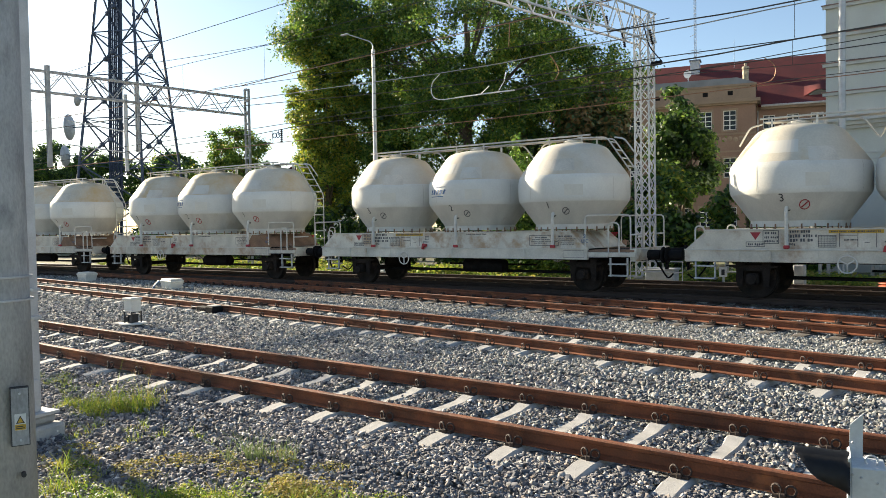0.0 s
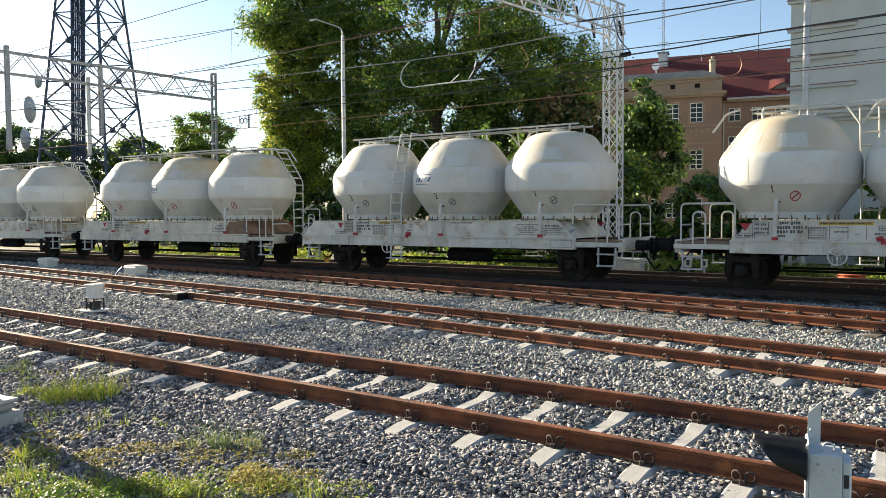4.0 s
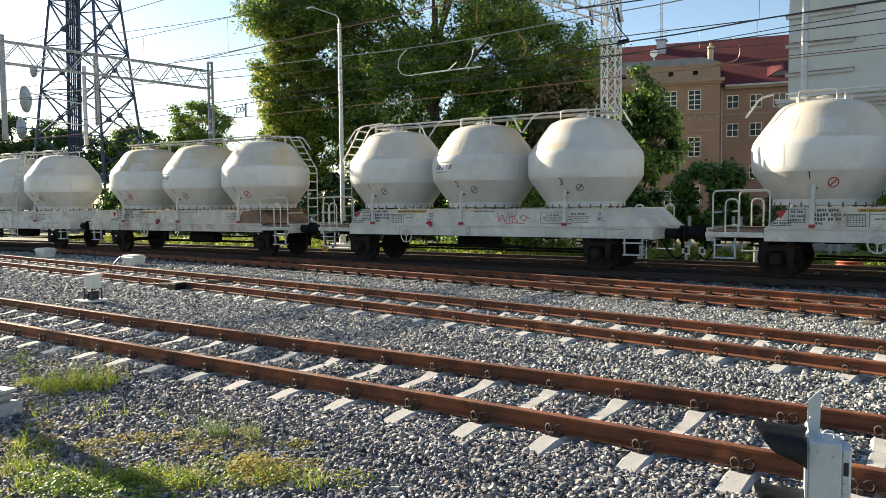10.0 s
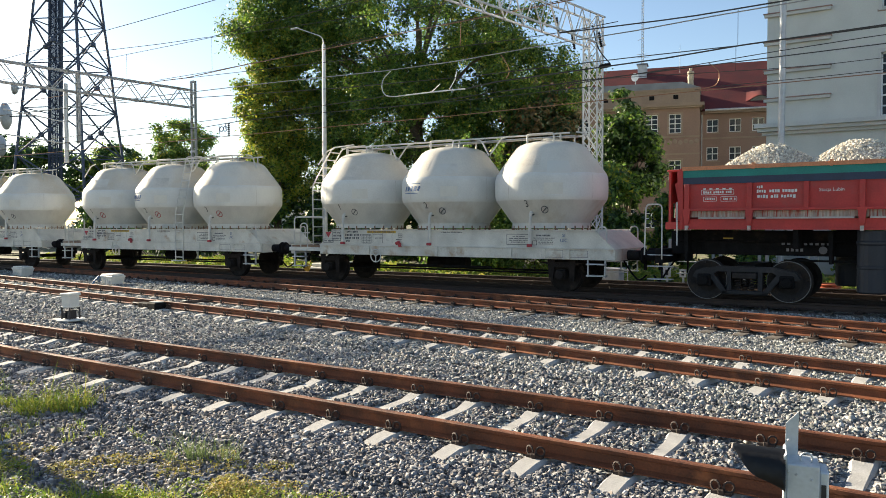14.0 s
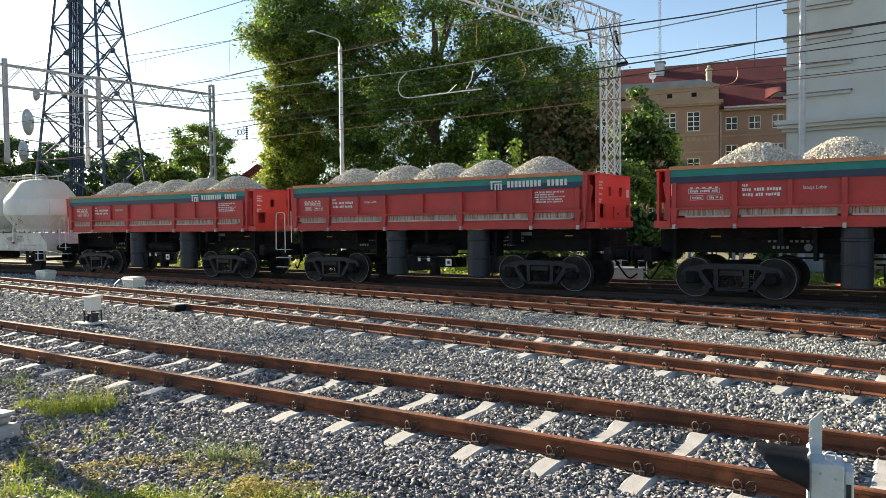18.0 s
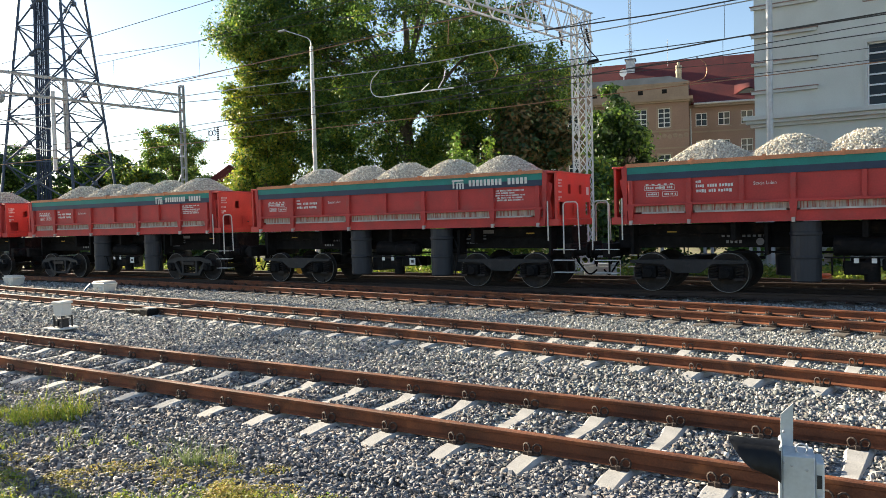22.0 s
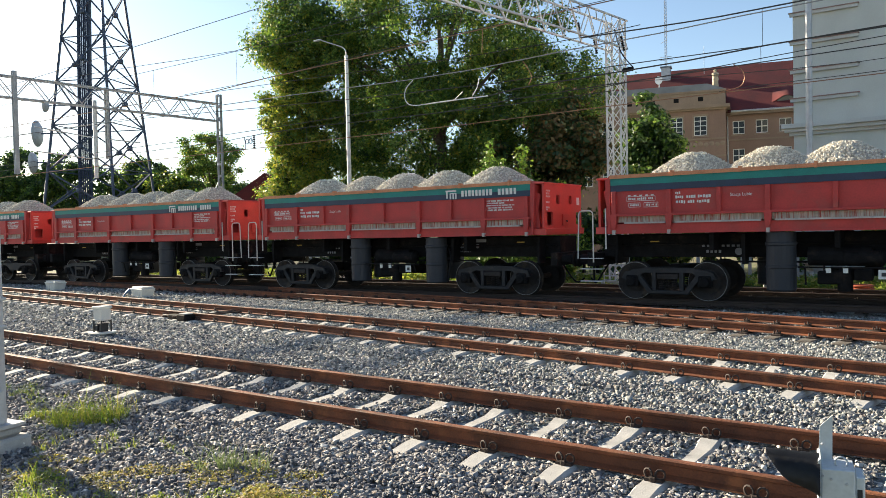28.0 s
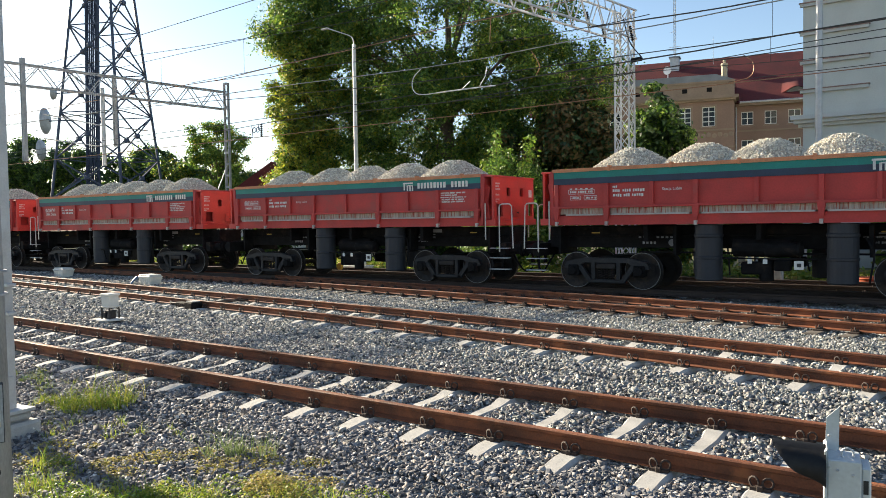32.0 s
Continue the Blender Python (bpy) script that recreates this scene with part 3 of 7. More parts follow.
lay_track("rusty side track on concrete sleepers in grey ballast", track_1, -60, 40, 0.787, -11.748 + 0.04, RUST, SLEEPER_MESH, CLIP_MESH, (-19, 4))
lay_track("orange rusty track on concrete sleepers with a switch", track_2, -80, 40, 0.764, -10.489 + 0.14, RUST, SLEEPER_MESH, CLIP_MESH, (-36, 5))
lay_track("brown rail track on timber sleepers branching from the train's track", track_3, -34, 40, 0.60, -4.42, RUST, TIMBER_MESH, SCREW_MESH, (-27, 6))
lay_track("main track under the passing goods train, rails coloured dark for its shade", track_4, -240, 240, 0.65, 0.0, SHADE_RAIL, TIMBER_MESH, SCREW_MESH, (-46, 8))
lay_track("far track on timber sleepers beside the grass", track_5, -240, 240, 0.65, 0.2, SHADE_RAIL, TIMBER_MESH, SCREW_MESH, (-46, 8))


# ---- loose ballast ----
def stones(name, label, places, sizes, seed, mat):
    """Many small sharp stones joined in one sheet."""
    rs = np.random.RandomState(seed)
    cube = np.array([(x, y, z) for x in (-0.68, 0.68) for y in (-0.68, 0.68) for z in (-0.68, 0.68)])
    quads = np.array([(0, 1, 3, 2), (4, 6, 7, 5), (0, 4, 5, 1), (2, 3, 7, 6), (1, 5, 7, 3)])
    n = len(places)
    shape = (cube[None] * rs.uniform(0.72, 1.12, (n, 8, 1)) + rs.normal(0, 0.13, (n, 8, 3))) * rs.uniform((0.95, 0.7, 0.55), (1.45, 1.1, 0.95), (n, 3))[:, None, :]
    a, b = rs.uniform(0, 2 * np.pi, n), rs.normal(0, 0.7, n)
    ca, sa, cb, sb = np.cos(a), np.sin(a), np.cos(b), np.sin(b)
    rot = np.zeros((n, 3, 3))
    rot[:, 0, 0], rot[:, 0, 1], rot[:, 0, 2] = ca * cb, -sa, ca * sb
    rot[:, 1, 0], rot[:, 1, 1], rot[:, 1, 2] = sa * cb, ca, sa * sb
    rot[:, 2, 0], rot[:, 2, 2] = -sb, cb
    v = np.einsum("nij,nkj->nki", rot, shape) * sizes[:, None, None] + places[:, None, :]
    f = quads[None] + (np.arange(n) * 8)[:, None, None]
    me = raw_mesh(name, v.reshape(-1, 3), f.reshape(-1, 4), True)
    # about half of the stones are worn round, the rest sharp
    me.polygons.foreach_set("use_smooth", np.repeat(rs.uniform(0, 1, n) < 0.55, 5)[:len(me.polygons)])
    me.update()
    return tagged(part(name, me, mat), label, "stones", kind="stuff")


def scatter_ballast():
    rs = np.random.RandomState(11)
    pts, size = [], []
    # x, y boxes with stones to the square metre and their mean half size
    for x0, x1, y0, y1, per, s in ((-6.5, 3.5, 2.6, 6.0, 1500, 0.0170), (-13, 4.5, 5.0, 8.6, 950, 0.0195), (-16, 4.5, 8.6, 12.2, 760, 0.0200), (-12, -6.5, 2.9, 5.0, 950, 0.018), (-26, -13, 6.5, 13.5, 260, 0.026), (-20, 3, 12.2, 17.6, 640, 0.0185), (-42, -20, 12.0, 17.6, 130, 0.033), (-20, 3, 17.6, 18.9, 260, 0.024), (-28, 3, 21.3, 24.4, 150, 0.030)):
        n = int((x1 - x0) * (y1 - y0) * per)
        p = rs.uniform((x0, y0), (x1, y1), (n, 2))
        az = np.degrees(np.arctan2(p[:, 0], p[:, 1]))
        p = p[(az > -70) & (az < 0)]
        pts.append(p)
        size.append(np.full(len(p), s))
    p, s = np.concatenate(pts), np.concatenate(size)
    keep = np.ones(len(p), bool)
    low = np.full(len(p), -0.072)
    for f, first, pitch in ((track_1, -11.708, 0.787), (track_2, -10.349, 0.764)):
        d = p[:, 1] - np.array([f(x) for x in p[:, 0]])
        along = np.abs((p[:, 0] - first + pitch / 2) % pitch - pitch / 2)
        on_sleeper = (np.abs(d) < 1.26) & (along < 0.14)
        keep &= ~(on_sleeper & (rs.uniform(0, 1, len(p)) < 0.997))
        keep &= np.abs(np.abs(d) - GAUGE / 2) > 0.10
        low = np.where(np.abs(d) < 1.3, -0.058, low)
        low = np.where((np.abs(d) > 1.3) & (np.abs(d) < 2.0), -0.048, low)
    p, s, low = p[keep], s[keep], low[keep]
    s = s * rs.lognormal(0, 0.28, len(p))
    z = low + rs.uniform(-0.004, 0.016, len(p)) + s * 0.25
    at = np.column_stack([p, z])
    # slate-grey stones near the platform side, pale greenish ones towards the main track
    pale = rs.uniform(0, 1, len(p)) < np.clip((p[:, 1] - 5.0) / 7.0, 0.06, 0.92)
    stones("ballast_stones", "loose slate-grey crushed stones with a few white ones", at[~pale], s[~pale], 5, STONE)
    stones("pale_ballast_stones", "loose pale greenish-grey crushed stones", at[pale], s[pale], 6, STONE_PALE)


scatter_ballast()


# ---- wagons ----
def wheelset(parent, x, r=0.475, mat=None):
    """An axle with two wheels, turning about its own middle."""
    bm = bmesh.new()
    flip = Matrix.Rotation(radians(90), 4, "X")
    rim = [(0.0, -0.07), (0.09, -0.07), (0.10, -0.03), (0.30, -0.015), (r - 0.07, -0.05), (r - 0.005, -0.065), (r, -0.05), (r, 0.05), (r + 0.03, 0.062), (r + 0.03, 0.08), (r - 0.07, 0.075), (0.30, 0.03), (0.10, 0.05), (0.0, 0.05)]
    for s in (-1, 1):
        lathe(bm, rim, 28, Matrix.Translation((0, s * 0.78, 0)) @ (flip if s < 0 else Matrix.Rotation(radians(-90), 4, "X")) @ Matrix.Diagonal((1, 1, -1, 1)))
        for k in range(4):
            a = k * math.pi / 2
            c = Vector((math.cos(a) * (r - 0.06), s * 0.855, math.sin(a) * (r - 0.06)))
            box(bm, c.x - 0.03, c.x + 0.03, c.y - 0.012, c.y + 0.012, c.z - 0.02, c.z + 0.02)
    tube(bm, [(0, -1.0, 0), (0, 1.0, 0)], 0.075, 10)
    ws = part("wheelset", bm, mat or WHEEL, parent, at=Matrix.Translation((x, 0, RAIL_TOP + r)))
    for s in ((-1, 1) if mat is None else ()):
        part("tyre_edge", lathe(bmesh.new(), [(r - 0.008, 0.0), (r + 0.004, 0.0), (r + 0.004, 0.01), (r - 0.008, 0.01), (r - 0.008, 0.0)], 32, Matrix.Translation((0, s * 0.858, 0)) @ Matrix.Rotation(radians(90), 4, "X")), TYRE, ws)
    return ws


def buffer_part(parent, x, y, s):
    bm = bmesh.new()
    turn = Matrix.Translation((x, y, 1.17)) @ Matrix.Rotation(radians(90 * s), 4, "Y")
    lathe(bm, [(0, -0.42), (0.13, -0.42), (0.13, -0.10), (0.10, -0.10), (0.10, -0.05), (0.20, -0.05), (0.215, -0.03), (0.20, -0.005), (0.1, 0.0), (0, 0.0)], 18, turn)
    return part("buffer", bm, DARK, parent)


def coupling(parent, x, s):
    bm = bmesh.new()
    box(bm, x - 0.35, x + 0.35, -0.05, 0.05, 1.08, 1.2, 0.02)
    hose = [(x - s * 0.3, -0.35, 1.05), (x - s * 0.1, -0.38, 0.75), (x + s * 0.12, -0.3, 0.45), (x + s * 0.3, -0.2, 0.62)]
    tube(bm, rounded(hose, 0.15), 0.025, 6)
    for k in range(3):
        box(bm, x + s * 0.2 - 0.03, x + s * 0.2 + 0.03, -0.06 + 0.03 * (k % 2), 0.06 - 0.03 * (k % 2), 0.75 + k * 0.11, 0.86 + k * 0.11)
    return part("coupling", bm, DARK, parent)


def bars(parent, rows, mat, y, s, name="marking", label=""):
    """Flat painted marks (x, z, width, height) on the side y, seen from side s (-1 near, 1 far); long rows become words of letter blocks."""
    rnd = random.Random(len(rows) * 7 + int(rows[0][0] * 50))
    bm = bmesh.new()

    def quad(x, z, w, h):
        x = x if s < 0 else -x
        v = [bm.verts.new((x + a * w / 2, y + s * 0.004, z + b * h / 2)) for a, b in ((-1, -1), (1, -1), (1, 1), (-1, 1))]
        bm.faces.new(v if s < 0 else v[::-1])
    for x, z, w, h in rows:
        if w < 2.2 * h or h > 0.12:
            quad(x, z, w, h)
            continue
        at, left = x - w / 2, rnd.randint(2, 6)
        while at < x + w / 2:
            cw = h * rnd.uniform(0.45, 0.75)
            quad(at + cw / 2, z + (0 if rnd.random() < 0.8 else -h * 0.1), cw, h * rnd.choice((1, 1, 0.8)))
            at += cw + h * 0.22
            left -= 1
            if left <= 0:
                at += h * 0.6
                left = rnd.randint(2, 7)
    ob = part(name, bm, mat, parent, label)
    ob["kind"] = "stuff"
    return ob


def rules(parent, rows, mat, y, s, name="marking", label=""):
    """Plain painted rectangles (x, z, width, height) on the side y."""
    bm = bmesh.new()
    for x, z, w, h in rows:
        x = x if s < 0 else -x
        v = [bm.verts.new((x + a * w / 2, y + s * 0.004, z + b * h / 2)) for a, b in ((-1, -1), (1, -1), (1, 1), (-1, 1))]
        bm.faces.new(v if s < 0 else v[::-1])
    ob = part(name, bm, mat, parent, label)
    ob["kind"] = "stuff"
    return ob


def outline(x, z, w, h, t=0.014):
    """The four sides of a painted frame."""
    return [(x, z + h / 2, w, t), (x, z - h / 2, w, t), (x - w / 2, z, t, h), (x + w / 2, z, t, h)]


def block_word(x, z, h, n, pitch):
    """A row of n plain upright blocks from x on."""
    rows = [(x + pitch * k, z, pitch * (0.70, 0.62, 0.74)[k % 3], h) for k in range(n)]
    return rows


def silo_radius(z):
    prof = SILO_PROFILE
    for (r0, z0), (r1, z1) in zip(prof, prof[1:]):
        if z0 <= z <= z1 and z1 > z0:
            return r0 + (r1 - r0) * (z - z0) / (z1 - z0)
    return 1.0


LOWER_CONE = [(0.0, 1.86), (1.099, 1.86), (1.099, 2.0), (1.12, 2.02), (1.524, 2.585), (1.55, 2.625)]
BAND = [(1.55, 2.625), (1.573, 2.68), (1.587, 2.76), (1.59, 3.0), (1.585, 3.20), (1.568, 3.29), (1.54, 3.355)]
UPPER_CONE = [(1.54, 3.355), (1.493, 3.43), (1.058, 4.02), (0.985, 4.11), (0.892, 4.18), (0.767, 4.23), (0.518, 4.285), (0.0, 4.31)]
SILO_PROFILE = LOWER_CONE + BAND[1:] + UPPER_CONE[1:]


def on_silo(bm, cx, rows, s):
    """Patches that follow the wall of a silo: angle from the side's middle in degrees, z, width, height."""
    for ang, z, w, h in rows:
        n, m = max(1, int(w / 0.08)), max(1, int(h / 0.08))
        grid = []
        for i in range(n + 1):
            a = radians(ang) + (i / n - 0.5) * w / silo_radius(z)
            u = Vector((math.sin(a), -math.cos(a), 0)) if s < 0 else Vector((-math.sin(a), math.cos(a), 0))
            zs = [z - h / 2 + h * q / m for q in range(m + 1)]
            grid.append([bm.verts.new(Vector((cx, 0, zz)) + u * (silo_radius(zz) + 0.0035 + (0.0025 if w < 0.3 else 0))) for zz in zs])
        for a, b in zip(grid, grid[1:]):
            for q in range(m):
                bm.faces.new((a[q], b[q], b[q + 1], a[q + 1]))
    return bm


def wrap_text(words, height, cx, ang, z, s):
    """Letters bent round the wall of a silo."""
    me = text_mesh(words, height)
    for v in me.vertices:
        zz = z + v.co.z
        r = silo_radius(zz) + 0.012
        a = radians(ang) + v.co.x / r
        u = Vector((math.sin(a), -math.cos(a), 0)) if s < 0 else Vector((-math.sin(a), math.cos(a), 0))
        v.co = Vector((cx, 0, zz)) + u * r
    return me


def ring_mark(cx, ang, z, s, size=0.125):
    """A round no-hammer sign: ring and two crossed strokes."""
    bm = bmesh.new()
    n = 20

    def at(dx, dz):
        zz = z + dz
        r = silo_radius(zz) + 0.011
        a = radians(ang) + dx / r
        u = Vector((math.sin(a), -math.cos(a), 0)) if s < 0 else Vector((-math.sin(a), math.cos(a), 0))
        return bm.verts.new(Vector((cx, 0, zz)) + u * r)
    o = [(at(size * math.cos(k * 2 * math.pi / n), size * math.sin(k * 2 * math.pi / n)), at(size * 0.8 * math.cos(k * 2 * math.pi / n), size * 0.8 * math.sin(k * 2 * math.pi / n))) for k in range(n)]
    for k in range(n):
        bm.faces.new((o[k][0], o[(k + 1) % n][0], o[(k + 1) % n][1], o[k][1]))
    for a in (45, 135):
        c, q = math.cos(radians(a)) * size * 0.75, math.sin(radians(a)) * size * 0.75
        w = size * 0.09
        bm.faces.new((at(-c - w, -q + w), at(-c + w, -q - w), at(c + w, q - w), at(c - w, q + w)))
    return bm


def silo_wagon(ladder, label, sign=None, worn=False):
    """A two-axle cement wagon with three pressure silos; its brake platform is at -x."""
    w = thing("silo_wagon", label, "freight wagon", "silo wagons of the train")
    L, R, dl = -5.58, 5.58, -4.25
    deck = DECK_WORN if worn else DECK
    # frame
    parts("side_sill", deck, w, (dl, R, -1.32, -1.22, 1.04, 1.33), (dl, R, 1.22, 1.32, 1.04, 1.33), bevel=0.008, label="off-white steel sill with dirt streaks")
    parts("platform_sill", deck, w, (L, dl - 0.004, -1.32, -1.24, 1.12, 1.24), (L, dl - 0.004, 1.24, 1.32, 1.12, 1.24), bevel=0.008)
    parts("headstock", deck, w, (L - 0.004, L + 0.14, -1.23, 1.23, 1.02, 1.34), (R - 0.14, R + 0.004, -1.21, 1.21, 1.02, 1.328), bevel=0.008)
    part("centre_beam", boxes((L + 0.15, R - 0.15, -0.45, 0.45, 0.98, 1.30)), DARK, w)
    parts("cross_beam", DARK, w, (-3.0, -2.6, -1.2, 1.2, 1.0, 1.2), (2.6, 3.0, -1.2, 1.2, 1.0, 1.2))
    # deck body with sloping ends
    bm = prism(bmesh.new(), [(dl, 1.335), (R - 0.02, 1.335), (R - 0.55, 1.80), (dl + 0.55, 1.80)], -1.30, 1.30)
    part("deck_body", bm, deck, w, "off-white box deck with sloping ends")
    if worn:
        bm = prism(bmesh.new(), [(dl + 0.60, 1.805), (dl + 0.52, 1.805), (dl, 1.340), (dl + 0.04, 1.332)], -1.301, 1.301)
        for y in (-1.308, 1.308):
            prism(bm, [(dl + 1.2, 1.34), (dl + 0.03, 1.34), (dl + 0.56, 1.798), (dl + 0.85, 1.798)], y - 0.004, y + 0.004)
        part("end_plate", bm, RUSTY_DECK, w, "brown rusty end of the deck")
    part("platform", boxes((L + 0.05, dl, -1.25, 1.25, 1.25, 1.30)), RUSTY_DECK, w)
    parts("deck_rim", PIPE, w, (dl + 0.5, R - 0.5, -1.34, -1.28, 1.785, 1.815), (dl + 0.5, R - 0.5, 1.28, 1.34, 1.785, 1.815), (dl, R, -1.35, -1.30, 1.32, 1.345), (dl, R, 1.30, 1.35, 1.32, 1.345))
    for s in (-1, 1):
        for x in (-2.3, 0.2, 2.6, 3.6, 4.3):
            part("stanchion_pocket", boxes((x - 0.05, x + 0.05, s * 1.33 - 0.02, s * 1.33 + 0.02, 1.06, 1.31)), deck, w)
        bars(w, [(-3.56, 1.72, 0.26, 0.05), (-3.56, 1.62, 0.28, 0.05), (-3.56, 1.53, 0.28, 0.05), (-3.9, 1.46, 0.34, 0.05), (-2.95, 1.75, 0.40, 0.06), (-2.9, 1.65, 0.62, 0.07), (-2.95, 1.555, 0.52, 0.07), (-3.1, 1.46, 0.16, 0.05), (-1.9, 1.56, 0.26, 0.03), (-1.15, 1.52, 0.2, 0.035), (-2.3, 1.20, 0.3, 0.03), (-1.75, 1.22, 0.3, 0.03), (-1.75, 1.16, 0.32, 0.03), (-0.2, 1.20, 0.72, 0.075), (1.5, 1.19, 0.62, 0.04), (2.95, 1.19, 0.22, 0.03), (0.7, 1.745, 0.70, 0.035), (2.85, 1.64, 0.36, 0.035), (2.85, 1.585, 0.56, 0.028), (2.85, 1.535, 0.60, 0.028), (2.85, 1.485, 0.44, 0.028), (3.6, 1.67, 0.44, 0.045), (3.6, 1.60, 0.62, 0.022), (3.6, 1.55, 0.5, 0.022), (3.65, 1.49, 0.44, 0.024), (3.65, 1.445, 0.40, 0.022), (3.85, 1.19, 0.36, 0.03), (4.5, 1.19, 0.3, 0.03)], MARK_DARK, s * 1.302, s, label="dark worn lettering")
        rules(w, outline(-3.56, 1.625, 0.34, 0.30) + outline(-3.9, 1.46, 0.42, 0.11) + outline(-2.37, 1.53, 0.36, 0.26) + [(-2.37 + 0.06 * k, 1.53, 0.008, 0.26) for k in range(-2, 3)] + [(-2.37, 1.53 + 0.05 * k, 0.36, 0.008) for k in range(-2, 3)] + outline(-1.1, 1.64, 0.14, 0.10) + [(-1.1, 1.64, 0.01, 0.10), (-1.1, 1.64, 0.14, 0.01), (-2.12, 1.57, 0.012, 0.34), (-1.76, 1.57, 0.012, 0.34), (-1.40, 1.57, 0.012, 0.34), (-1.94, 1.66, 0.34, 0.01), (-1.58, 1.50, 0.10, 0.01)] + outline(2.85, 1.56, 0.72, 0.28) + outline(3.33, 1.47, 0.12, 0.11) + outline(-2.3, 1.20, 0.30, 0.12) + [(-2.35, 1.20, 0.01, 0.12), (-2.25, 1.20, 0.01, 0.12)], MARK_DARK, s * 1.303, s, label="thin dark painted frames and tables")
        rules(w, outline(3.85, 1.19, 0.62, 0.19, 0.012) + outline(4.55, 1.19, 0.60, 0.17, 0.012), MARK_GREY, s * 1.322, s, label="thin grey painted frames")
        for words, x, z in (("SI", 4.18, 1.63), ("UIC", 4.18, 1.50)):
            me = text_mesh(words, 0.09)
            part("lettering", me, MARK_BLUE, w, at=pose(x if s < 0 else -x, s * 1.312, z, 0, 0, 0 if s < 0 else 180))
        rules(w, [(-1.8, 1.745, 1.08, 0.075)], MARK_YELLOW, s * 1.304, s, label="yellow warning strip")
        bars(w, [(-1.8, 1.745, 0.98, 0.035)], MARK_DARK, s * 1.309, s, label="worn words on the yellow strip")
        bm = bmesh.new()
        prism(bm, [(-4.02, 1.74), (-3.78, 1.74), (-3.90, 1.56)] if s < 0 else [(4.02, 1.74), (3.78, 1.74), (3.90, 1.56)], s * 1.306 - 0.003, s * 1.306 + 0.003)
        part("marking", bm, MARK_RED, w, "red triangle")
        part("valve", tubes(0.05, [(s * 1.15, s * 1.30, 1.42), (s * 1.15, s * 1.40, 1.42)], [(s * 1.15 - 0.05, s * 1.38, 1.40), (s * 1.15 + 0.07, s * 1.38, 1.44)], [(s * 1.15 + 0.06, s * 1.36, 1.42), (s * 1.15 + 0.08, s * 1.36, 1.30)]), MARK_RED, w)
        # hand wheel of the brake
        c = Vector((s * 1.95, s * 1.40, 1.02))
        ring = [c + Vector((0.19 * math.cos(a), 0, 0.19 * math.sin(a))) for a in (k * math.pi / 8 for k in range(17))]
        part("hand_wheel", tubes(0.018, ring, *[[c, c + Vector((0.18 * math.cos(a), 0, 0.18 * math.sin(a)))] for a in (0.5, 2.6, 4.7)]), PIPE, w)
    # silos, hoses, numbers
    for i, cx in enumerate((-3.23, 0.0, 3.23)):
        m = Matrix.Translation((cx, 0, 0))
        silo = part("silo", lathe(bmesh.new(), BAND, 64, m), SILO, w, "off-white steel silo with worn paint", smooth=True)
        part("upper_cone", lathe(bmesh.new(), UPPER_CONE, 64, m), SILO_STAINED if worn else SILO_DUSTY, silo, "tan dusty upper cone", smooth=True)
        cone = part("lower_cone", lathe(bmesh.new(), LOWER_CONE, 64, m), SILO_LOWER, silo, "greyish lower cone", smooth=True)
        cone.data.set_sharp_from_angle(angle=radians(35))
        for k, (ang, z, wd, ht) in enumerate(((14 + 9 * i, 3.62 - 0.06 * i, 0.62, 0.34), (-34 + 14 * i, 3.70, 0.8, 0.30), (26, 2.92, 0.5, 0.3))):
            for s in (-1, 1):
                part("paint_patch", on_silo(bmesh.new(), cx, [(ang, z, wd, ht)], s), PATCH if k == 2 else TAN_PATCH, silo, "repainted patch")
        part("hatch", lathe(bmesh.new(), [(0, 4.30), (0.26, 4.30), (0.28, 4.33), (0.28, 4.37), (0.2, 4.40), (0, 4.41)], 16, Matrix.Translation((cx, 0, 0))), PIPE, silo)
        lines = [[(cx + 1.1 * math.cos(a), 1.1 * math.sin(a), 1.80), (cx + 1.1 * math.cos(a), 1.1 * math.sin(a), 1.93)] for a in (k * math.pi / 12 for k in range(24))]
        part("bolt_ring", tubes(0.022, *lines, seg=4), RUSTY_DECK, silo)["kind"] = "stuff"
        for k in range(4):
            part("seam", on_silo(bmesh.new(), cx, [(-22 + 90 * k, 3.0, 0.010, 0.64)], -1), MARK_SEAM, silo)
        for s in (-1, 1):
            num = str(i + 1)
            part("number", wrap_text(num, 0.18, cx, -2, 2.44, s), MARK_BLACK, silo)
            part("sign", ring_mark(cx, 17, 2.36, s, 0.115 if sign else 0.10), sign or MARK_DARK, silo)
            hx = cx - 0.02 * s
            hose = rounded([(hx, s * 1.20, 2.30), (hx, s * 1.36, 2.30), (hx - 0.01, s * 1.40, 2.1), (hx - 0.02, s * 1.41, 1.40)], 0.08)
            part("drain_pipe", tubes(0.045, hose, seg=8), PIPE, silo, "white drain pipe")
            part("pipe_flange", tubes(0.095, [(hx, s * 1.16, 2.30), (hx, s * 1.28, 2.30)], seg=10), BLACK_HOOD, silo)
            part("pipe_cap", boxes((hx - 0.08, hx + 0.04, s * 1.42 - 0.06, s * 1.42 + 0.06, 1.36, 1.44), bevel=0.015), MARK_RED, silo, "red pipe cap")
            if i == 1:
                slant = [(-31 + 5.6 * k + 0.9 * q, 3.02 + 0.045 * q, 0.105 if k % 2 else 0.075, 0.05) for k in range(5) for q in (-1, 0, 1)]
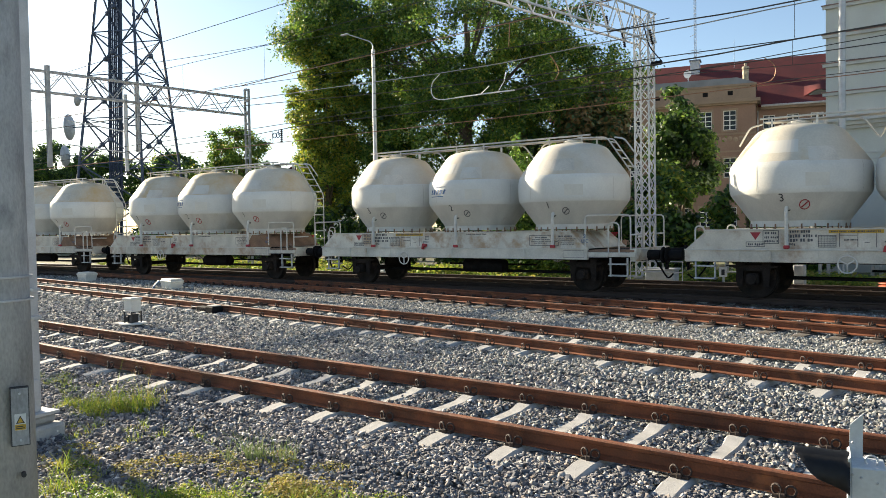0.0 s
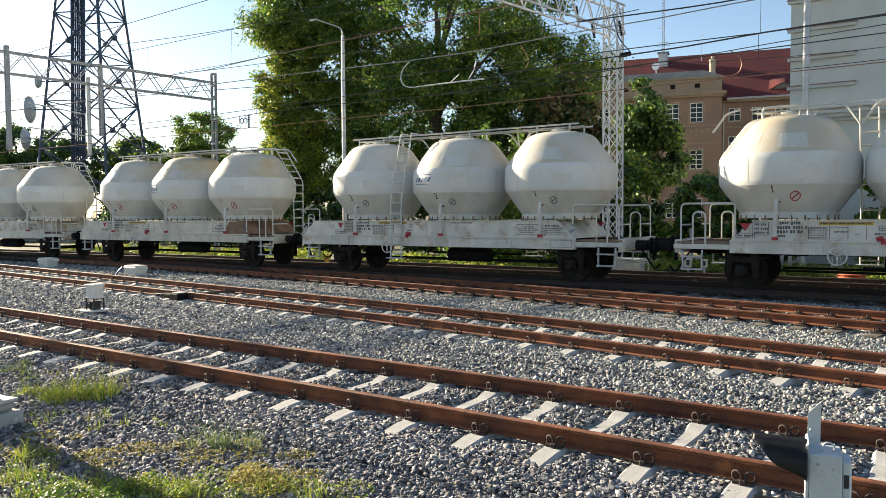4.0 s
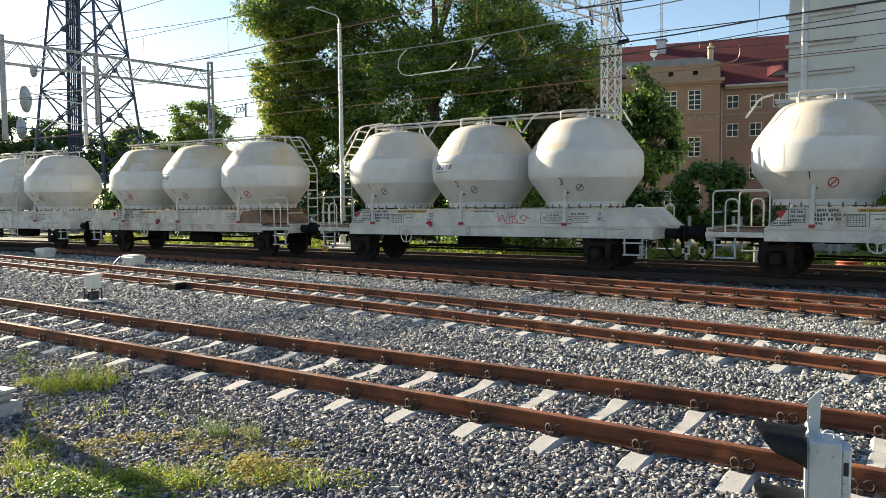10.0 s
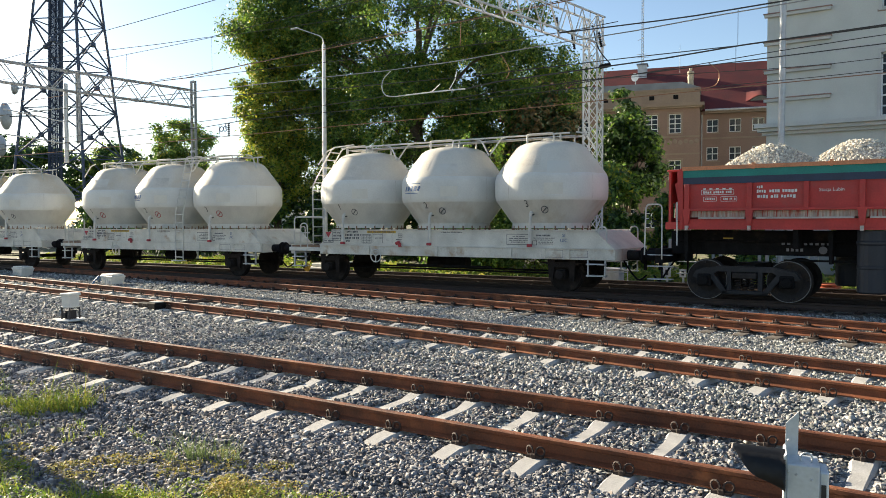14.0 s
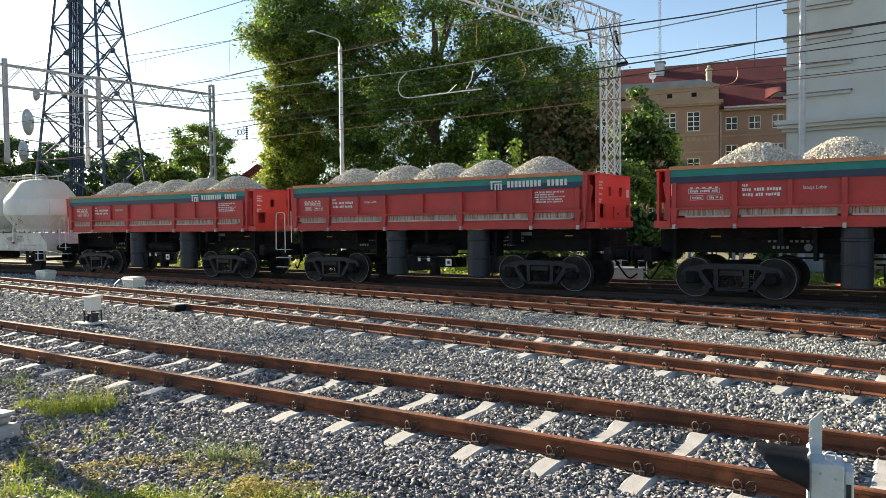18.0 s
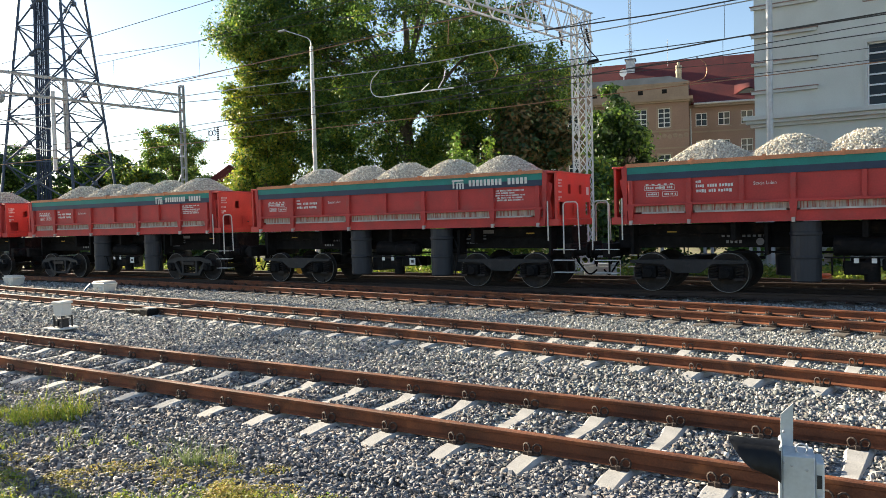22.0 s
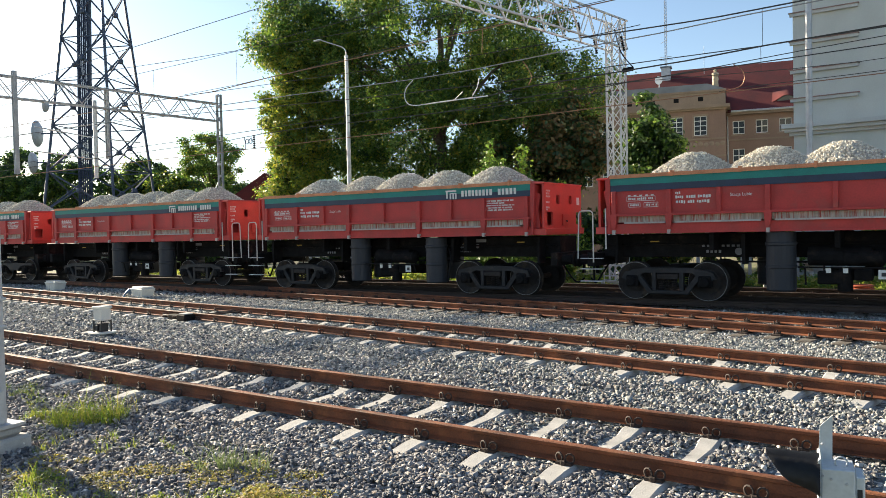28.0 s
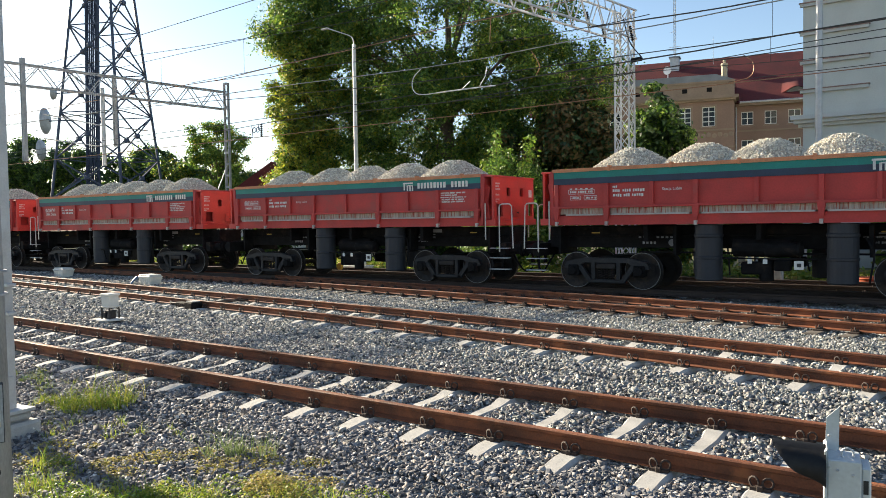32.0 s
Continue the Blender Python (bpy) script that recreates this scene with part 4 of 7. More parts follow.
                part("maker_mark", on_silo(bmesh.new(), cx, [(-18, 3.165, 0.62, 0.022), (-22, 2.885, 0.66, 0.022)] + slant, s), MARK_BLUE, silo, "blue emblem of slanted blocks between two bars")["kind"] = "stuff"
    # walkway pipes on top
    top = []
    for y in (-0.5, 0.5):
        top.append([(-4.0, y, 4.46), (4.0, y, 4.46)])
        for cx in (-3.23, 0, 3.23):
            top += [[(cx - 0.5, y, 4.22), (cx - 0.5, y, 4.46)], [(cx + 0.5, y, 4.22), (cx + 0.5, y, 4.46)]]
    bars_of("walkway_rail", PIPE, w, 0.025, *top, seg=5)
    part("walkway", boxes((-4.0, 4.0, -0.22, 0.22, 4.40, 4.425)), GALV, w)
    hoops = []
    for cx in (-3.23, 0, 3.23):
        hoops.append(rounded([(cx - 0.45, -0.62, 4.22), (cx - 0.45, -0.62, 4.47), (cx + 0.35, -0.62, 4.47), (cx + 0.35, -0.62, 4.24)], 0.06))
        hoops.append(rounded([(cx + 1.0, -0.6, 4.46), (cx + 1.3, -0.6, 4.40), (cx + 1.6, -0.7, 3.95)], 0.1))
        hoops.append(rounded([(cx - 1.0, -0.6, 4.46), (cx - 1.3, -0.6, 4.40), (cx - 1.6, -0.7, 3.95)], 0.1))
    bars_of("guard_hoop", PIPE, w, 0.024, *hoops, seg=5)
    if ladder != "end":
        for s in (-1, 1):
            side = -s if ladder == "middle" else s
            lines = []
            for dx in (-0.2, 0.2):
                lines.append(rounded([(side * 1.62 + dx, s * 1.38, 0.7), (side * 1.62 + dx, s * 1.36, 2.4), (side * 1.62 + dx, s * 0.80, 4.5), (side * 1.62 + dx, s * 0.45, 4.5)], 0.1))
            for k in range(12):
                z = 0.8 + k * 0.31
                y = 1.37 if z < 2.4 else 1.36 - 0.56 * (z - 2.4) / 2.1
                lines.append([(side * 1.62 - 0.2, s * y, z), (side * 1.62 + 0.2, s * y, z)])
            part("ladder", tubes(0.022, *lines, seg=5), PIPE, w, "white ladder")
            part("ladder_step", boxes((side * 1.62 - 0.3, side * 1.62 + 0.3, s * 1.40 - 0.1, s * 1.40 + 0.1, 0.66, 0.69)), GALV, w)
    else:
        lines = []
        for y in (-0.25, 0.25):
            lines.append(rounded([(-4.95, y - 0.6, 1.3), (-4.95, y - 0.6, 3.25), (-4.1, y - 0.6, 4.45), (-3.2, y - 0.6, 4.5)], 0.12))
        for k in range(6):
            lines.append([(-4.95, -0.85, 1.6 + k * 0.3), (-4.95, -0.35, 1.6 + k * 0.3)])
        for k in range(5):
            lines.append([(-4.88 + k * 0.17, -0.85, 3.36 + k * 0.24), (-4.88 + k * 0.17, -0.35, 3.36 + k * 0.24)])
        part("ladder", tubes(0.022, *lines, seg=5), PIPE, w)
    # brake platform rails, steps
    for s in (-1, 1):
        lines = [rounded([(L + 0.15, s * 1.22, 1.0), (L + 0.15, s * 1.22, 2.22), (dl + 0.1, s * 1.22, 2.22), (dl + 0.1, s * 1.22, 1.4)], 0.12), rounded([(L + 0.45, s * 1.26, 1.2), (L + 0.45, s * 1.26, 2.02), (L + 0.75, s * 1.26, 2.02), (L + 0.75, s * 1.26, 1.2)], 0.14), [(L + 0.15, s * 1.22, 1.7), (L + 0.15, s * 0.5, 1.7)]]
        lines.append(rounded([(R - 0.25, s * 1.26, 1.1), (R - 0.25, s * 1.26, 1.9), (R - 0.45, s * 1.26, 1.9), (R - 0.55, s * 1.26, 1.45)], 0.1))
        bars_of("grab_rail", PIPE, w, 0.022, *lines, seg=6)
        for x in (L + 0.45, R - 0.5):
            part("step", boxes((x - 0.25, x + 0.25, s * 1.28 - 0.12, s * 1.28 + 0.12, 0.62, 0.65), (x - 0.25, x + 0.25, s * 1.30 - 0.1, s * 1.30 + 0.1, 0.92, 0.95), (x - 0.25, x - 0.22, s * 1.28 - 0.03, s * 1.28 + 0.03, 0.6, 1.1), (x + 0.22, x + 0.25, s * 1.28 - 0.03, s * 1.28 + 0.03, 0.6, 1.1)), GALV, w)
    # running gear
    for x in (-4.02, 4.02):
        wheelset(w, x, mat=GEAR_BROWN)
        for s in (-1, 1):
            bm = bmesh.new()
            box(bm, x - 0.13, x + 0.13, s * 1.06 - 0.13, s * 1.06 + 0.13, 0.50, 0.76, 0.03)
            for dx in (-0.30, 0.30):
                prism(bm, [(x + dx - 0.06, 0.45), (x + dx + 0.06, 0.45), (x + dx + 0.10, 1.05), (x + dx - 0.10, 1.05)], s * 1.08 - 0.02, s * 1.08 + 0.02)
            lathe(bm, [(0, 0.0), (0.11, 0.0), (0.13, 0.03), (0.12, 0.1), (0, 0.1)], 12, Matrix.Translation((x, s * 1.18, 0.625)) @ Matrix.Rotation(radians(-90 * s), 4, "X"))
            part("axle_box", bm, GEAR_BROWN, w)
            leaves = boxes(*[(x - 0.62 + k * 0.08, x + 0.62 - k * 0.08, s * 1.06 - 0.05, s * 1.06 + 0.05, 0.93 - k * 0.022, 0.95 - k * 0.022) for k in range(6)])
            part("leaf_spring", leaves, GEAR_BROWN, w)
    part("air_tank", tubes(0.2, [(-1.2, 0.5, 0.78), (0.2, 0.5, 0.78)], seg=14), DARK, w)
    bars_of("brake_rod", DARK, w, 0.03, *([(-3.6, -0.3, 0.6), (3.6, -0.3, 0.6)], [(-3.4, 0.4, 0.62), (3.4, 0.4, 0.62)], [(-1.5, -0.9, 0.75), (1.8, -0.9, 0.75)]))
    for sx in (-1, 1):
        for y in (-0.875, 0.875):
            buffer_part(w, sx * 6.20, y, sx)
        coupling(w, sx * 5.75, sx)
    return w


def heap_mesh(cx, seed, lx=1.06, ly=1.28, h=0.62):
    """A heap of crushed stone with a rough skin."""
    rs = np.random.RandomState(seed)
    n = 24
    u = np.linspace(-1, 1, n)
    gx, gy = np.meshgrid(u, u)
    r = np.sqrt(gx ** 2 + gy ** 2)
    z = 3.22 + h * np.clip(1.12 - r ** 1.35, -0.25, 1) + rs.uniform(-0.028, 0.028, r.shape)
    x, y = cx + gx * lx * 1.10 + rs.uniform(-0.014, 0.014, r.shape), gy * ly * 0.93 + rs.uniform(-0.014, 0.014, r.shape)
    # sharp stones lie all over the skin of the heap
    m = 3200
    a, d = rs.uniform(0, 2 * np.pi, m), np.sqrt(rs.uniform(0, 1, m)) * 0.99
    hx, hy = d * np.cos(a), d * np.sin(a)
    c = np.stack([cx + hx * lx * 1.10, hy * ly * 0.93, 3.22 + h * np.clip(1.12 - d ** 1.35, -0.25, 1) + 0.010 + rs.uniform(-0.01, 0.03, m)], 1)
    octa = np.array([(1, 0, 0), (0, 1, 0), (-1, 0, 0), (0, -1, 0), (0, 0, 1), (0, 0, -1)])
    p = octa[None] * rs.uniform(0.018, 0.040, (m, 6, 1))
    w = rs.normal(size=(m, 3, 3))
    w = np.linalg.qr(w)[0]
    v = np.einsum("nij,nkj->nki", w, p) + c[:, None, :]
    tri = np.array([(0, 1, 4), (1, 2, 4), (2, 3, 4), (3, 0, 4), (1, 0, 5), (2, 1, 5), (3, 2, 5), (0, 3, 5)])
    f = (tri[None] + (np.arange(m) * 6)[:, None, None]).reshape(-1, 3)
    i = np.arange(n * n).reshape(n, n)
    q = np.stack([i[:-1, :-1].ravel(), i[:-1, 1:].ravel(), i[1:, 1:].ravel(), i[1:, :-1].ravel()], 1)
    t = np.concatenate([q[:, [0, 1, 2]], q[:, [0, 2, 3]]])
    return raw_mesh("stone_heap", np.concatenate([np.stack([x.ravel(), y.ravel(), z.ravel()], 1), v.reshape(-1, 3)]), np.concatenate([t, f + n * n]), True)


HEAPS = [heap_mesh(cx, k) for k, cx in enumerate((-3.42, -1.52, 0.05, 1.70, 3.46))]


def bogie(parent, x, cast):
    """Side frames, springs, axle boxes and bolster of one bogie."""
    for s in (-1, 1):
        y = s * 1.03
        bm = bmesh.new()
        if cast:
            prism(bm, [(x - 1.20, 0.70), (x - 1.12, 0.86), (x - 0.60, 0.97), (x + 0.60, 0.97), (x + 1.12, 0.86), (x + 1.20, 0.70), (x + 1.0, 0.64), (x + 0.82, 0.70), (x + 0.62, 0.84), (x - 0.62, 0.84), (x - 0.82, 0.70), (x - 1.0, 0.64)], y - 0.07, y + 0.07)
            for d in (-1, 1):
                prism(bm, [(x + d * 0.86, 0.78), (x + d * 0.72, 0.80), (x + d * 0.36, 0.32), (x + d * 0.50, 0.32)], y - 0.06, y + 0.06)
                prism(bm, [(x + d * 0.30, 0.86), (x + d * 0.40, 0.86), (x + d * 0.40, 0.40), (x + d * 0.30, 0.40)], y - 0.06, y + 0.06)
            box(bm, x - 0.52, x + 0.52, y - 0.06, y + 0.06, 0.30, 0.40, 0.02)
            part("bogie_side_frame", bm, BOGIE, parent)
            for dx in (-0.16, 0.0, 0.16):
                coil = [(x + dx + 0.065 * math.cos(a), y + 0.065 * math.sin(a), 0.41 + 0.26 * k / 30) for k, a in enumerate(i * 0.9 for i in range(31))]
                part("coil_spring", tubes(0.016, coil, seg=4), WHEEL, parent)
            part("spring_seat", boxes((x - 0.27, x + 0.27, y - 0.09, y + 0.09, 0.68, 0.82), bevel=0.015), WHEEL, parent)
        else:
            prism(bm, [(x - 1.42, 0.86), (x - 1.42, 0.93), (x - 0.62, 0.95), (x + 0.62, 0.95), (x + 1.42, 0.93), (x + 1.42, 0.86), (x + 0.6, 0.84), (x + 0.30, 0.62), (x - 0.30, 0.62), (x - 0.6, 0.84)], y - 0.06, y + 0.06)
            part("bogie_side_frame", bm, BOGIE, parent)
            for ax in (-0.925, 0.925):
                for dx in (-0.30, 0.30):
                    coil = [(x + ax + dx + 0.085 * math.cos(a), y + 0.085 * math.sin(a), 0.50 + 0.34 * k / 36) for k, a in enumerate(i * 0.9 for i in range(37))]
                    sp = tubes(0.018, coil, seg=4)
                    box(sp, x + ax + dx - 0.12, x + ax + dx + 0.12, y - 0.11, y + 0.11, 0.46, 0.515)
                    part("coil_spring", sp, WHEEL, parent)
        for ax in (-0.925, 0.925):
            bx = bmesh.new()
            box(bx, x + ax - 0.16, x + ax + 0.16, y - 0.10, y + 0.10, 0.48, 0.78, 0.03)
            lathe(bx, [(0, 0.0), (0.11, 0.0), (0.125, 0.03), (0.11, 0.09), (0, 0.10)], 12, Matrix.Translation((x + ax, y + s * 0.08, 0.625)) @ Matrix.Rotation(radians(-90 * s), 4, "X"))
            part("axle_box", bx, DARK, parent)
    part("bolster", boxes((x - 0.22, x + 0.22, -1.0, 1.0, 0.70, 1.0)), DARK, parent)
    for ax in (-0.925, 0.925):
        wheelset(parent, x + ax)


def dump_wagon(cast, rail_end, label):
    """A four-axle side-tipping wagon loaded with five heaps of crushed stone."""
    w = thing("dump_wagon", label, "freight wagon", "red dump wagons of the train")
    H = 5.18
    for s in (-1, 1):
        y = s * 1.28
        def slab(x0, x1, z0, z1, out, thick=0.04):
            a, b = y + s * out, y + s * (out - thick)
            return (x0, x1, min(a, b), max(a, b), z0, z1)
        part("side_panel", boxes(slab(-H, H, 2.30, 2.92, 0.0)), RED, w, "faded red steel side panel")
        part("green_stripe", boxes(slab(-H, H, 3.08, 3.25, 0.03)), GREEN, w)
        part("navy_stripe", boxes(slab(-H, H, 2.92, 3.08, 0.03)), NAVY, w)
        bm = bmesh.new()
        prism(bm, [(-H - 0.02, 3.25), (H + 0.02, 3.25), (H + 0.02, 3.34), (-H - 0.02, 3.34)], y - s * 0.02, y + s * 0.06)
        for k in range(6):
            x = -H + 1.6 + k * 1.62
            box(bm, x - 0.03, x + 0.03, y - 0.08, y + 0.08, 3.24, 3.38)
        part("top_rail", bm, ORANGE, w, "orange rusted top rail")
        part("panel_ledge", boxes(slab(-H, H, 2.28, 2.34, 0.10, 0.12), bevel=0.008), RED, w)
        part("scraped_plate", boxes(slab(-H + 0.1, H - 0.1, 2.13, 2.28, -0.02)), SCRAPED, w, "scraped and rust-streaked plate")
        for x0, x1 in ((-4.8, -3.75), (-3.5, -1.5), (-1.2, 1.3), (1.55, 3.6), (3.8, 4.85)):
            part("bottom_ledge", boxes(slab(x0, x1, 2.09, 2.13, 0.09, 0.13)), LEDGE, w)
        part("bottom_sill", boxes(slab(-H, H, 1.86, 2.09, 0.02, 0.08)), RED, w)
        part("sill_flange", boxes(slab(-H, H, 1.84, 1.875, 0.07, 0.12)), RED, w)
        for x in (-5.08, -3.65, -1.35, 1.42, 3.68, 5.05):
            bm = bmesh.new()
            xx = x if s < 0 else -x
            box(bm, xx - 0.055, xx + 0.055, min(y, y + s * 0.09), max(y, y + s * 0.09), 2.30, 2.92, 0.006)
            prism(bm, [(xx - 0.09, 2.32), (xx + 0.09, 2.32), (xx + 0.05, 1.98), (xx - 0.05, 1.98)], y, y + s * 0.11)
            part("rib", bm, RED, w)
            part("hinge", boxes((xx - 0.035, xx + 0.035, y + s * 0.06 - 0.05, y + s * 0.06 + 0.05, 1.82, 1.93)), LEDGE, w)
        for x in (-2.45, 0.05, 2.55):
            xx = x if s < 0 else -x
            part("rib", boxes((xx - 0.05, xx + 0.05, min(y, y + s * 0.08), max(y, y + s * 0.08), 2.34, 2.92), bevel=0.006), RED, w)
        # plain bars for the owner's name, marks and numbers
        rules(w, block_word(2.98, 3.08, 0.17, 9, 0.118) + block_word(4.20, 3.08, 0.17, 5, 0.125), MARK_WHITE, s * 1.313, s, label="white blocks of the owner's name")
        rules(w, [(2.58, 3.17, 0.38, 0.045), (2.44, 3.06, 0.055, 0.20), (2.56, 3.02, 0.055, 0.17), (2.66, 3.02, 0.055, 0.17), (2.75, 3.02, 0.05, 0.17), (2.66, 3.10, 0.2, 0.03)], MARK_WHITE, s * 1.314, s, name="emblem", label="white emblem of upright strokes")
        bars(w, [(4.2, 2.83, 0.85, 0.045), (4.05, 2.765, 0.55, 0.04), (4.2, 2.70, 0.9, 0.035), (4.2, 2.635, 0.80, 0.045), (4.2, 2.57, 0.80, 0.045), (-4.38, 2.72, 0.66, 0.06), (-4.55, 2.56, 0.22, 0.05), (-4.12, 2.56, 0.26, 0.05), (-3.42, 2.82, 0.16, 0.06), (-3.42, 2.72, 0.16, 0.07), (-2.95, 2.72, 0.56, 0.07), (-3.1, 2.60, 0.78, 0.075)], MARK_WHITE, s * 1.284, s, label="small white inscriptions")
        rules(w, outline(-4.38, 2.72, 0.74, 0.11, 0.01) + [(-4.38 + 0.15 * k, 2.80, 0.07, 0.03) for k in range(-2, 3)] + outline(-4.55, 2.56, 0.30, 0.10, 0.01) + outline(-4.12, 2.56, 0.36, 0.11, 0.01) + outline(3.68, 2.60, 0.11, 0.10, 0.014) + [(3.68, 2.60, 0.03, 0.05)] + [(-1.0 + 0.1 * k, 1.97, 0.06, 0.03) for k in range(-1, 2)] + [(-4.6 + 0.06 * k, 1.97, 0.035, 0.05) for k in range(6)], MARK_WHITE, s * 1.284, s, label="thin white painted frames")
        part("lettering", text_mesh("Stacja Lubin", 0.075), MARK_WHITE, w, at=pose(-1.95 if s < 0 else 1.95, s * 1.286, 2.69, 0, 0, 0 if s < 0 else 180))
        # tipping cylinders
        for x in (-1.15, 1.80):
            xx = x if s < 0 else -x
            bm = lathe(bmesh.new(), [(0, 0.46), (0.30, 0.46), (0.325, 0.49), (0.325, 0.98), (0.34, 1.0), (0.34, 1.04), (0.325, 1.06), (0.325, 1.50), (0.345, 1.53), (0.345, 1.58), (0.325, 1.60), (0.325, 1.82), (0, 1.82)], 24, Matrix.Translation((xx, s * 0.98, 0)))
            part("tipping_cylinder", bm, GREY_BLUE, w, "grey-blue tipping cylinder", smooth=False)
        part("brake_gear", boxes((-0.4, 0.2, s * 0.80 - 0.15, s * 0.80 + 0.15, 0.62, 0.92), (0.35, 0.72, s * 0.9 - 0.1, s * 0.9 + 0.1, 0.72, 0.98), bevel=0.03), DARK, w)
        part("brake_lever", tubes(0.022, [(-0.75, s * 1.25, 1.02), (1.35, s * 1.25, 1.02)], [(-0.6, s * 1.25, 1.02), (-0.6, s * 1.15, 0.62)], [(1.1, s * 1.25, 1.02), (1.15, s * 1.15, 0.75)]), DARK, w)
        xx = 0.95 if s < 0 else -0.95
        part("lever_plate", boxes((xx - 0.10, xx + 0.10, s * 1.29 - 0.006, s * 1.29 + 0.006, 0.78, 0.98)), MARK_WHITE, w, "small white square plate")
        part("lever_mark", boxes((xx - 0.04, xx + 0.05, s * 1.30 - 0.004, s * 1.30 + 0.004, 0.84, 0.92)), MARK_BLACK, w)
        bars(w, [(-3.05 + 0.12 * k, 1.52, 0.07, 0.09) for k in range(9)] + [(-2.95 + 0.10 * k, 1.36, 0.06, 0.07) for k in range(4)] + [(2.6, 1.50, 0.9, 0.05), (2.5, 1.38, 0.5, 0.05)], MARK_GREY, s * 0.565, s, label="pale numbers on the dark frame")
        part("frame_disc", lathe(bmesh.new(), [(0, 0), (0.09, 0), (0.09, 0.01), (0, 0.01)], 14, Matrix.Translation((-2.2 if s < 0 else 2.2, s * 0.565, 1.36)) @ Matrix.Rotation(radians(-90 * s), 4, "X")), MARK_GREY, w)
        for sx in (rail_end,):
            lines = [rounded([(sx * 5.72, s * 1.22, 1.1), (sx * 5.72, s * 1.22, 2.46), (sx * 6.12, s * 1.22, 2.46), (sx * 6.16, s * 1.22, 1.2)], 0.12, 5), [(sx * 5.32, s * 1.32, 1.45), (sx * 5.32, s * 1.32, 2.5)]]
            bars_of("grab_rail", PIPE, w, 0.019, *lines, seg=6, label="white painted handrail")
            parts("step", GALV, w, (sx * 5.75 - 0.30, sx * 5.75 + 0.30, s * 1.22 - 0.12, s * 1.22 + 0.12, 0.60, 0.62), (sx * 5.75 - 0.30, sx * 5.75 + 0.30, s * 1.24 - 0.1, s * 1.24 + 0.1, 0.92, 0.94), (sx * 5.75 - 0.30, sx * 5.75 + 0.30, s * 1.24 - 0.08, s * 1.24 + 0.08, 1.20, 1.215))
            part("step_hanger", boxes((sx * 5.75 - 0.02, sx * 5.75 + 0.02, s * 1.12 - 0.02, s * 1.12 + 0.02, 0.6, 1.25)), DARK, w)
    # ends
    for sx in (-1, 1):
        bm = bmesh.new()
        prism(bm, [(sx * H, 1.86), (sx * (H + 0.06), 1.86), (sx * (H + 0.14), 3.22), (sx * H, 3.34)], -1.33, 1.33)
        part("end_wall", bm, RED, w)
        # a bright end plate with openings stands a hand's width off the tub
        holes = [(-0.36, 2.83, 0.20, 0.25), (0.46, 2.83, 0.20, 0.25), (-0.88, 2.30, 0.36, 0.36), (0.99, 2.30, 0.28, 0.36)]
        plate = wall_with_openings(-1.24, 1.24, 1.86, 3.24, -0.03, 0.03, [(-a if sx < 0 else a, b, c, d) for a, b, c, d in holes])
        bmesh.ops.transform(plate, matrix=Matrix.Translation((sx * 5.52, 0, 0)) @ Matrix.Rotation(radians(90 * sx), 4, "Z"), verts=plate.verts)
        part("end_plate", plate, BRIGHT_RED, w, "bright red end plate with openings")
        part("end_hatch", boxes((min(sx * 5.55, sx * 5.59), max(sx * 5.55, sx * 5.59), -0.12, 0.32, 2.10, 2.42), bevel=0.008), BRIGHT_RED, w)
        part("end_handle", tubes(0.012, [(sx * 5.60, 0.05, 2.24), (sx * 5.62, 0.10, 2.20), (sx * 5.60, 0.15, 2.24)]), MARK_BLACK, w)
        part("end_beam", boxes((min(sx * 5.20, sx * 5.62), max(sx * 5.20, sx * 5.62), -1.27, 1.27, 1.84, 2.02), bevel=0.012), BRIGHT_RED, w)
        part("end_cap", boxes((min(sx * 5.22, sx * 5.58), max(sx * 5.22, sx * 5.58), -1.26, 1.26, 3.24, 3.29), bevel=0.01), BRIGHT_RED, w)
        for s in (-1, 1):
            part("corner_arm", prism(bmesh.new(), [(sx * 5.22, 2.04), (sx * 5.40, 2.04), (sx * 5.34, 2.55), (sx * 5.42, 2.95), (sx * 5.24, 3.05)], s * 1.16 - 0.03, s * 1.16 + 0.03), RED, w)
        bm = bmesh.new()
        for z, n in ((3.06, 5), (2.98, 4), (2.90, 5), (2.74, 4), (2.60, 4), (2.54, 2)):
            for q in range(n):
                yy = (-1.10 + q * 0.055) * sx
                bm.faces.new([bm.verts.new((sx * 5.554, yy + a * 0.017, z + b * 0.024)) for a, b in ((-1, -1), (1, -1), (1, 1), (-1, 1))])
        part("end_lettering", bm, MARK_WHITE, w)
        bm = bmesh.new()
        bm.faces.new([bm.verts.new((sx * 5.554, (1.0 + a * 0.10) * sx, 2.80 + b * 0.11)) for a, b in ((-1, -1), (1, -1), (1, 1), (-1, 1))])
        part("end_plaque", bm, MARK_WHITE, w, "pale square plaque")
        for y in (-0.875, 0.875):
            buffer_part(w, sx * 6.31, y, sx)
        coupling(w, sx * 5.95, sx)
    part("tub_floor", boxes((-H, H, -1.25, 1.25, 1.90, 2.05)), RED, w)
    part("underframe", boxes((-5.69, 5.69, -0.55, 0.55, 1.22, 1.80), bevel=0.01), DARK, w)
    parts("headstock", DARK, w, (-5.9, -5.7, -1.2, 1.2, 1.0, 1.35), (5.7, 5.9, -1.2, 1.2, 1.0, 1.35), bevel=0.012)
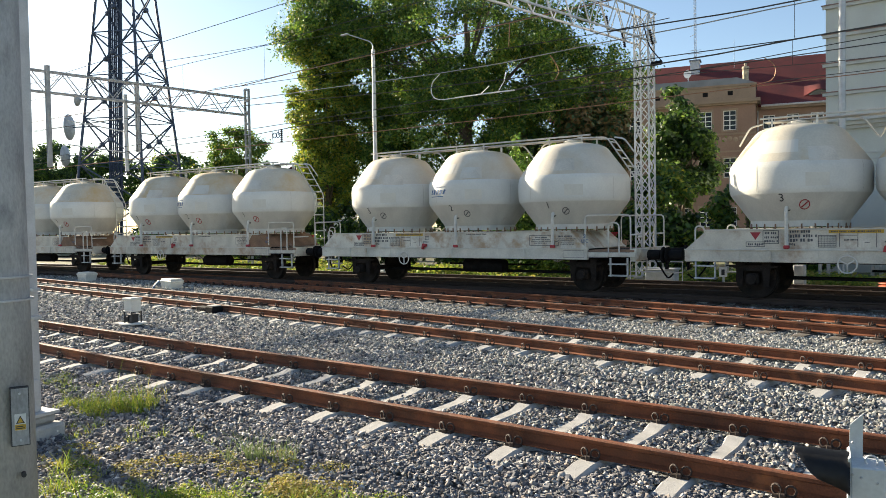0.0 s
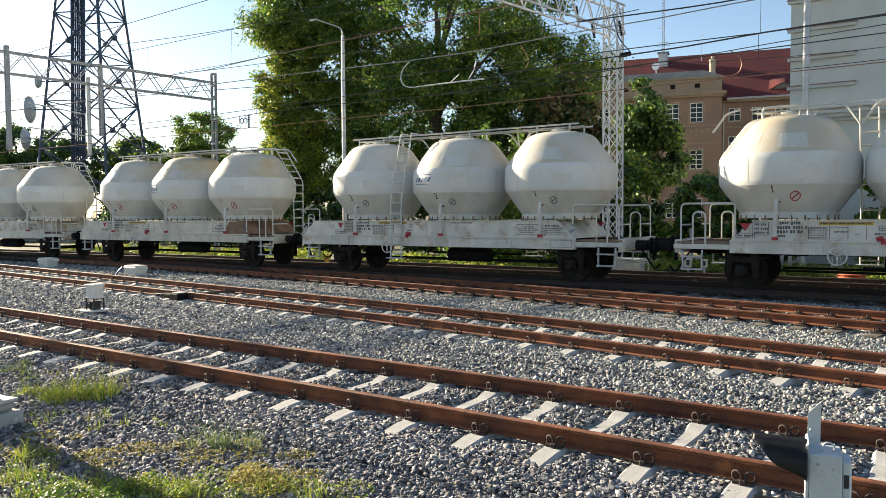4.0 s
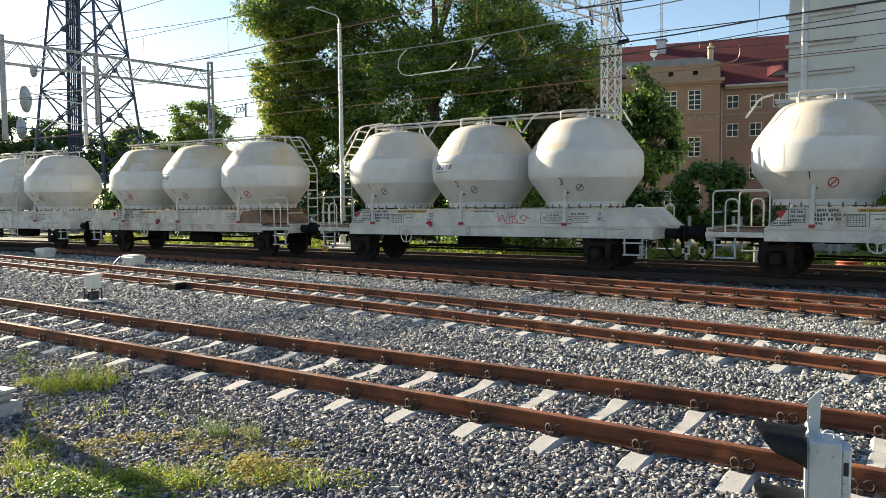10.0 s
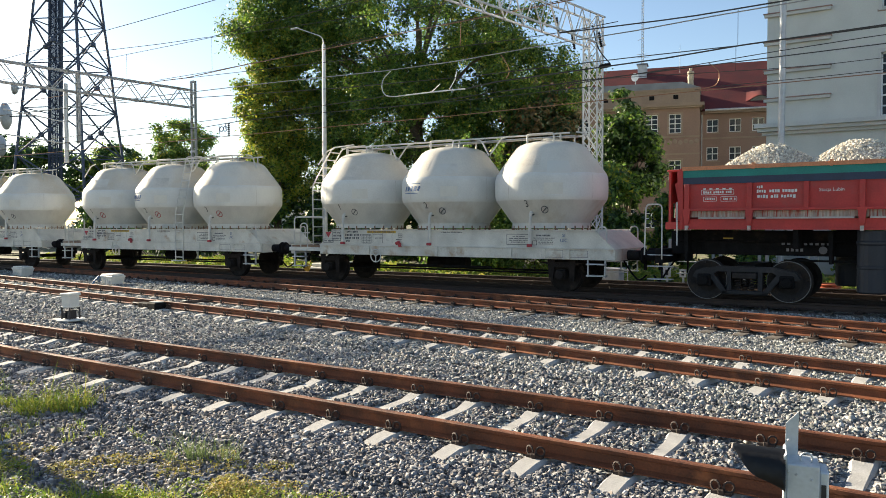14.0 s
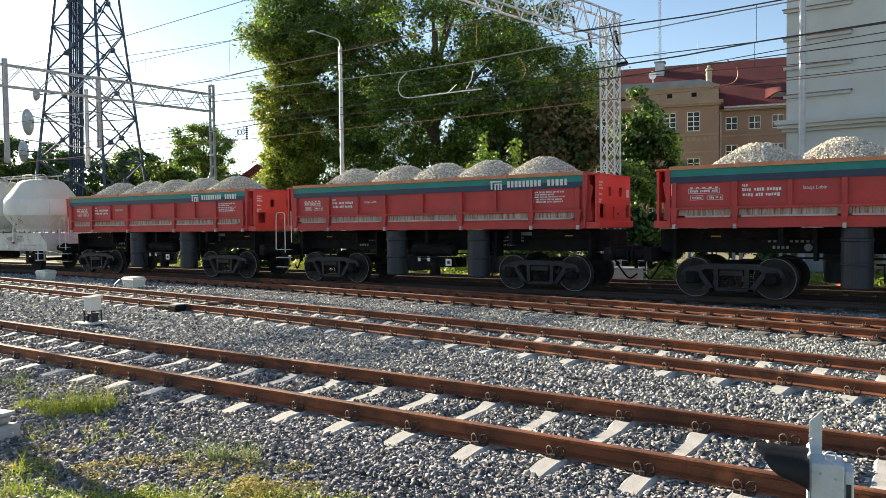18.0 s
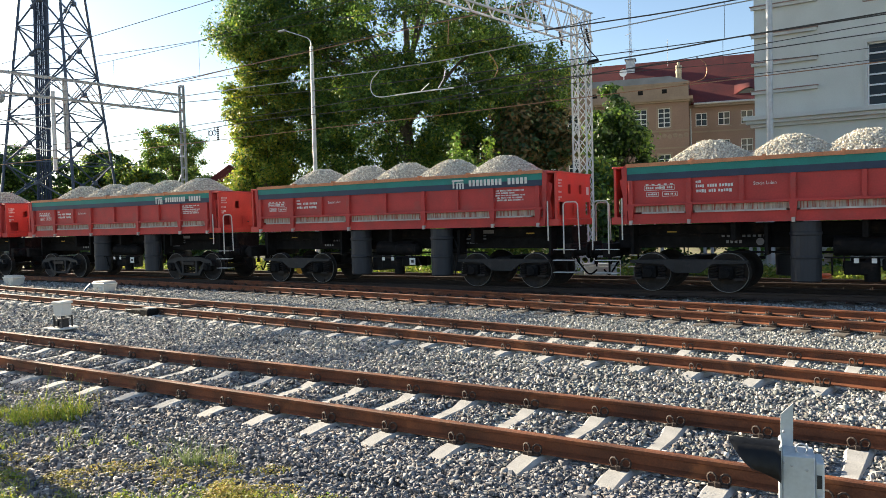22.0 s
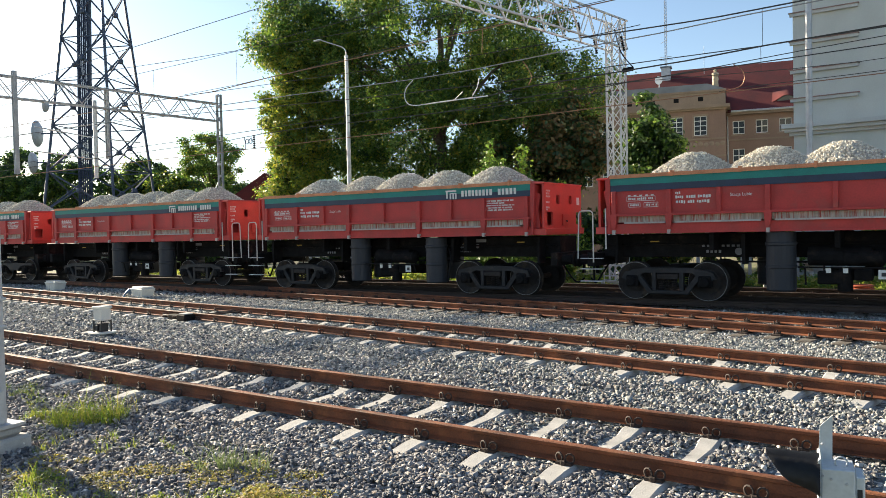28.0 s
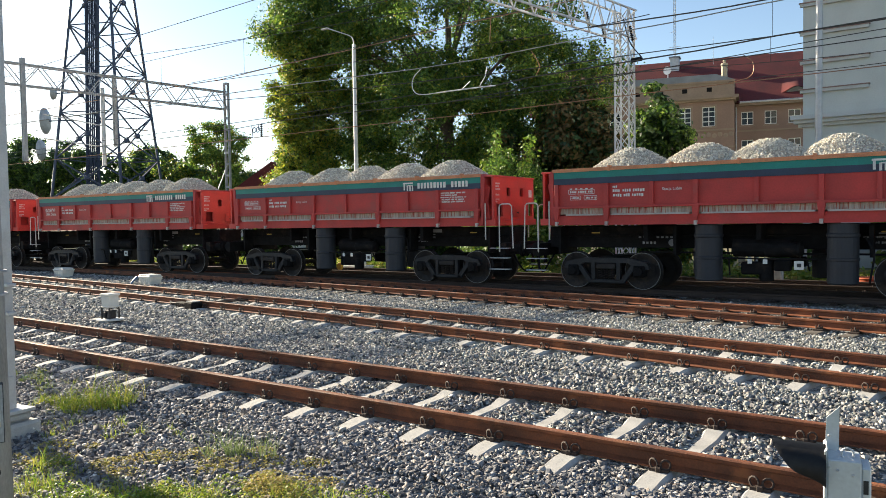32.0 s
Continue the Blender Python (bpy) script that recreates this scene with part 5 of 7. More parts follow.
    parts("cross_beam", DARK, w, (-2.76, -2.64, -1.1, 1.1, 1.4, 1.85), (2.84, 2.96, -1.1, 1.1, 1.4, 1.85), (-0.02, 0.10, -1.1, 1.1, 1.45, 1.85), bevel=0.012)
    part("air_tank", tubes(0.22, [(-0.6, -0.75, 1.25), (0.7, -0.75, 1.25)], seg=14), DARK, w)
    part("brake_cylinder", lathe(bmesh.new(), [(0, -0.42), (0.15, -0.42), (0.17, -0.38), (0.17, 0.30), (0.19, 0.32), (0.19, 0.36), (0.08, 0.42), (0, 0.42)], 18, Matrix.Translation((0.55, -0.86, 1.22)) @ Matrix.Rotation(radians(90), 4, "Y")), DARK, w)
    part("brake_cylinder", lathe(bmesh.new(), [(0, -0.25), (0.16, -0.25), (0.16, 0.2), (0.06, 0.3), (0, 0.3)], 18, Matrix.Translation((0.15, -0.8, 0.72))), DARK, w)
    bars_of("air_pipe", DARK, w, 0.024, [(-5.6, -0.62, 1.55), (5.6, -0.62, 1.55)], [(-3.0, -0.75, 1.12), (3.2, -0.75, 1.12)], rounded([(2.25, -1.0, 1.5), (2.45, -1.15, 1.2), (2.35, -1.2, 0.5)], 0.15))
    for x in (-5.2, -2.0, 2.35, 5.2):
        part("frame_rib", prism(bmesh.new(), [(x - 0.05, 1.78), (x + 0.05, 1.78), (x + 0.03, 1.06), (x - 0.03, 1.06)], -0.95, -0.56), DARK, w)
    for x, z in ((2.62, 1.62), (4.45, 1.64), (-4.3, 1.62)):
        part("yellow_mark", boxes((x - 0.12, x + 0.12, -0.568, -0.561, z - 0.015, z + 0.015)), MARK_YELLOW, w)
    for x, z in ((3.0, 1.70), (2.75, 1.55)):
        part("data_plate", boxes((x - 0.30, x + 0.30, -0.566, -0.560, z - 0.05, z + 0.05)), MARK_GREY, w)
    for x in (-0.12, 0.22):
        part("valve_plate", boxes((x - 0.05, x + 0.05, -1.262, -1.255, 0.90, 1.04)), MARK_WHITE, w)
    for x in (-3.8, 3.8):
        bogie(w, x, cast)
    for me in HEAPS:
        part("load", me, GRAVEL, w, "pale crushed stone heap")["kind"] = "stuff"
    return w


SILO_FIRST, SILO_PITCH, DUMP_FIRST, DUMP_PITCH = -26.08, 12.48, -13.585, 12.70
_end = silo_wagon("end", "off-white three-silo cement wagon with an end ladder")
_mid = silo_wagon("middle", "off-white three-silo cement wagon with a ladder between the silos", MARK_RED)
_red = silo_wagon("end", "off-white three-silo cement wagon with red round signs and tan stained silos", MARK_RED, True)
_first = silo_wagon("first", "off-white three-silo cement wagon with a ladder between two silos")
TRAIN = []
for _k, (_base, _flip) in enumerate(((_end, 0), (_mid, 0), (_end, 0), (_red, 1), (_mid, 0), (_first, 1), (_red, 1), (_end, 1), (_red, 1), (_red, 1), (_mid, 0))):
    _w = _base if _k in (0, 1, 3, 5) else copy_thing(_base, Matrix())
    TRAIN.append((_w, SILO_FIRST - _k * SILO_PITCH, _flip))
_dumps = {}
for _k, (_c, _r) in enumerate(((True, -1), (True, -1), (True, 1), (False, 1), (False, -1), (True, 1), (True, -1), (True, -1), (True, 1), (True, -1), (True, 1))):
    if (_c, _r) in _dumps:
        _w = copy_thing(_dumps[_c, _r], Matrix())
    else:
        _w = _dumps[_c, _r] = dump_wagon(_c, _r, "red side-tipping wagon loaded with pale crushed stone" if _c else "red side-tipping wagon with sprung bogies and pale crushed stone")
    TRAIN.append((_w, DUMP_FIRST + _k * DUMP_PITCH, 0))

# a pink scrawl sprayed on the deck of one wagon
_x0, _z0 = 1.15, 1.56
_strokes = [[(0, 0.16), (0.06, -0.14), (0.16, 0.12), (0.24, -0.14), (0.34, 0.17)], [(0.40, 0.12), (0.38, -0.12)], [(0.46, 0.16), (0.48, -0.13)], [(0.36, 0.02), (0.60, 0.06)], [(0.62, 0.14), (0.52, 0.0), (0.66, -0.10), (0.58, -0.15)], [(0.20, -0.17), (0.55, -0.13), (0.85, -0.16)], [(0.70, 0.0), (0.82, 0.10), (0.95, 0.0), (0.84, -0.09), (0.72, 0.0)], [(0.9, 0.05), (1.02, -0.02)]]
_scrawl = tubes(0.011, *[rounded([(_x0 + a, -1.312, _z0 + b) for a, b in st], 0.05) for st in _strokes], seg=5)
PIPE_ORANGE = material("orange_plastic_pipe", (0.46, 0.11, 0.045), 0.55, spread=0.15, size=6, bump=0.03)
MARK_PINK = material("pink_spray", (0.62, 0.16, 0.18), 0.6, spread=0.1, size=9, bump=0.0)
part("scrawl", _scrawl, MARK_PINK, TRAIN[2][0], "pink sprayed scrawl")


# ---- overhead line, masts and tower ----
def lattice_mast(bm, base, top, half, bay, chord, brace, taper=1.0):
    """Four chords with crossed braces from base to top."""
    base, top = Vector(base), Vector(top)
    h = (top - base).length
    n = max(2, round(h / bay))
    def corner(i, k):
        t = i / n
        w = half * (1 + (taper - 1) * t)
        sx, sy = ((-1, -1), (1, -1), (1, 1), (-1, 1))[k % 4]
        return base.lerp(top, t) + Vector((sx * w, sy * w, 0))
    for k in range(4):
        tube(bm, [corner(0, k), corner(n, k)], chord, 4)
        for i in range(n):
            tube(bm, [corner(i, k), corner(i + 1, k + 1)], brace, 4)
            tube(bm, [corner(i + 1, k), corner(i, k + 1)], brace, 4)
    return bm


def lattice_beam(bm, a, b, half, deep, bay, chord, brace):
    """A box girder between a and b (its middle), with slanted braces."""
    a, b = Vector(a), Vector(b)
    d = (b - a).normalized()
    side = Vector((-d.y, d.x, 0)).normalized() * half
    up = Vector((0, 0, deep / 2))
    n = max(2, round((b - a).length / bay))
    P = lambda i, s, u: a.lerp(b, i / n) + side * s + up * u
    for s in (-1, 1):
        for u in (-1, 1):
            tube(bm, [P(0, s, u), P(n, s, u)], chord, 4)
        for i in range(n):
            tube(bm, [P(i, s, -1), P(i + 0.5, s, 1)], brace, 4)
            tube(bm, [P(i + 0.5, s, 1), P(i + 1, s, -1)], brace, 4)
    for u in (-1, 1):
        for i in range(n):
            tube(bm, [P(i, -1, u), P(i + 1, 1, u)], brace, 4)
    return bm


def insulator(bm, p, q, r=0.05):
    p, q = Vector(p), Vector(q)
    n = 7
    for i in range(n):
        c = p.lerp(q, (i + 0.5) / n)
        d = (q - p).normalized() * 0.02
        tube(bm, [c - d, c + d], r, 8)
    tube(bm, [p, q], 0.015, 5)


portal_right = thing("catenary_portal", "silver lattice portal carrying the overhead line", "catenary mast", "catenary portals")
_pm = Vector((-11.06, 25.9, -0.1))
_pd = Vector((-0.11, -0.9939, 0))
part("mast", lattice_mast(bmesh.new(), _pm, _pm + Vector((0, 0, 9.36)), 0.255, 0.62, 0.035, 0.018), SILVER, portal_right)
part("beam", lattice_beam(bmesh.new(), _pm + Vector((0, 0, 8.87)) - _pd * 0.3, _pm + Vector((0, 0, 8.87)) + _pd * 31, 0.30, 0.98, 1.05, 0.038, 0.02), SILVER, portal_right)
part("foundation", boxes((_pm.x - 0.5, _pm.x + 0.5, _pm.y - 0.5, _pm.y + 0.5, -0.3, 0.15), bevel=0.03), CONCRETE, portal_right)
_bm = bmesh.new()
insulator(_bm, _pm + Vector((0.35, -0.2, 7.55)), _pm + Vector((0.75, -0.3, 7.55)), 0.08)
tube(_bm, rounded([_pm + Vector((0.1, -0.3, 9.0)), _pm + Vector((0.35, -0.4, 8.1)), _pm + Vector((0.75, -0.3, 7.6))], 0.3), 0.02, 5)
part("insulator", _bm, DARK, portal_right)
_m2 = _pm + _pd * 31
part("mast", lattice_mast(bmesh.new(), (_m2.x, _m2.y, -0.1), (_m2.x, _m2.y, 9.36), 0.255, 0.62, 0.035, 0.018), SILVER, portal_right)

def batten_mast(base, h, wide, deep):
    """Two upright channels joined by flat battens."""
    bm = bmesh.new()
    for sx in (-1, 1):
        x = base.x + sx * (wide - 0.03)
        box(bm, x - 0.03, x + 0.03, base.y - deep, base.y + deep, base.z, base.z + h, 0.006)
    z = base.z + 0.4
    while z < base.z + h:
        for y in (base.y - deep, base.y + deep):
            box(bm, base.x - wide + 0.06, base.x + wide - 0.06, y - 0.008, y + 0.008, z - 0.05, z + 0.05)
        z += 0.62
    return bm


portal_left = thing("catenary_portal", "grey lattice portal across the far tracks", "catenary mast", "catenary portals")
_lm = Vector((-34.42, 27.1, -0.1))
_ld = Vector((-0.05, -1.0, 0)).normalized()
part("mast", batten_mast(_lm, 9.72, 0.19, 0.07), BACKLIT_STEEL, portal_left)
part("hanger", batten_mast(_lm + _ld * 10.5 + Vector((0, 0, 5.0)), 4.5, 0.09, 0.09), BACKLIT_STEEL, portal_left)
for _s in (21.0,):
    _p = _lm + _ld * _s
    part("mast", batten_mast(_p, 9.5, 0.19, 0.07), BACKLIT_STEEL, portal_left)
part("beam", lattice_beam(bmesh.new(), _lm + Vector((-0.1, 0, 8.78)), _lm + Vector((-0.1, 0, 8.78)) + _ld * 21.0, 0.18, 0.92, 1.5, 0.042, 0.022), BACKLIT_STEEL, portal_left)
part("hanger", batten_mast(_lm + _ld * 6.1 + Vector((-0.4, 0, 5.95)), 3.45, 0.12, 0.06), BACKLIT_STEEL, portal_left)
part("hanger", tubes(0.10, [_lm + _ld * 6.7 + Vector((-0.4, 0, 5.0)), _lm + _ld * 6.7 + Vector((-0.4, 0, 8.7))], seg=8), GALV, portal_left)
part("hanger_arm", tubes(0.03, [_lm + _ld * 6.1 + Vector((-0.4, 0, 6.9)), _lm + _ld * 4.4 + Vector((-0.4, 0, 6.85))], [_lm + _ld * 6.7 + Vector((-0.4, 0, 6.9)), _lm + _ld * 9.5 + Vector((-0.4, 0, 7.2))], [_lm + _ld * 6.7 + Vector((-0.4, 0, 5.9)), _lm + _ld * 9.5 + Vector((-0.4, 0, 6.1))]), GALV, portal_left)
part("stay", tubes(0.03, [_lm + Vector((0, 0, 5.4)), _lm + Vector((-4.2, 0.5, 0.0))]), GALV, portal_left)


def lattice_tower():
    """A tapering four-legged radio tower with a dark cable ladder and dishes."""
    t = thing("radio_tower", "tall dark steel lattice tower with dishes and cables", "tower")
    c = Vector((-68.72, 40.32, 0))
    levels = [(0, 4.5), (4.5, 4.08), (8.2, 3.72), (12.4, 3.30), (16.4, 2.92), (20.4, 2.52), (25, 2.08), (31, 1.55), (37, 1.1), (42, 0.75)]
    yaw = radians(26)
    def corner(i, k):
        z, w = levels[i]
        w *= 0.86
        a = yaw + math.pi / 4 + k * math.pi / 2
        return c + Vector((math.cos(a) * w * 1.414, math.sin(a) * w * 1.414, z))
    for k in range(4):
        part("leg", tubes(0.13, [corner(i, k) for i in range(len(levels))], seg=6), TOWER_STEEL, t)
    for i in range(len(levels) - 1):
        for k in range(4):
            a, b, p, q = corner(i, k), corner(i, k + 1), corner(i + 1, k), corner(i + 1, k + 1)
            for m, n, r in ((a, q, 0.075), (b, p, 0.075), (p, q, 0.06)):
                part("brace", tubes(r, [m, n], seg=4), TOWER_STEEL, t)
            mid = (a + b + p + q) / 4
            part("node_plate", boxes((mid.x - 0.22, mid.x + 0.22, mid.y - 0.22, mid.y + 0.22, mid.z - 0.22, mid.z + 0.22), bevel=0.08), TOWER_STEEL, t)
    side = Vector((0.506, 0.862, 0))
    back = Vector((-0.862, 0.506, 0))
    lines = [[c + side * (d - 1.5) + back * e, c + side * (d * 0.75 - 0.75) + back * e + Vector((0, 0, 42))] for d, e in ((-0.55, 0), (-0.36, 0.1), (-0.18, 0), (0.0, 0.1), (0.18, 0), (0.36, 0.1), (0.55, 0), (-0.45, 0.7), (0.45, 0.7), (0.0, 0.7))]
    rungs = [[c + side * (-2.1 + 0.018 * z) + Vector((0, 0, z)), c + side * (-0.9 + 0.016 * z) + Vector((0, 0, z))] for z in np.arange(0.5, 40, 0.7)]
    bars_of("cable", NAVY, t, 0.075, *lines, seg=5)
    bars_of("rung", TOWER_STEEL, t, 0.03, *rungs, seg=4)
    for dz, dx, dy, r in ((12.0, -4.9, -3.0, 1.25), (9.25, -5.1, -3.4, 1.0), (14.6, -4.3, -2.5, 0.6)):
        bm = lathe(bmesh.new(), [(0, 0.0), (r * 0.5, 0.06), (r * 0.85, 0.2), (r, 0.34), (r, 0.42), (0.0, 0.44)], 24, Matrix.Translation(c + Vector((dx, dy, dz))) @ Matrix.Rotation(radians(-48), 4, "Z") @ Matrix.Rotation(radians(90), 4, "X"))
        part("dish", bm, GALV, t, "grey radio dish")
        part("dish_arm", tubes(0.06, [c + Vector((dx, dy, dz)), c + Vector((dx * 0.55, dy * 0.55, dz))]), TOWER_STEEL, t)
    return t


lattice_tower()

lamp = thing("street_lamp", "slender grey lamp post with a curved arm", "lamp post")
_lp = Vector((-23.98, 26.0, -0.1))
part("post", tube(bmesh.new(), [_lp, _lp + Vector((0, 0, 10.1))], 0.115, 10, r_end=0.075), GALV, lamp)
part("arm", tubes(0.024, rounded([_lp + Vector((0, 0, 10.0)), _lp + Vector((-0.05, 0, 10.45)), _lp + Vector((-1.45, -0.15, 11.0))], 0.3, 5)), GALV, lamp)
part("lamp_head", boxes((_lp.x - 1.85, _lp.x - 1.4, _lp.y - 0.24, _lp.y - 0.08, 10.87, 10.94), bevel=0.025), GALV, lamp)
tall_pole = thing("steel_pole", "tall smooth grey steel pole in front of the grey house", "pole")
part("shaft", tube(bmesh.new(), [(-5.33, 28.6, -0.1), (-5.27, 28.6, 19.0)], 0.115, 14, r_end=0.095), GALV, tall_pole)
part("base", boxes((-5.63, -5.03, 28.3, 28.9, -0.2, 0.1)), CONCRETE, tall_pole)

# ---- buildings ----
def window(parent, x, z, w, h, y, bars_v=1, bars_h=2, depth=0.12):
    """Frame, bars and panes in an opening, in the wall's own space (x along, -y out)."""
    win = part("window", boxes((x - w / 2 - 0.06, x - w / 2 + 0.05, y - 0.03, y + depth, z - h / 2, z + h / 2), (x + w / 2 - 0.05, x + w / 2 + 0.06, y - 0.03, y + depth, z - h / 2, z + h / 2), (x - w / 2, x + w / 2, y - 0.03, y + depth, z + h / 2 - 0.06, z + h / 2 + 0.05), (x - w / 2, x + w / 2, y - 0.03, y + depth, z - h / 2 - 0.05, z - h / 2 + 0.06)), WHITE_FRAME, parent)
    rows = [(x - w / 2 + w * (i + 1) / (bars_v + 1) - 0.035, x - w / 2 + w * (i + 1) / (bars_v + 1) + 0.035, y, y + 0.06, z - h / 2, z + h / 2) for i in range(bars_v)]
    rows += [(x - w / 2, x + w / 2, y, y + 0.06, z - h / 2 + h * (i + 1) / (bars_h + 1) - 0.03, z - h / 2 + h * (i + 1) / (bars_h + 1) + 0.03) for i in range(bars_h)]
    parts("glazing_bar", WHITE_FRAME, win, *rows)
    part("pane", boxes((x - w / 2, x + w / 2, y + 0.08, y + 0.10, z - h / 2, z + h / 2)), GLASS, win)
    part("sill", boxes((x - w / 2 - 0.15, x + w / 2 + 0.15, y - 0.14, y + 0.05, z - h / 2 - 0.14, z - h / 2 - 0.05)), OCHRE_TRIM, win)
    return win


def grey_house():
    h = thing("grey_house", "tall grey plastered house with string courses", "building", at=pose(-6.90, 34.0, 0))
    X1 = 26.0
    wins = [(4.85 + 3.6 * k, z, 1.5, 2.42) for k in range(6) for z in (7.24, 11.35, 15.4)]
    part("wall", wall_with_openings(0, X1, -0.2, 20, 0, 0.5, wins), PLASTER, h)
    parts("side_wall", PLASTER, h, (0, 0.5, 0.5, 15.5, -0.2, 20), (X1 - 0.5, X1, 0.5, 15.5, -0.2, 20), (0, X1, 15.5, 16, -0.2, 20))
    part("roof", prism(bmesh.new(), [(-0.6, 20.0), (X1 + 0.6, 20.0), (X1 - 4, 25), (4, 25)], -0.6, 16.6), TILE, h)
    part("cornice", boxes((-0.40, X1, -0.40, 0, 5.83, 6.0)), PLASTER_TRIM, h)
    part("cornice_moulding", boxes((-0.30, X1, -0.28, 0, 5.68, 5.83)), PLASTER_TRIM, h)
    part("cornice_moulding", boxes((-0.15, X1, -0.13, 0, 5.54, 5.68)), PLASTER_TRIM, h)
    for k in range(9):
        z = 6.90 + 1.145 * k
        part("string_course", boxes((-0.10, 2.36, -0.12, 0, z, z + 0.12)), PLASTER_TRIM, h)
        part("course_ledge", boxes((-0.14, 2.40, -0.15, 0, z + 0.12, z + 0.16)), RUSTY_LEDGE, h)
    for k in range(6):
        part("groove", boxes((0.05, 2.36, -0.03, 0, 3.30 + k * 0.25, 3.36 + k * 0.25)), PLASTER_TRIM, h)
    for x, z, w, hh in wins:
        window(h, x, z, w, hh, 0.12, 1, 5)
        part("surround", wall_with_openings(x - w / 2 - 0.12, x + w / 2 + 0.12, z - hh / 2 - 0.1, z + hh / 2 + 0.14, -0.05, 0, [(x, z, w, hh)]), PLASTER_TRIM, h)
    return h


def brown_house():
    """A long brown plastered office house with a projecting bay and a steep red roof."""
    h = thing("brown_house", "brown plastered office house with a steep red tiled roof", "building", at=pose(-18.8, 66.65, 0, 0, 0, 15))
    # bay in front
    bay = [(x, z, 0.98, 1.60) for x in (-11.3, -9.43, -7.56, -5.69, -3.82, -1.95) for z in (10.12, 6.3, 2.3)]
    part("bay_wall", wall_with_openings(-13.0, 0.0, -0.2, 11.35, -2.2, -1.8, bay), OCHRE, h)
    part("bay_side", boxes((-13.0, -12.6, -1.8, 0, -0.2, 11.35)), OCHRE, h)
    part("bay_side", boxes((-0.4, 0.0, -1.8, 0.0, -0.2, 11.35)), OCHRE, h)
    parts("bay_cornice", OCHRE_TRIM, h, (-13.3, 0.35, -2.6, 0, 11.5, 11.75), (-13.15, 0.15, -2.45, 0, 11.35, 11.5), (-13.1, 0.08, -2.3, -1.9, 12.82, 12.98))
    part("attic", boxes((-13.0, 0.0, -2.2, 0, 11.75, 12.82)), OCHRE_TRIM, h)
    for x in (-11.4, -9.5, -7.6, -5.72, -3.82, -1.9):
        part("attic_vent", boxes((x - 0.20, x + 0.20, -2.23, -2.19, 12.12, 12.46)), DARK, h)
    part("bay_roof", prism(bmesh.new(), [(-13.2, 12.985), (0.05, 12.985), (-1.4, 13.5), (-12, 13.5)], -2.3, 3.0), SLATE, h)
    parts("frieze", OCHRE_TRIM, h, (-13.05, 0.05, -2.26, -2.2, 7.55, 7.67), (-13.05, 0.05, -2.27, -2.2, 8.95, 9.09))
    for k in range(30):
        part("relief", lathe(bmesh.new(), [(0, 0.03), (0.13, 0.02), (0.2, 0)], 8, Matrix.Translation((-12.7 + k * 0.43, -2.2, 8.55 + 0.09 * (k % 2))) @ Matrix.Rotation(radians(90), 4, "X")), OCHRE_TRIM, h)
    for x, z, w, hh in bay:
        window(h, x, z, w, hh, -2.1, 1, 3)
        part("surround", wall_with_openings(x - w / 2 - 0.14, x + w / 2 + 0.14, z - hh / 2 - 0.12, z + hh / 2 + 0.14, -2.26, -2.2, [(x, z, w, hh)]), OCHRE_TRIM, h)
    # wing
    wing = [(x, z, 0.92, 1.10) for x in (0.98, 2.77, 4.55, 6.35, 8.15, 9.95) for z in (10.05, 7.72, 4.2)]
    part("wing_wall", wall_with_openings(0.0, 40, -0.2, 11.3, 0, 0.4, wing), OCHRE, h)
    for x, z, w, hh in wing:
        window(h, x, z, w, hh, 0.1, 1, 1)
    parts("wing_trim", OCHRE_TRIM, h, (0.36, 40, -0.45, 0, 11.05, 11.3), (0.06, 40, -0.06, 0, 8.95, 9.08))
    parts("outer_wall", OCHRE, h, (-17, 0, 0, 0.4, -0.2, 11.3), (-17, -16.6, 0.4, 14, -0.2, 11.3), (39.6, 40, 0.4, 14, -0.2, 11.3), (-17, 40, 14, 14.4, -0.2, 11.3))
    bm = bmesh.new()
    v = [bm.verts.new(p) for p in ((-17.6, -0.5, 11.31), (40.6, -0.5, 11.31), (40.6, 7.2, 16.57), (-17.6, 7.2, 16.57), (-17.6, 15, 11.31), (40.6, 15, 11.31))]
    for f in ((0, 1, 2, 3), (3, 2, 5, 4), (0, 3, 4), (1, 5, 2)):
        bm.faces.new([v[i] for i in f])
    part("roof", bm, TILE, h, "dark red tiled roof")
    part("gutter", tubes(0.09, [(0.4, -0.56, 11.32), (40, -0.56, 11.32)], seg=6), GALV, h)
    part("down_pipe", tubes(0.06, [(0.12, -0.12, 0), (0.12, -0.12, 11.0)], seg=6), GALV, h)
    # eyebrow dormer
    bm = bmesh.new()
    n = 14
    lo = [bm.verts.new((3.55 + 2.4 * i / n, 1.0, 12.15)) for i in range(n + 1)]
    hi = [bm.verts.new((3.55 + 2.4 * i / n, 0.55, 12.02 + 0.52 * math.sin(math.pi * i / n) ** 1.5)) for i in range(n + 1)]
    bk = [bm.verts.new((3.55 + 2.4 * i / n, 2.4, 13.27 + 0.30 * math.sin(math.pi * i / n) ** 1.5 * 0.9)) for i in range(n + 1)]
    for i in range(n):
        bm.faces.new((hi[i], hi[i + 1], bk[i + 1], bk[i]))
    part("dormer_hood", bm, TILE, h, smooth=True)
    bm2 = bmesh.new()
    lo = [bm2.verts.new((3.92 + 1.66 * i / n, 0.62, 12.06)) for i in range(n + 1)]
    hi = [bm2.verts.new((3.92 + 1.66 * i / n, 0.62, 12.07 + 0.42 * math.sin(math.pi * i / n) ** 0.9)) for i in range(n + 1)]
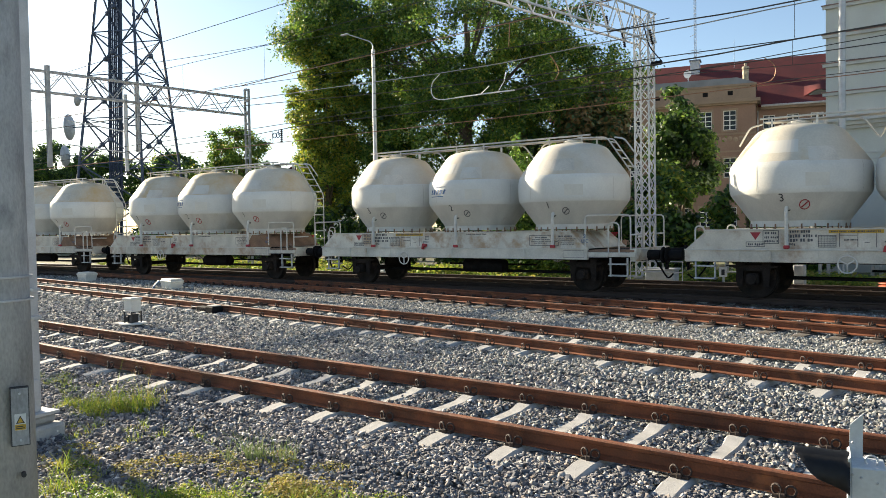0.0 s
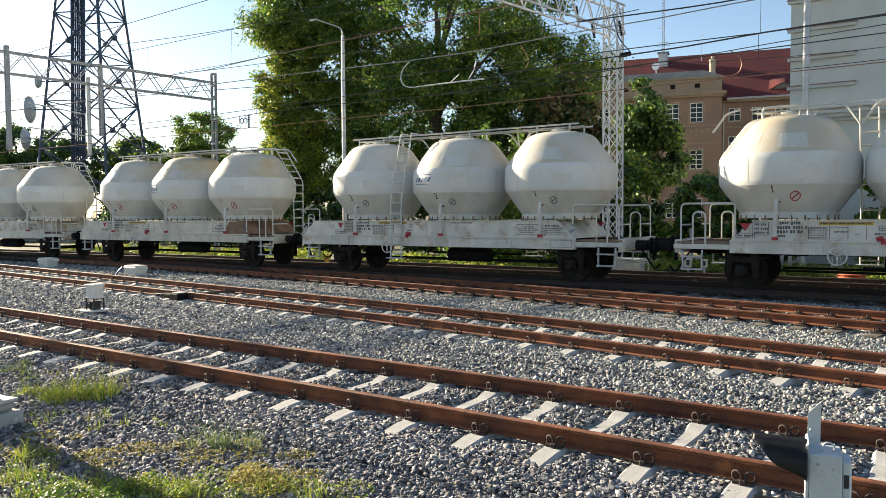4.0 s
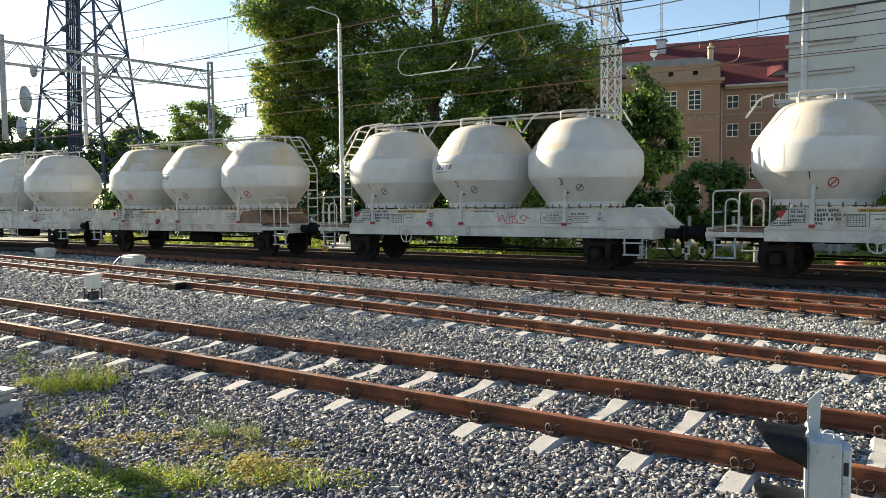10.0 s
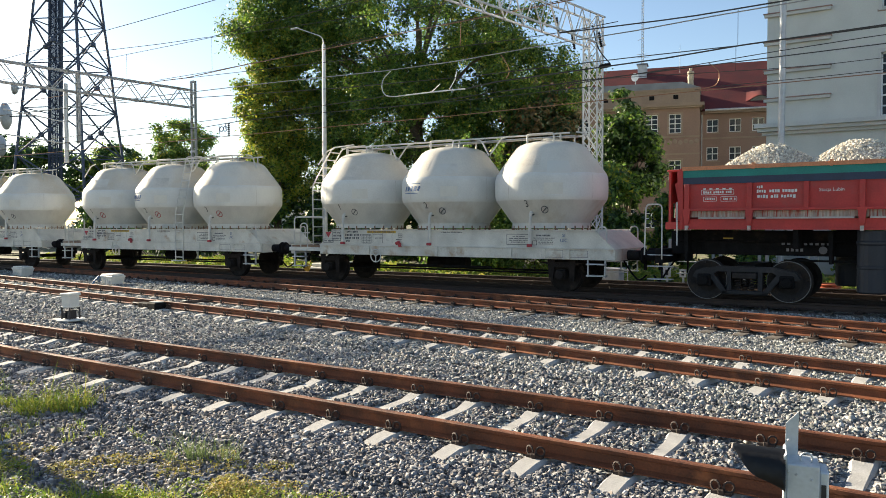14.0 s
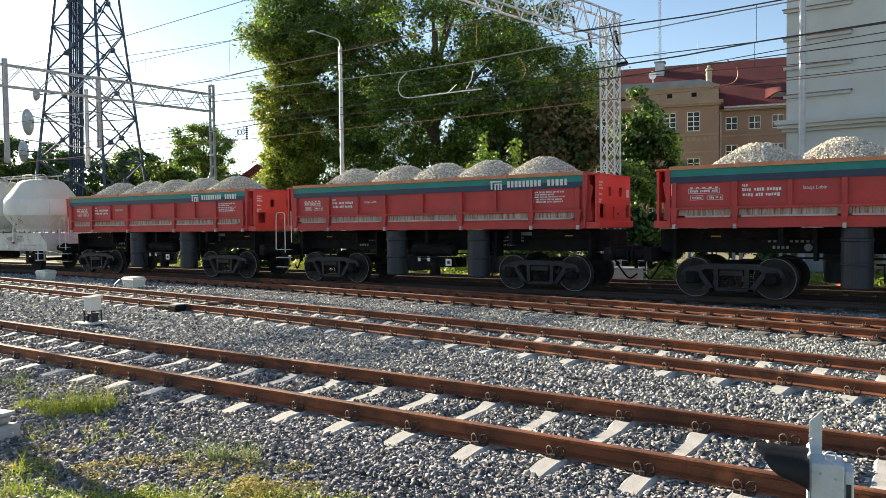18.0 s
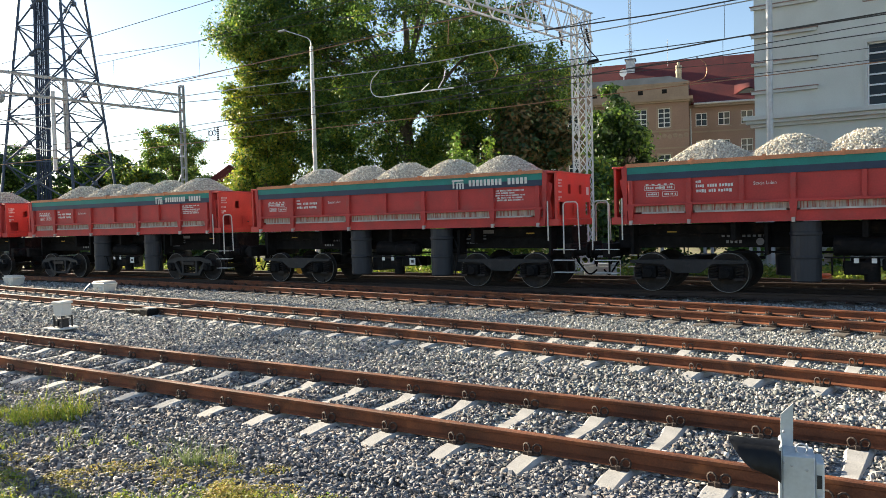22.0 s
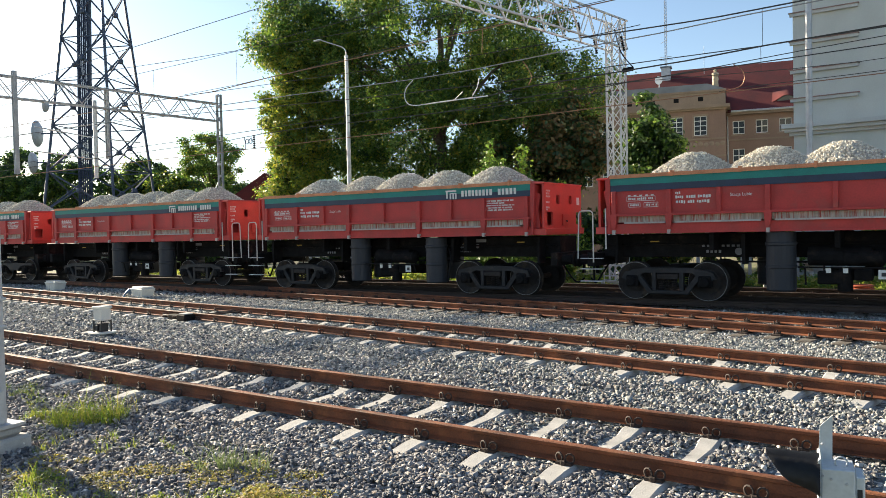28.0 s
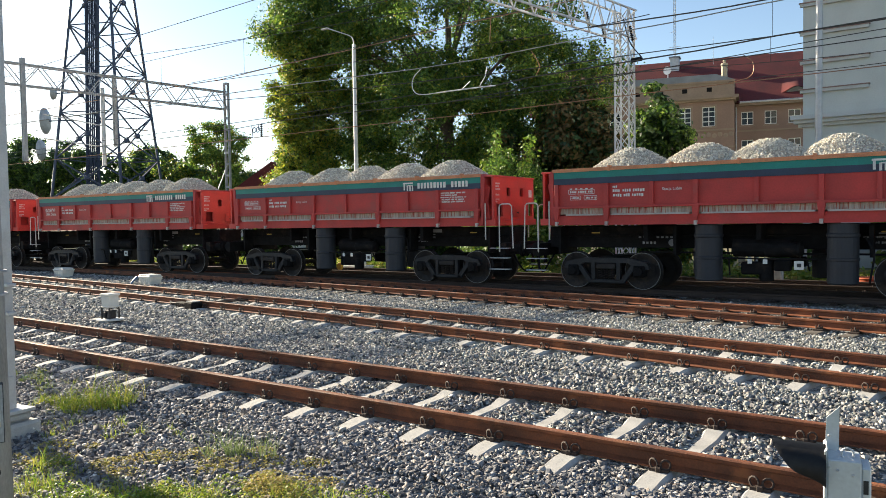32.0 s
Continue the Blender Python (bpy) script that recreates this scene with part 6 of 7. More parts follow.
    for i in range(n):
        bm2.faces.new((lo[i], lo[i + 1], hi[i + 1], hi[i]))
    part("dormer_window", bm2, GLASS, h)
    # roof turret with aerial, dish
    part("turret", boxes((-5.65, -4.85, 5.5, 6.5, 15.3, 16.62)), GALV, h)
    part("turret_cap", boxes((-5.75, -4.75, 5.4, 6.6, 16.62, 16.74)), SLATE, h)
    part("aerial", lattice_mast(bmesh.new(), (-5.25, 6.0, 16.74), (-5.25, 6.0, 23.5), 0.09, 0.3, 0.02, 0.012), GALV, h)
    bars_of("aerial_rod", GALV, h, 0.02, [(-5.85, 6, 17.4), (-4.65, 6, 17.4)], [(-5.75, 6, 17.7), (-4.75, 6, 17.7)], [(-5.7, 6, 19.0), (-5.2, 6, 19.2)], [(-1.9, 6, 15.8), (-1.9, 6, 18.3)])
    part("dish", lathe(bmesh.new(), [(0, 0), (0.2, 0.02), (0.33, 0.08), (0.35, 0.11), (0, 0.1)], 20, Matrix.Translation((-5.37, 0.2, 14.54)) @ Matrix.Rotation(radians(-20), 4, "Z") @ Matrix.Rotation(radians(95), 4, "X")), WHITE_FRAME, h)
    part("dish_post", tubes(0.05, [(-5.37, 0.3, 13.4), (-5.37, 0.3, 14.5)]), GALV, h)
    part("statue", lathe(bmesh.new(), [(0, 13.0), (0.36, 13.0), (0.34, 13.14), (0.26, 13.18), (0.22, 13.6), (0.26, 13.9), (0.22, 14.05), (0.29, 14.25), (0.25, 14.38), (0.08, 14.43), (0.125, 14.52), (0.12, 14.63), (0.0, 14.70)], 12, Matrix.Translation((-0.75, -1.85, 0))), STATUE, h)
    return h


grey_house()
brown_house()


def small_house():
    h = thing("small_house", "small house with a dark red roof behind the trees", "building", at=pose(-52, 47, 0, 0, 0, 30))
    part("wall", boxes((-4, 4, -3, 3, -0.2, 4.2)), PLASTER, h)
    part("roof", prism(bmesh.new(), [(-4.4, 4.2), (4.4, 4.2), (0, 7.2)], -3.4, 3.4), TILE, h)
    part("chimney", boxes((1.0, 1.7, -0.4, 0.4, 5.2, 7.6)), OCHRE, h)


small_house()


# ---- trees ----
def leaves(rs, centres, radii, count, size):
    """Leaf quads thinning out from the middles of clumps; returns vertices and faces."""
    which = rs.choice(len(centres), count, p=radii ** 2 / (radii ** 2).sum())
    d = rs.normal(size=(count, 3))
    d /= np.linalg.norm(d, axis=1)[:, None]
    far = rs.uniform(0, 1, count) ** 0.42 * rs.lognormal(0, 0.24, count)
    p = centres[which] + d * (far * radii[which])[:, None] * np.array([1.0, 1.0, 0.78])
    nrm = d * 0.8 + rs.normal(size=(count, 3)) * 0.5 + np.array([0, 0, 0.45])
    nrm /= np.linalg.norm(nrm, axis=1)[:, None]
    u = np.cross(nrm, rs.normal(size=(count, 3)))
    u /= np.linalg.norm(u, axis=1)[:, None]
    w = np.cross(nrm, u)
    s = size * rs.uniform(0.6, 1.4, count)[:, None]
    v = np.stack([p - u * s, p + w * s * 0.6 + nrm * s * 0.15, p + u * s, p - w * s * 0.6 + nrm * s * 0.15], 1)
    return v.reshape(-1, 3), np.arange(count * 4).reshape(-1, 4)


def tree(label, base, height, trunk, clumps, count, size, seed, mats, clump=0.8, limbs=18, core=0):
    """Tapered trunk and limbs; crown of leaf clumps placed in ellipsoids (dx, dy, z, rx, ry, rz, number)."""
    rs = np.random.RandomState(seed)
    t = thing("tree", label, "tree", "trees", at=pose(*base))
    cs, rr = [], []
    for dx, dy, z, rx, ry, rz, num in clumps:
        q = rs.normal(size=(num, 3))
        q /= np.linalg.norm(q, axis=1)[:, None]
        q *= rs.uniform(0.15, 1.0, num)[:, None] ** 0.45
        cs.append(np.array([dx, dy, z]) + q * [rx, ry, rz])
        rr.append(rs.uniform(0.5, 1.3, num) * clump)
    cs, rr = np.concatenate(cs), np.concatenate(rr)
    bm = bmesh.new()
    tube(bm, [(0, 0, -0.2), (0.1, 0, height * 0.2), (-0.1, 0.1, height * 0.5), (0.1, 0, height * 0.85)], trunk, 9, r_end=trunk * 0.25)
    part("trunk", bm, BARK, t)
    for i in rs.choice(len(cs), min(limbs, len(cs)), replace=False):
        c = Vector(cs[i])
        z0 = max(0.15 * height, min(c.z * 0.6, height * 0.7))
        m = Vector((c.x * 0.45, c.y * 0.45, (z0 + c.z) / 2 + 0.3))
        bm = tube(bmesh.new(), [(0, 0, z0), m, c], trunk * 0.28, 5, r_end=0.02)
        for k in rs.choice(len(cs), 3):
            e = Vector(cs[k])
            if (e - c).length < 3.5:
                tube(bm, [m.lerp(c, 0.6), (m + e) / 2 + Vector((0, 0, 0.2)), e], trunk * 0.10, 4, r_end=0.012)
        part("limb", bm, BARK, t)
    for k, (m, share) in enumerate(mats):
        v, f = leaves(np.random.RandomState(seed + 100 + k), cs, rr, int(count * share), size)
        part("crown", raw_mesh("crown", v, f), m, t)
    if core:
        # large dark leaves deep inside: inner shade put into colour, and blocking light
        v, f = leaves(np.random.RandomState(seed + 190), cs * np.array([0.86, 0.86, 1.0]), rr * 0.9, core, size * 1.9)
        part("inner_crown", raw_mesh("inner_crown", v, f), LEAF_DARK, t, "large dark inner leaves that put shade into the crown")
    return t


# ---- wires along the tracks: plan distance, then (x, z) knots ----
def line_wire(label, y, knots, r=0.014, mat=WIRE, droppers=()):
    pts = []
    for (xa, za), (xb, zb) in zip(knots, knots[1:]):
        pts += [Vector((xa + (xb - xa) * i / 6, y, za + (zb - za) * i / 6)) for i in range(6)]
    pts.append(Vector((knots[-1][0], y, knots[-1][1])))
    ob = tagged(part("overhead_wire", tubes(r, pts, seg=4), mat), label, "cable", "overhead wires")
    for x, z0, z1 in droppers:
        part("dropper", tubes(0.008, [(x, y, z0), (x, y, z1)], seg=3), mat, ob)
    return ob


line_wire("brown contact wire over the train's track", 20.0, [(-90, 5.5), (-45, 5.42), (-23.37, 5.34), (-18.3, 5.33), (-13.6, 5.30), (-8.9, 5.33), (8, 5.35), (60, 5.4)], 0.015, COPPER)
line_wire("sagging dark carrying wire with droppers", 20.0, [(-90, 5.9), (-45, 5.75), (-24.85, 5.78), (-22.88, 5.86), (-20.2, 5.88), (-17.27, 5.81), (-14.46, 5.77), (-11.59, 5.88), (-8.91, 5.92), (10, 6.1), (60, 6.2)], 0.015, WIRE, [(-20.5, 5.87, 5.35), (-12.5, 5.83, 5.3)])
line_wire("thin registration wire over the train's track", 20.0, [(-14.46, 5.77), (-12.57, 5.74), (-10.11, 5.73), (-8.6, 5.74)], 0.012, WIRE)
line_wire("dark feeder wire rising to the jumper", 20.0, [(-90, 6.05), (-33.99, 6.02), (-25.88, 6.01), (-19.36, 6.07), (-16.3, 6.12), (-15.7, 6.16)], 0.014, WIRE)
line_wire("dark carrying wire over the train's track", 20.0, [(-90, 8.6), (-45, 7.6), (-30.43, 7.23), (-24.15, 6.92), (-17.78, 6.61), (-12.57, 6.44), (-7.33, 6.39), (-4.78, 6.35), (-1.92, 6.37), (20, 6.6), (60, 6.9)], 0.015, WIRE, [(-18.6, 6.64, 5.85), (-12.3, 6.44, 5.86), (-22.9, 6.85, 5.86)])
line_wire("thick wire joined to the white arm", 20.0, [(-12.67, 6.08), (-11.59, 6.18), (-9.77, 6.21), (-6.58, 6.26), (-4.64, 6.35), (-1.9, 6.4), (20, 6.9), (60, 7.2)], 0.022, WIRE)
line_wire("pale stranded carrying wire over the far track", 23.0, [(-90, 8.9), (-35.47, 8.13), (-24.2, 7.89), (-18.2, 7.71), (-15.16, 7.69), (-11.44, 7.80), (-8.44, 7.84), (-6.13, 7.93), (10, 8.3), (60, 8.8)], 0.020, STRAND)
line_wire("copper anchor wire rising along the tracks", 23.0, [(-90, 9.4), (-31.8, 8.74), (-29.71, 8.68), (-25.92, 8.81), (-21.32, 8.89), (-16.64, 9.01), (-13.35, 9.06), (40, 9.9)], 0.020, COPPER)
line_wire("second anchor wire beside the copper one", 23.0, [(-31.8, 8.79), (-27.76, 8.78), (-24.19, 8.86), (-19.57, 9.02), (-13.35, 9.10), (30, 9.95)], 0.012, WIRE)
line_wire("sinking dark wire over the far track", 23.0, [(-31.8, 8.74), (-27.76, 8.60), (-22.25, 8.42), (-16.14, 8.20), (-12.27, 8.13), (-10.27, 8.14), (-9.0, 8.2)], 0.014, WIRE)
line_wire("high grey power wire over the tracks", 23.0, [(-90, 13.0), (-36.85, 10.76), (-31.75, 10.47), (-27.92, 10.30), (-25.89, 10.37), (-23.51, 10.42), (30, 11.5)], 0.014, WIRE, [(-27.9, 10.28, 8.72)])
line_wire("second high power wire over the tracks", 23.0, [(-90, 10.4), (-36.37, 10.30), (-27.92, 10.27), (-24.18, 10.10), (-19.29, 9.90), (-10, 9.6), (-8.5, 9.5)], 0.012, WIRE, [(-34.2, 10.28, 8.9)])
line_wire("black insulated cable from the portal", 23.0, [(-11.0, 8.12), (-9.56, 8.08), (-7.58, 8.03), (-6.6, 8.02), (10, 8.3), (60, 8.9)], 0.024, WIRE, [(-5.45, 8.03, 7.0)])
line_wire("dark wire before the grey house", 23.0, [(-10.8, 6.42), (-9.53, 6.49), (-6.73, 6.59), (-4.45, 6.71), (-2.2, 6.80), (20, 7.3), (60, 7.6)], 0.014, WIRE, [(-5.5, 7.0, 6.3)])
line_wire("thin wire low over the far track", 23.0, [(-6.65, 5.87), (-5.93, 5.91), (-3.32, 5.90), (-2.17, 5.91), (20, 6.1), (60, 6.2)], 0.012, WIRE)
line_wire("thin wire across the grey wall", 23.0, [(-10.5, 6.55), (-4.66, 6.25), (-3.06, 6.21), (-2.18, 6.22), (20, 6.4)], 0.011, WIRE)
line_wire("power wire towards the radio tower", 30.0, [(-130, 12.8), (-62.4, 14.3), (-30, 15.0)], 0.02, WIRE)

arm = thing("cantilever_arm", "white tubular arm holding the contact wire", "catenary arm")
part("tube", tubes(0.020, [(-14.91, 20.0, 6.10), (-13.6, 20.0, 6.10), (-12.67, 20.0, 6.08)], seg=6), SILVER, arm)
bars_of("clamp", SILVER, arm, 0.016, [(-13.25, 20, 6.14), (-13.05, 20, 6.40)], [(-13.9, 20, 6.12), (-13.6, 20, 6.32)], [(-13.05, 20, 6.40), (-12.98, 20, 6.66)], seg=5)
bars_of("jumper_loop", SILVER, arm, 0.017, rounded([(-15.55, 20.0, 6.93), (-15.86, 20.0, 6.72), (-15.93, 20.0, 6.42), (-15.80, 20.0, 6.18), (-15.5, 20.0, 6.10), (-14.91, 20.0, 6.10)], 0.15), seg=5)
bars_of("jumper_loop", COPPER, arm, 0.013, rounded([(-13.16, 23.0, 7.70), (-12.94, 23.0, 7.4), (-12.79, 23.0, 7.08), (-12.96, 23.0, 6.86)], 0.2), rounded([(-6.25, 23.0, 6.6), (-5.98, 23.0, 6.41), (-5.93, 23.0, 6.13), (-6.05, 23.0, 5.92), (-6.62, 23.0, 5.86)], 0.2), [(-14.75, 23.0, 9.02), (-14.79, 23.0, 8.23)], seg=5)
for _x, _z in ((-23.35, 5.86), (-12.2, 9.3), (-11.6, 8.6), (-10.6, 8.55)):
    _bm = bmesh.new()
    insulator(_bm, (_x, 20.0 if _z < 7 else 25.3, _z), (_x + (0.0 if _z < 7 else 0.1), 20.0 if _z < 7 else 25.3, _z - 0.52), 0.05)
    tagged(part("line_insulator", _bm, DARK), "dark ribbed insulator hung from the overhead line", "insulator", "insulators")
_bm = tubes(0.014, rounded([(-23.91, 20, 5.82), (-23.85, 20, 5.36), (-24.40, 20, 5.36)], 0.05), [(-23.52, 20, 5.85), (-23.52, 20, 5.62)])
for _dx in (0, 0.21):
    tube(_bm, [(-23.76 + _dx + 0.10 * math.cos(a), 20, 5.64 + 0.10 * math.sin(a)) for a in (k * math.pi / 5 for k in range(11))], 0.018, 5)
tagged(part("tension_pulley", _bm, TOWER_STEEL), "small tension pulley on the overhead line", "pulley")

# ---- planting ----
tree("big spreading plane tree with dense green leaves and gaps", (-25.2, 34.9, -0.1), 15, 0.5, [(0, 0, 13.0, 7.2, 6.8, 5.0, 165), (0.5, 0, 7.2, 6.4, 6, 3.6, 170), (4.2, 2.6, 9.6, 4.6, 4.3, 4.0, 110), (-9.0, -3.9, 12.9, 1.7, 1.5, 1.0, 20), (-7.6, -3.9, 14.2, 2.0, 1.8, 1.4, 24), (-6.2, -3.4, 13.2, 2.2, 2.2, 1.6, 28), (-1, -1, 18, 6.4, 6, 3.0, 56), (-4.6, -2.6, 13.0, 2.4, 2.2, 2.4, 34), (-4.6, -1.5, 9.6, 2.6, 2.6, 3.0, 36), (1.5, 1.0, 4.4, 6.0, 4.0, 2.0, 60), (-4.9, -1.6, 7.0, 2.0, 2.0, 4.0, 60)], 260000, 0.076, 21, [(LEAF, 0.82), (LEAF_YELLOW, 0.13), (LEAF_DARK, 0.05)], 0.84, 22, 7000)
tree("ivy-clad tree with leaves coloured yellow for the low sun", (-32.3, 31.0, -0.1), 10, 0.3, [(0.1, 0, 10.8, 1.8, 1.6, 1.6, 36), (-0.3, 0, 8.8, 2.3, 2.0, 1.8, 54), (-0.1, 0, 6.5, 2.5, 2.1, 2.0, 60), (0.0, 0, 4.2, 2.6, 2.1, 1.9, 44)], 80000, 0.075, 5, [(LEAF_YELLOW, 0.66), (LEAF, 0.34)], 0.56, 14, 4000)
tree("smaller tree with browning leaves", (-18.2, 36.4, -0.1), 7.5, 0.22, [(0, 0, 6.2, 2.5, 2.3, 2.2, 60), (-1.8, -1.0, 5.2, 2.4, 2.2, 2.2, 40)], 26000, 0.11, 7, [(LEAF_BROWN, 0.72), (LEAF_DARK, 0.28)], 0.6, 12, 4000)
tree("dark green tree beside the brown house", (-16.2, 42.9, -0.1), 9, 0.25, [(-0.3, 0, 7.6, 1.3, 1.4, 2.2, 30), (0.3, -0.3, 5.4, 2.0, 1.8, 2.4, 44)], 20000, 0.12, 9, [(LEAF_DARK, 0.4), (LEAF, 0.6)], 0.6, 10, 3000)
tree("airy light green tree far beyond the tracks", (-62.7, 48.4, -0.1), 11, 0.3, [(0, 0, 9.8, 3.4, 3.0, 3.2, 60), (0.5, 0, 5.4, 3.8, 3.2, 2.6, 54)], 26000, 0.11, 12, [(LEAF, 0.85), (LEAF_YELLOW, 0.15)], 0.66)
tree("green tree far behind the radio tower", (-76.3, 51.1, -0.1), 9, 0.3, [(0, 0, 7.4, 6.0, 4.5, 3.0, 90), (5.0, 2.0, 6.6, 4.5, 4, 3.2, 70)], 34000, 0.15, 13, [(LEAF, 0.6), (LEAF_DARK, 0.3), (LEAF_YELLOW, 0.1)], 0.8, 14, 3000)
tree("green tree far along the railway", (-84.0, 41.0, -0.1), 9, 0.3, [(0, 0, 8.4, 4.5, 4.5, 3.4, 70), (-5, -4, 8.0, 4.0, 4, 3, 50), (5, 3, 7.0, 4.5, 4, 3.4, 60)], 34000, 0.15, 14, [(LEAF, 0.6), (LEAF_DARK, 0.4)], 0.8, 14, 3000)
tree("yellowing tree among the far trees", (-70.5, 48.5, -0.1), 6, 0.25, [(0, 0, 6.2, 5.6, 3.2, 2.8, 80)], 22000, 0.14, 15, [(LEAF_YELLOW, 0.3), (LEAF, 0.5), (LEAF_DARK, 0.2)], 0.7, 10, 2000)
tree("low trees at the end of the railway", (-100.0, 44.0, -0.1), 8, 0.3, [(0, 0, 5.0, 9, 6, 3.8, 120)], 20000, 0.27, 16, [(LEAF, 0.6), (LEAF_DARK, 0.4)], 1.1, 14, 3000)
tree("dark low trees behind the portal", (-58.0, 52.0, -0.1), 6, 0.25, [(0, 0, 4.8, 7.0, 4.0, 2.8, 90)], 26000, 0.15, 18, [(LEAF, 0.5), (LEAF_DARK, 0.5)], 0.8, 10, 2500)


def bush(label, x, y, rx, h, count, seed, mats, size=0.11, lumps=26):
    rs = np.random.RandomState(seed)
    b = thing("bush", label, "bush", "bushes", at=pose(x, y, -0.12))
    q = rs.normal(size=(lumps, 3))
    q /= np.linalg.norm(q, axis=1)[:, None]
    q *= rs.uniform(0.3, 1, lumps)[:, None] ** 0.5
    cs = np.array([0, 0, h * 0.48]) + q * [rx, rx * 0.7, h * 0.5]
    rr = rs.uniform(0.3, 0.6, lumps) * min(1.2, rx * 0.55)
    bars_of("stem", BARK, b, 0.025, *[[(c[0] * 0.2, c[1] * 0.2, 0), (c[0] * 0.7, c[1] * 0.7, c[2] * 0.6), tuple(c)] for c in cs[::5]], seg=4)
    for k, (m, share) in enumerate(mats):
        v, f = leaves(np.random.RandomState(seed + 50 + k), cs, rr, int(count * share), size)
        part("foliage", raw_mesh("foliage", v, f), m, b)
    return b


for _i, (_x, _y, _rx, _h) in enumerate(((-35.5, 30.5, 2.4, 3.4), (-31.0, 31.2, 2.6, 3.8), (-27.0, 31.0, 2.4, 3.6), (-23.0, 30.5, 2.4, 4.0), (-19.6, 30.5, 2.3, 4.2), (-13.2, 31.5, 2.2, 4.4), (-40.5, 31.0, 2.8, 3.4), (-46.0, 32.5, 3.2, 3.6), (-52.0, 34.0, 3.4, 3.8), (-59.0, 37.0, 3.6, 4.0))):
    bush("dense dark green bush behind the far track", _x, _y, _rx, _h, 6500, 300 + _i * 7, [(LEAF_DARK, 0.6), (LEAF, 0.4)], 0.125)
bush("green shrub beside the brown house", -12.2, 32.0, 1.9, 5.0, 8000, 401, [(LEAF, 0.7), (LEAF_YELLOW, 0.3)], 0.11)
bush("green shrub beside the grey house", -9.2, 32.0, 1.7, 3.9, 7000, 402, [(LEAF, 0.8), (LEAF_DARK, 0.2)], 0.11)
bush("low green shrub at the foot of the grey house", -6.9, 31.5, 1.2, 2.6, 4500, 403, [(LEAF, 0.75), (LEAF_DARK, 0.25)], 0.10)
bush("young light green tree at the foot of the grey house", -3.0, 32.4, 1.5, 3.8, 6000, 404, [(LEAF_YELLOW, 0.45), (LEAF, 0.55)], 0.10)
bush("dark shrub under the grey wall", -0.5, 32.0, 1.6, 2.6, 5000, 405, [(LEAF_DARK, 0.5), (LEAF, 0.5)], 0.10)
for _i, (_x, _y, _h) in enumerate(((-17.4, 26.6, 4.4), (-16.7, 26.3, 5.6), (-16.2, 26.4, 4.8), (-15.3, 26.6, 5.3), (-14.9, 26.2, 4.1), (-17.9, 26.9, 3.6), (-13.9, 26.9, 3.8), (-17.1, 27.3, 4.9), (-16.0, 27.2, 4.3))):
    _rs = np.random.RandomState(500 + _i)
    _b = thing("young_tree", "slender bright green self-sown shoot", "tree", "young trees", at=pose(_x, _y, -0.1))
    part("stem", tube(bmesh.new(), [(0, 0, 0), (0.05, 0, _h * 0.5), (0, 0.05, _h)], 0.03, 5, r_end=0.006), BARK, _b)
    _n = 16
    _z = np.linspace(0.6, _h, _n)
    _c = np.column_stack([_rs.normal(0, 0.34, _n) * (1.15 - _z / _h), _rs.normal(0, 0.2, _n) * (1.15 - _z / _h), _z])
    _v, _f = leaves(_rs, _c, 0.22 + 0.75 * (1.05 - _z / _h), 3200, 0.07)
    part("foliage", raw_mesh("foliage", _v, _f), LEAF if _i % 3 else FRESH, _b)


def grass_patch(name, label, centres, radii, per, height, seed, mat, spread=0.35, z0=-0.09):
    """Bent blades of grass joined in one object."""
    rs = np.random.RandomState(seed)
    vs = []
    for (cx, cy), r in zip(centres, radii):
        n = int(per * r * r)
        a, d = rs.uniform(0, 2 * np.pi, n), r * np.sqrt(rs.uniform(0, 1, n))
        p = np.column_stack([cx + d * np.cos(a), cy + d * np.sin(a), np.full(n, z0)])
        h = height * rs.lognormal(0, 0.25, n) * (1.15 - 0.6 * d / r)
        lean = np.clip(rs.normal(0, spread, (n, 2)), -0.75, 0.75) * h[:, None]
        w = rs.uniform(0.0015, 0.0034, n) * (1 + height)
        t = rs.uniform(0, 2 * np.pi, n)
        u = np.column_stack([np.cos(t), np.sin(t), np.zeros(n)]) * w[:, None]
        mid = p + np.column_stack([lean * 0.35, h * 0.6])
        tip = p + np.column_stack([lean, h])
        vs.append(np.stack([p - u, p + u, mid + u * 0.8, mid - u * 0.8, tip + u * 0.12, tip - u * 0.12], 1))
    v = np.concatenate(vs).reshape(-1, 3)
    f = np.array([(0, 1, 2, 3), (3, 2, 4, 5)])[None] + (np.arange(len(v) // 6) * 6)[:, None, None]
    return tagged(part(name, raw_mesh(name, v, f.reshape(-1, 4)), mat), label, "grass", kind="stuff")


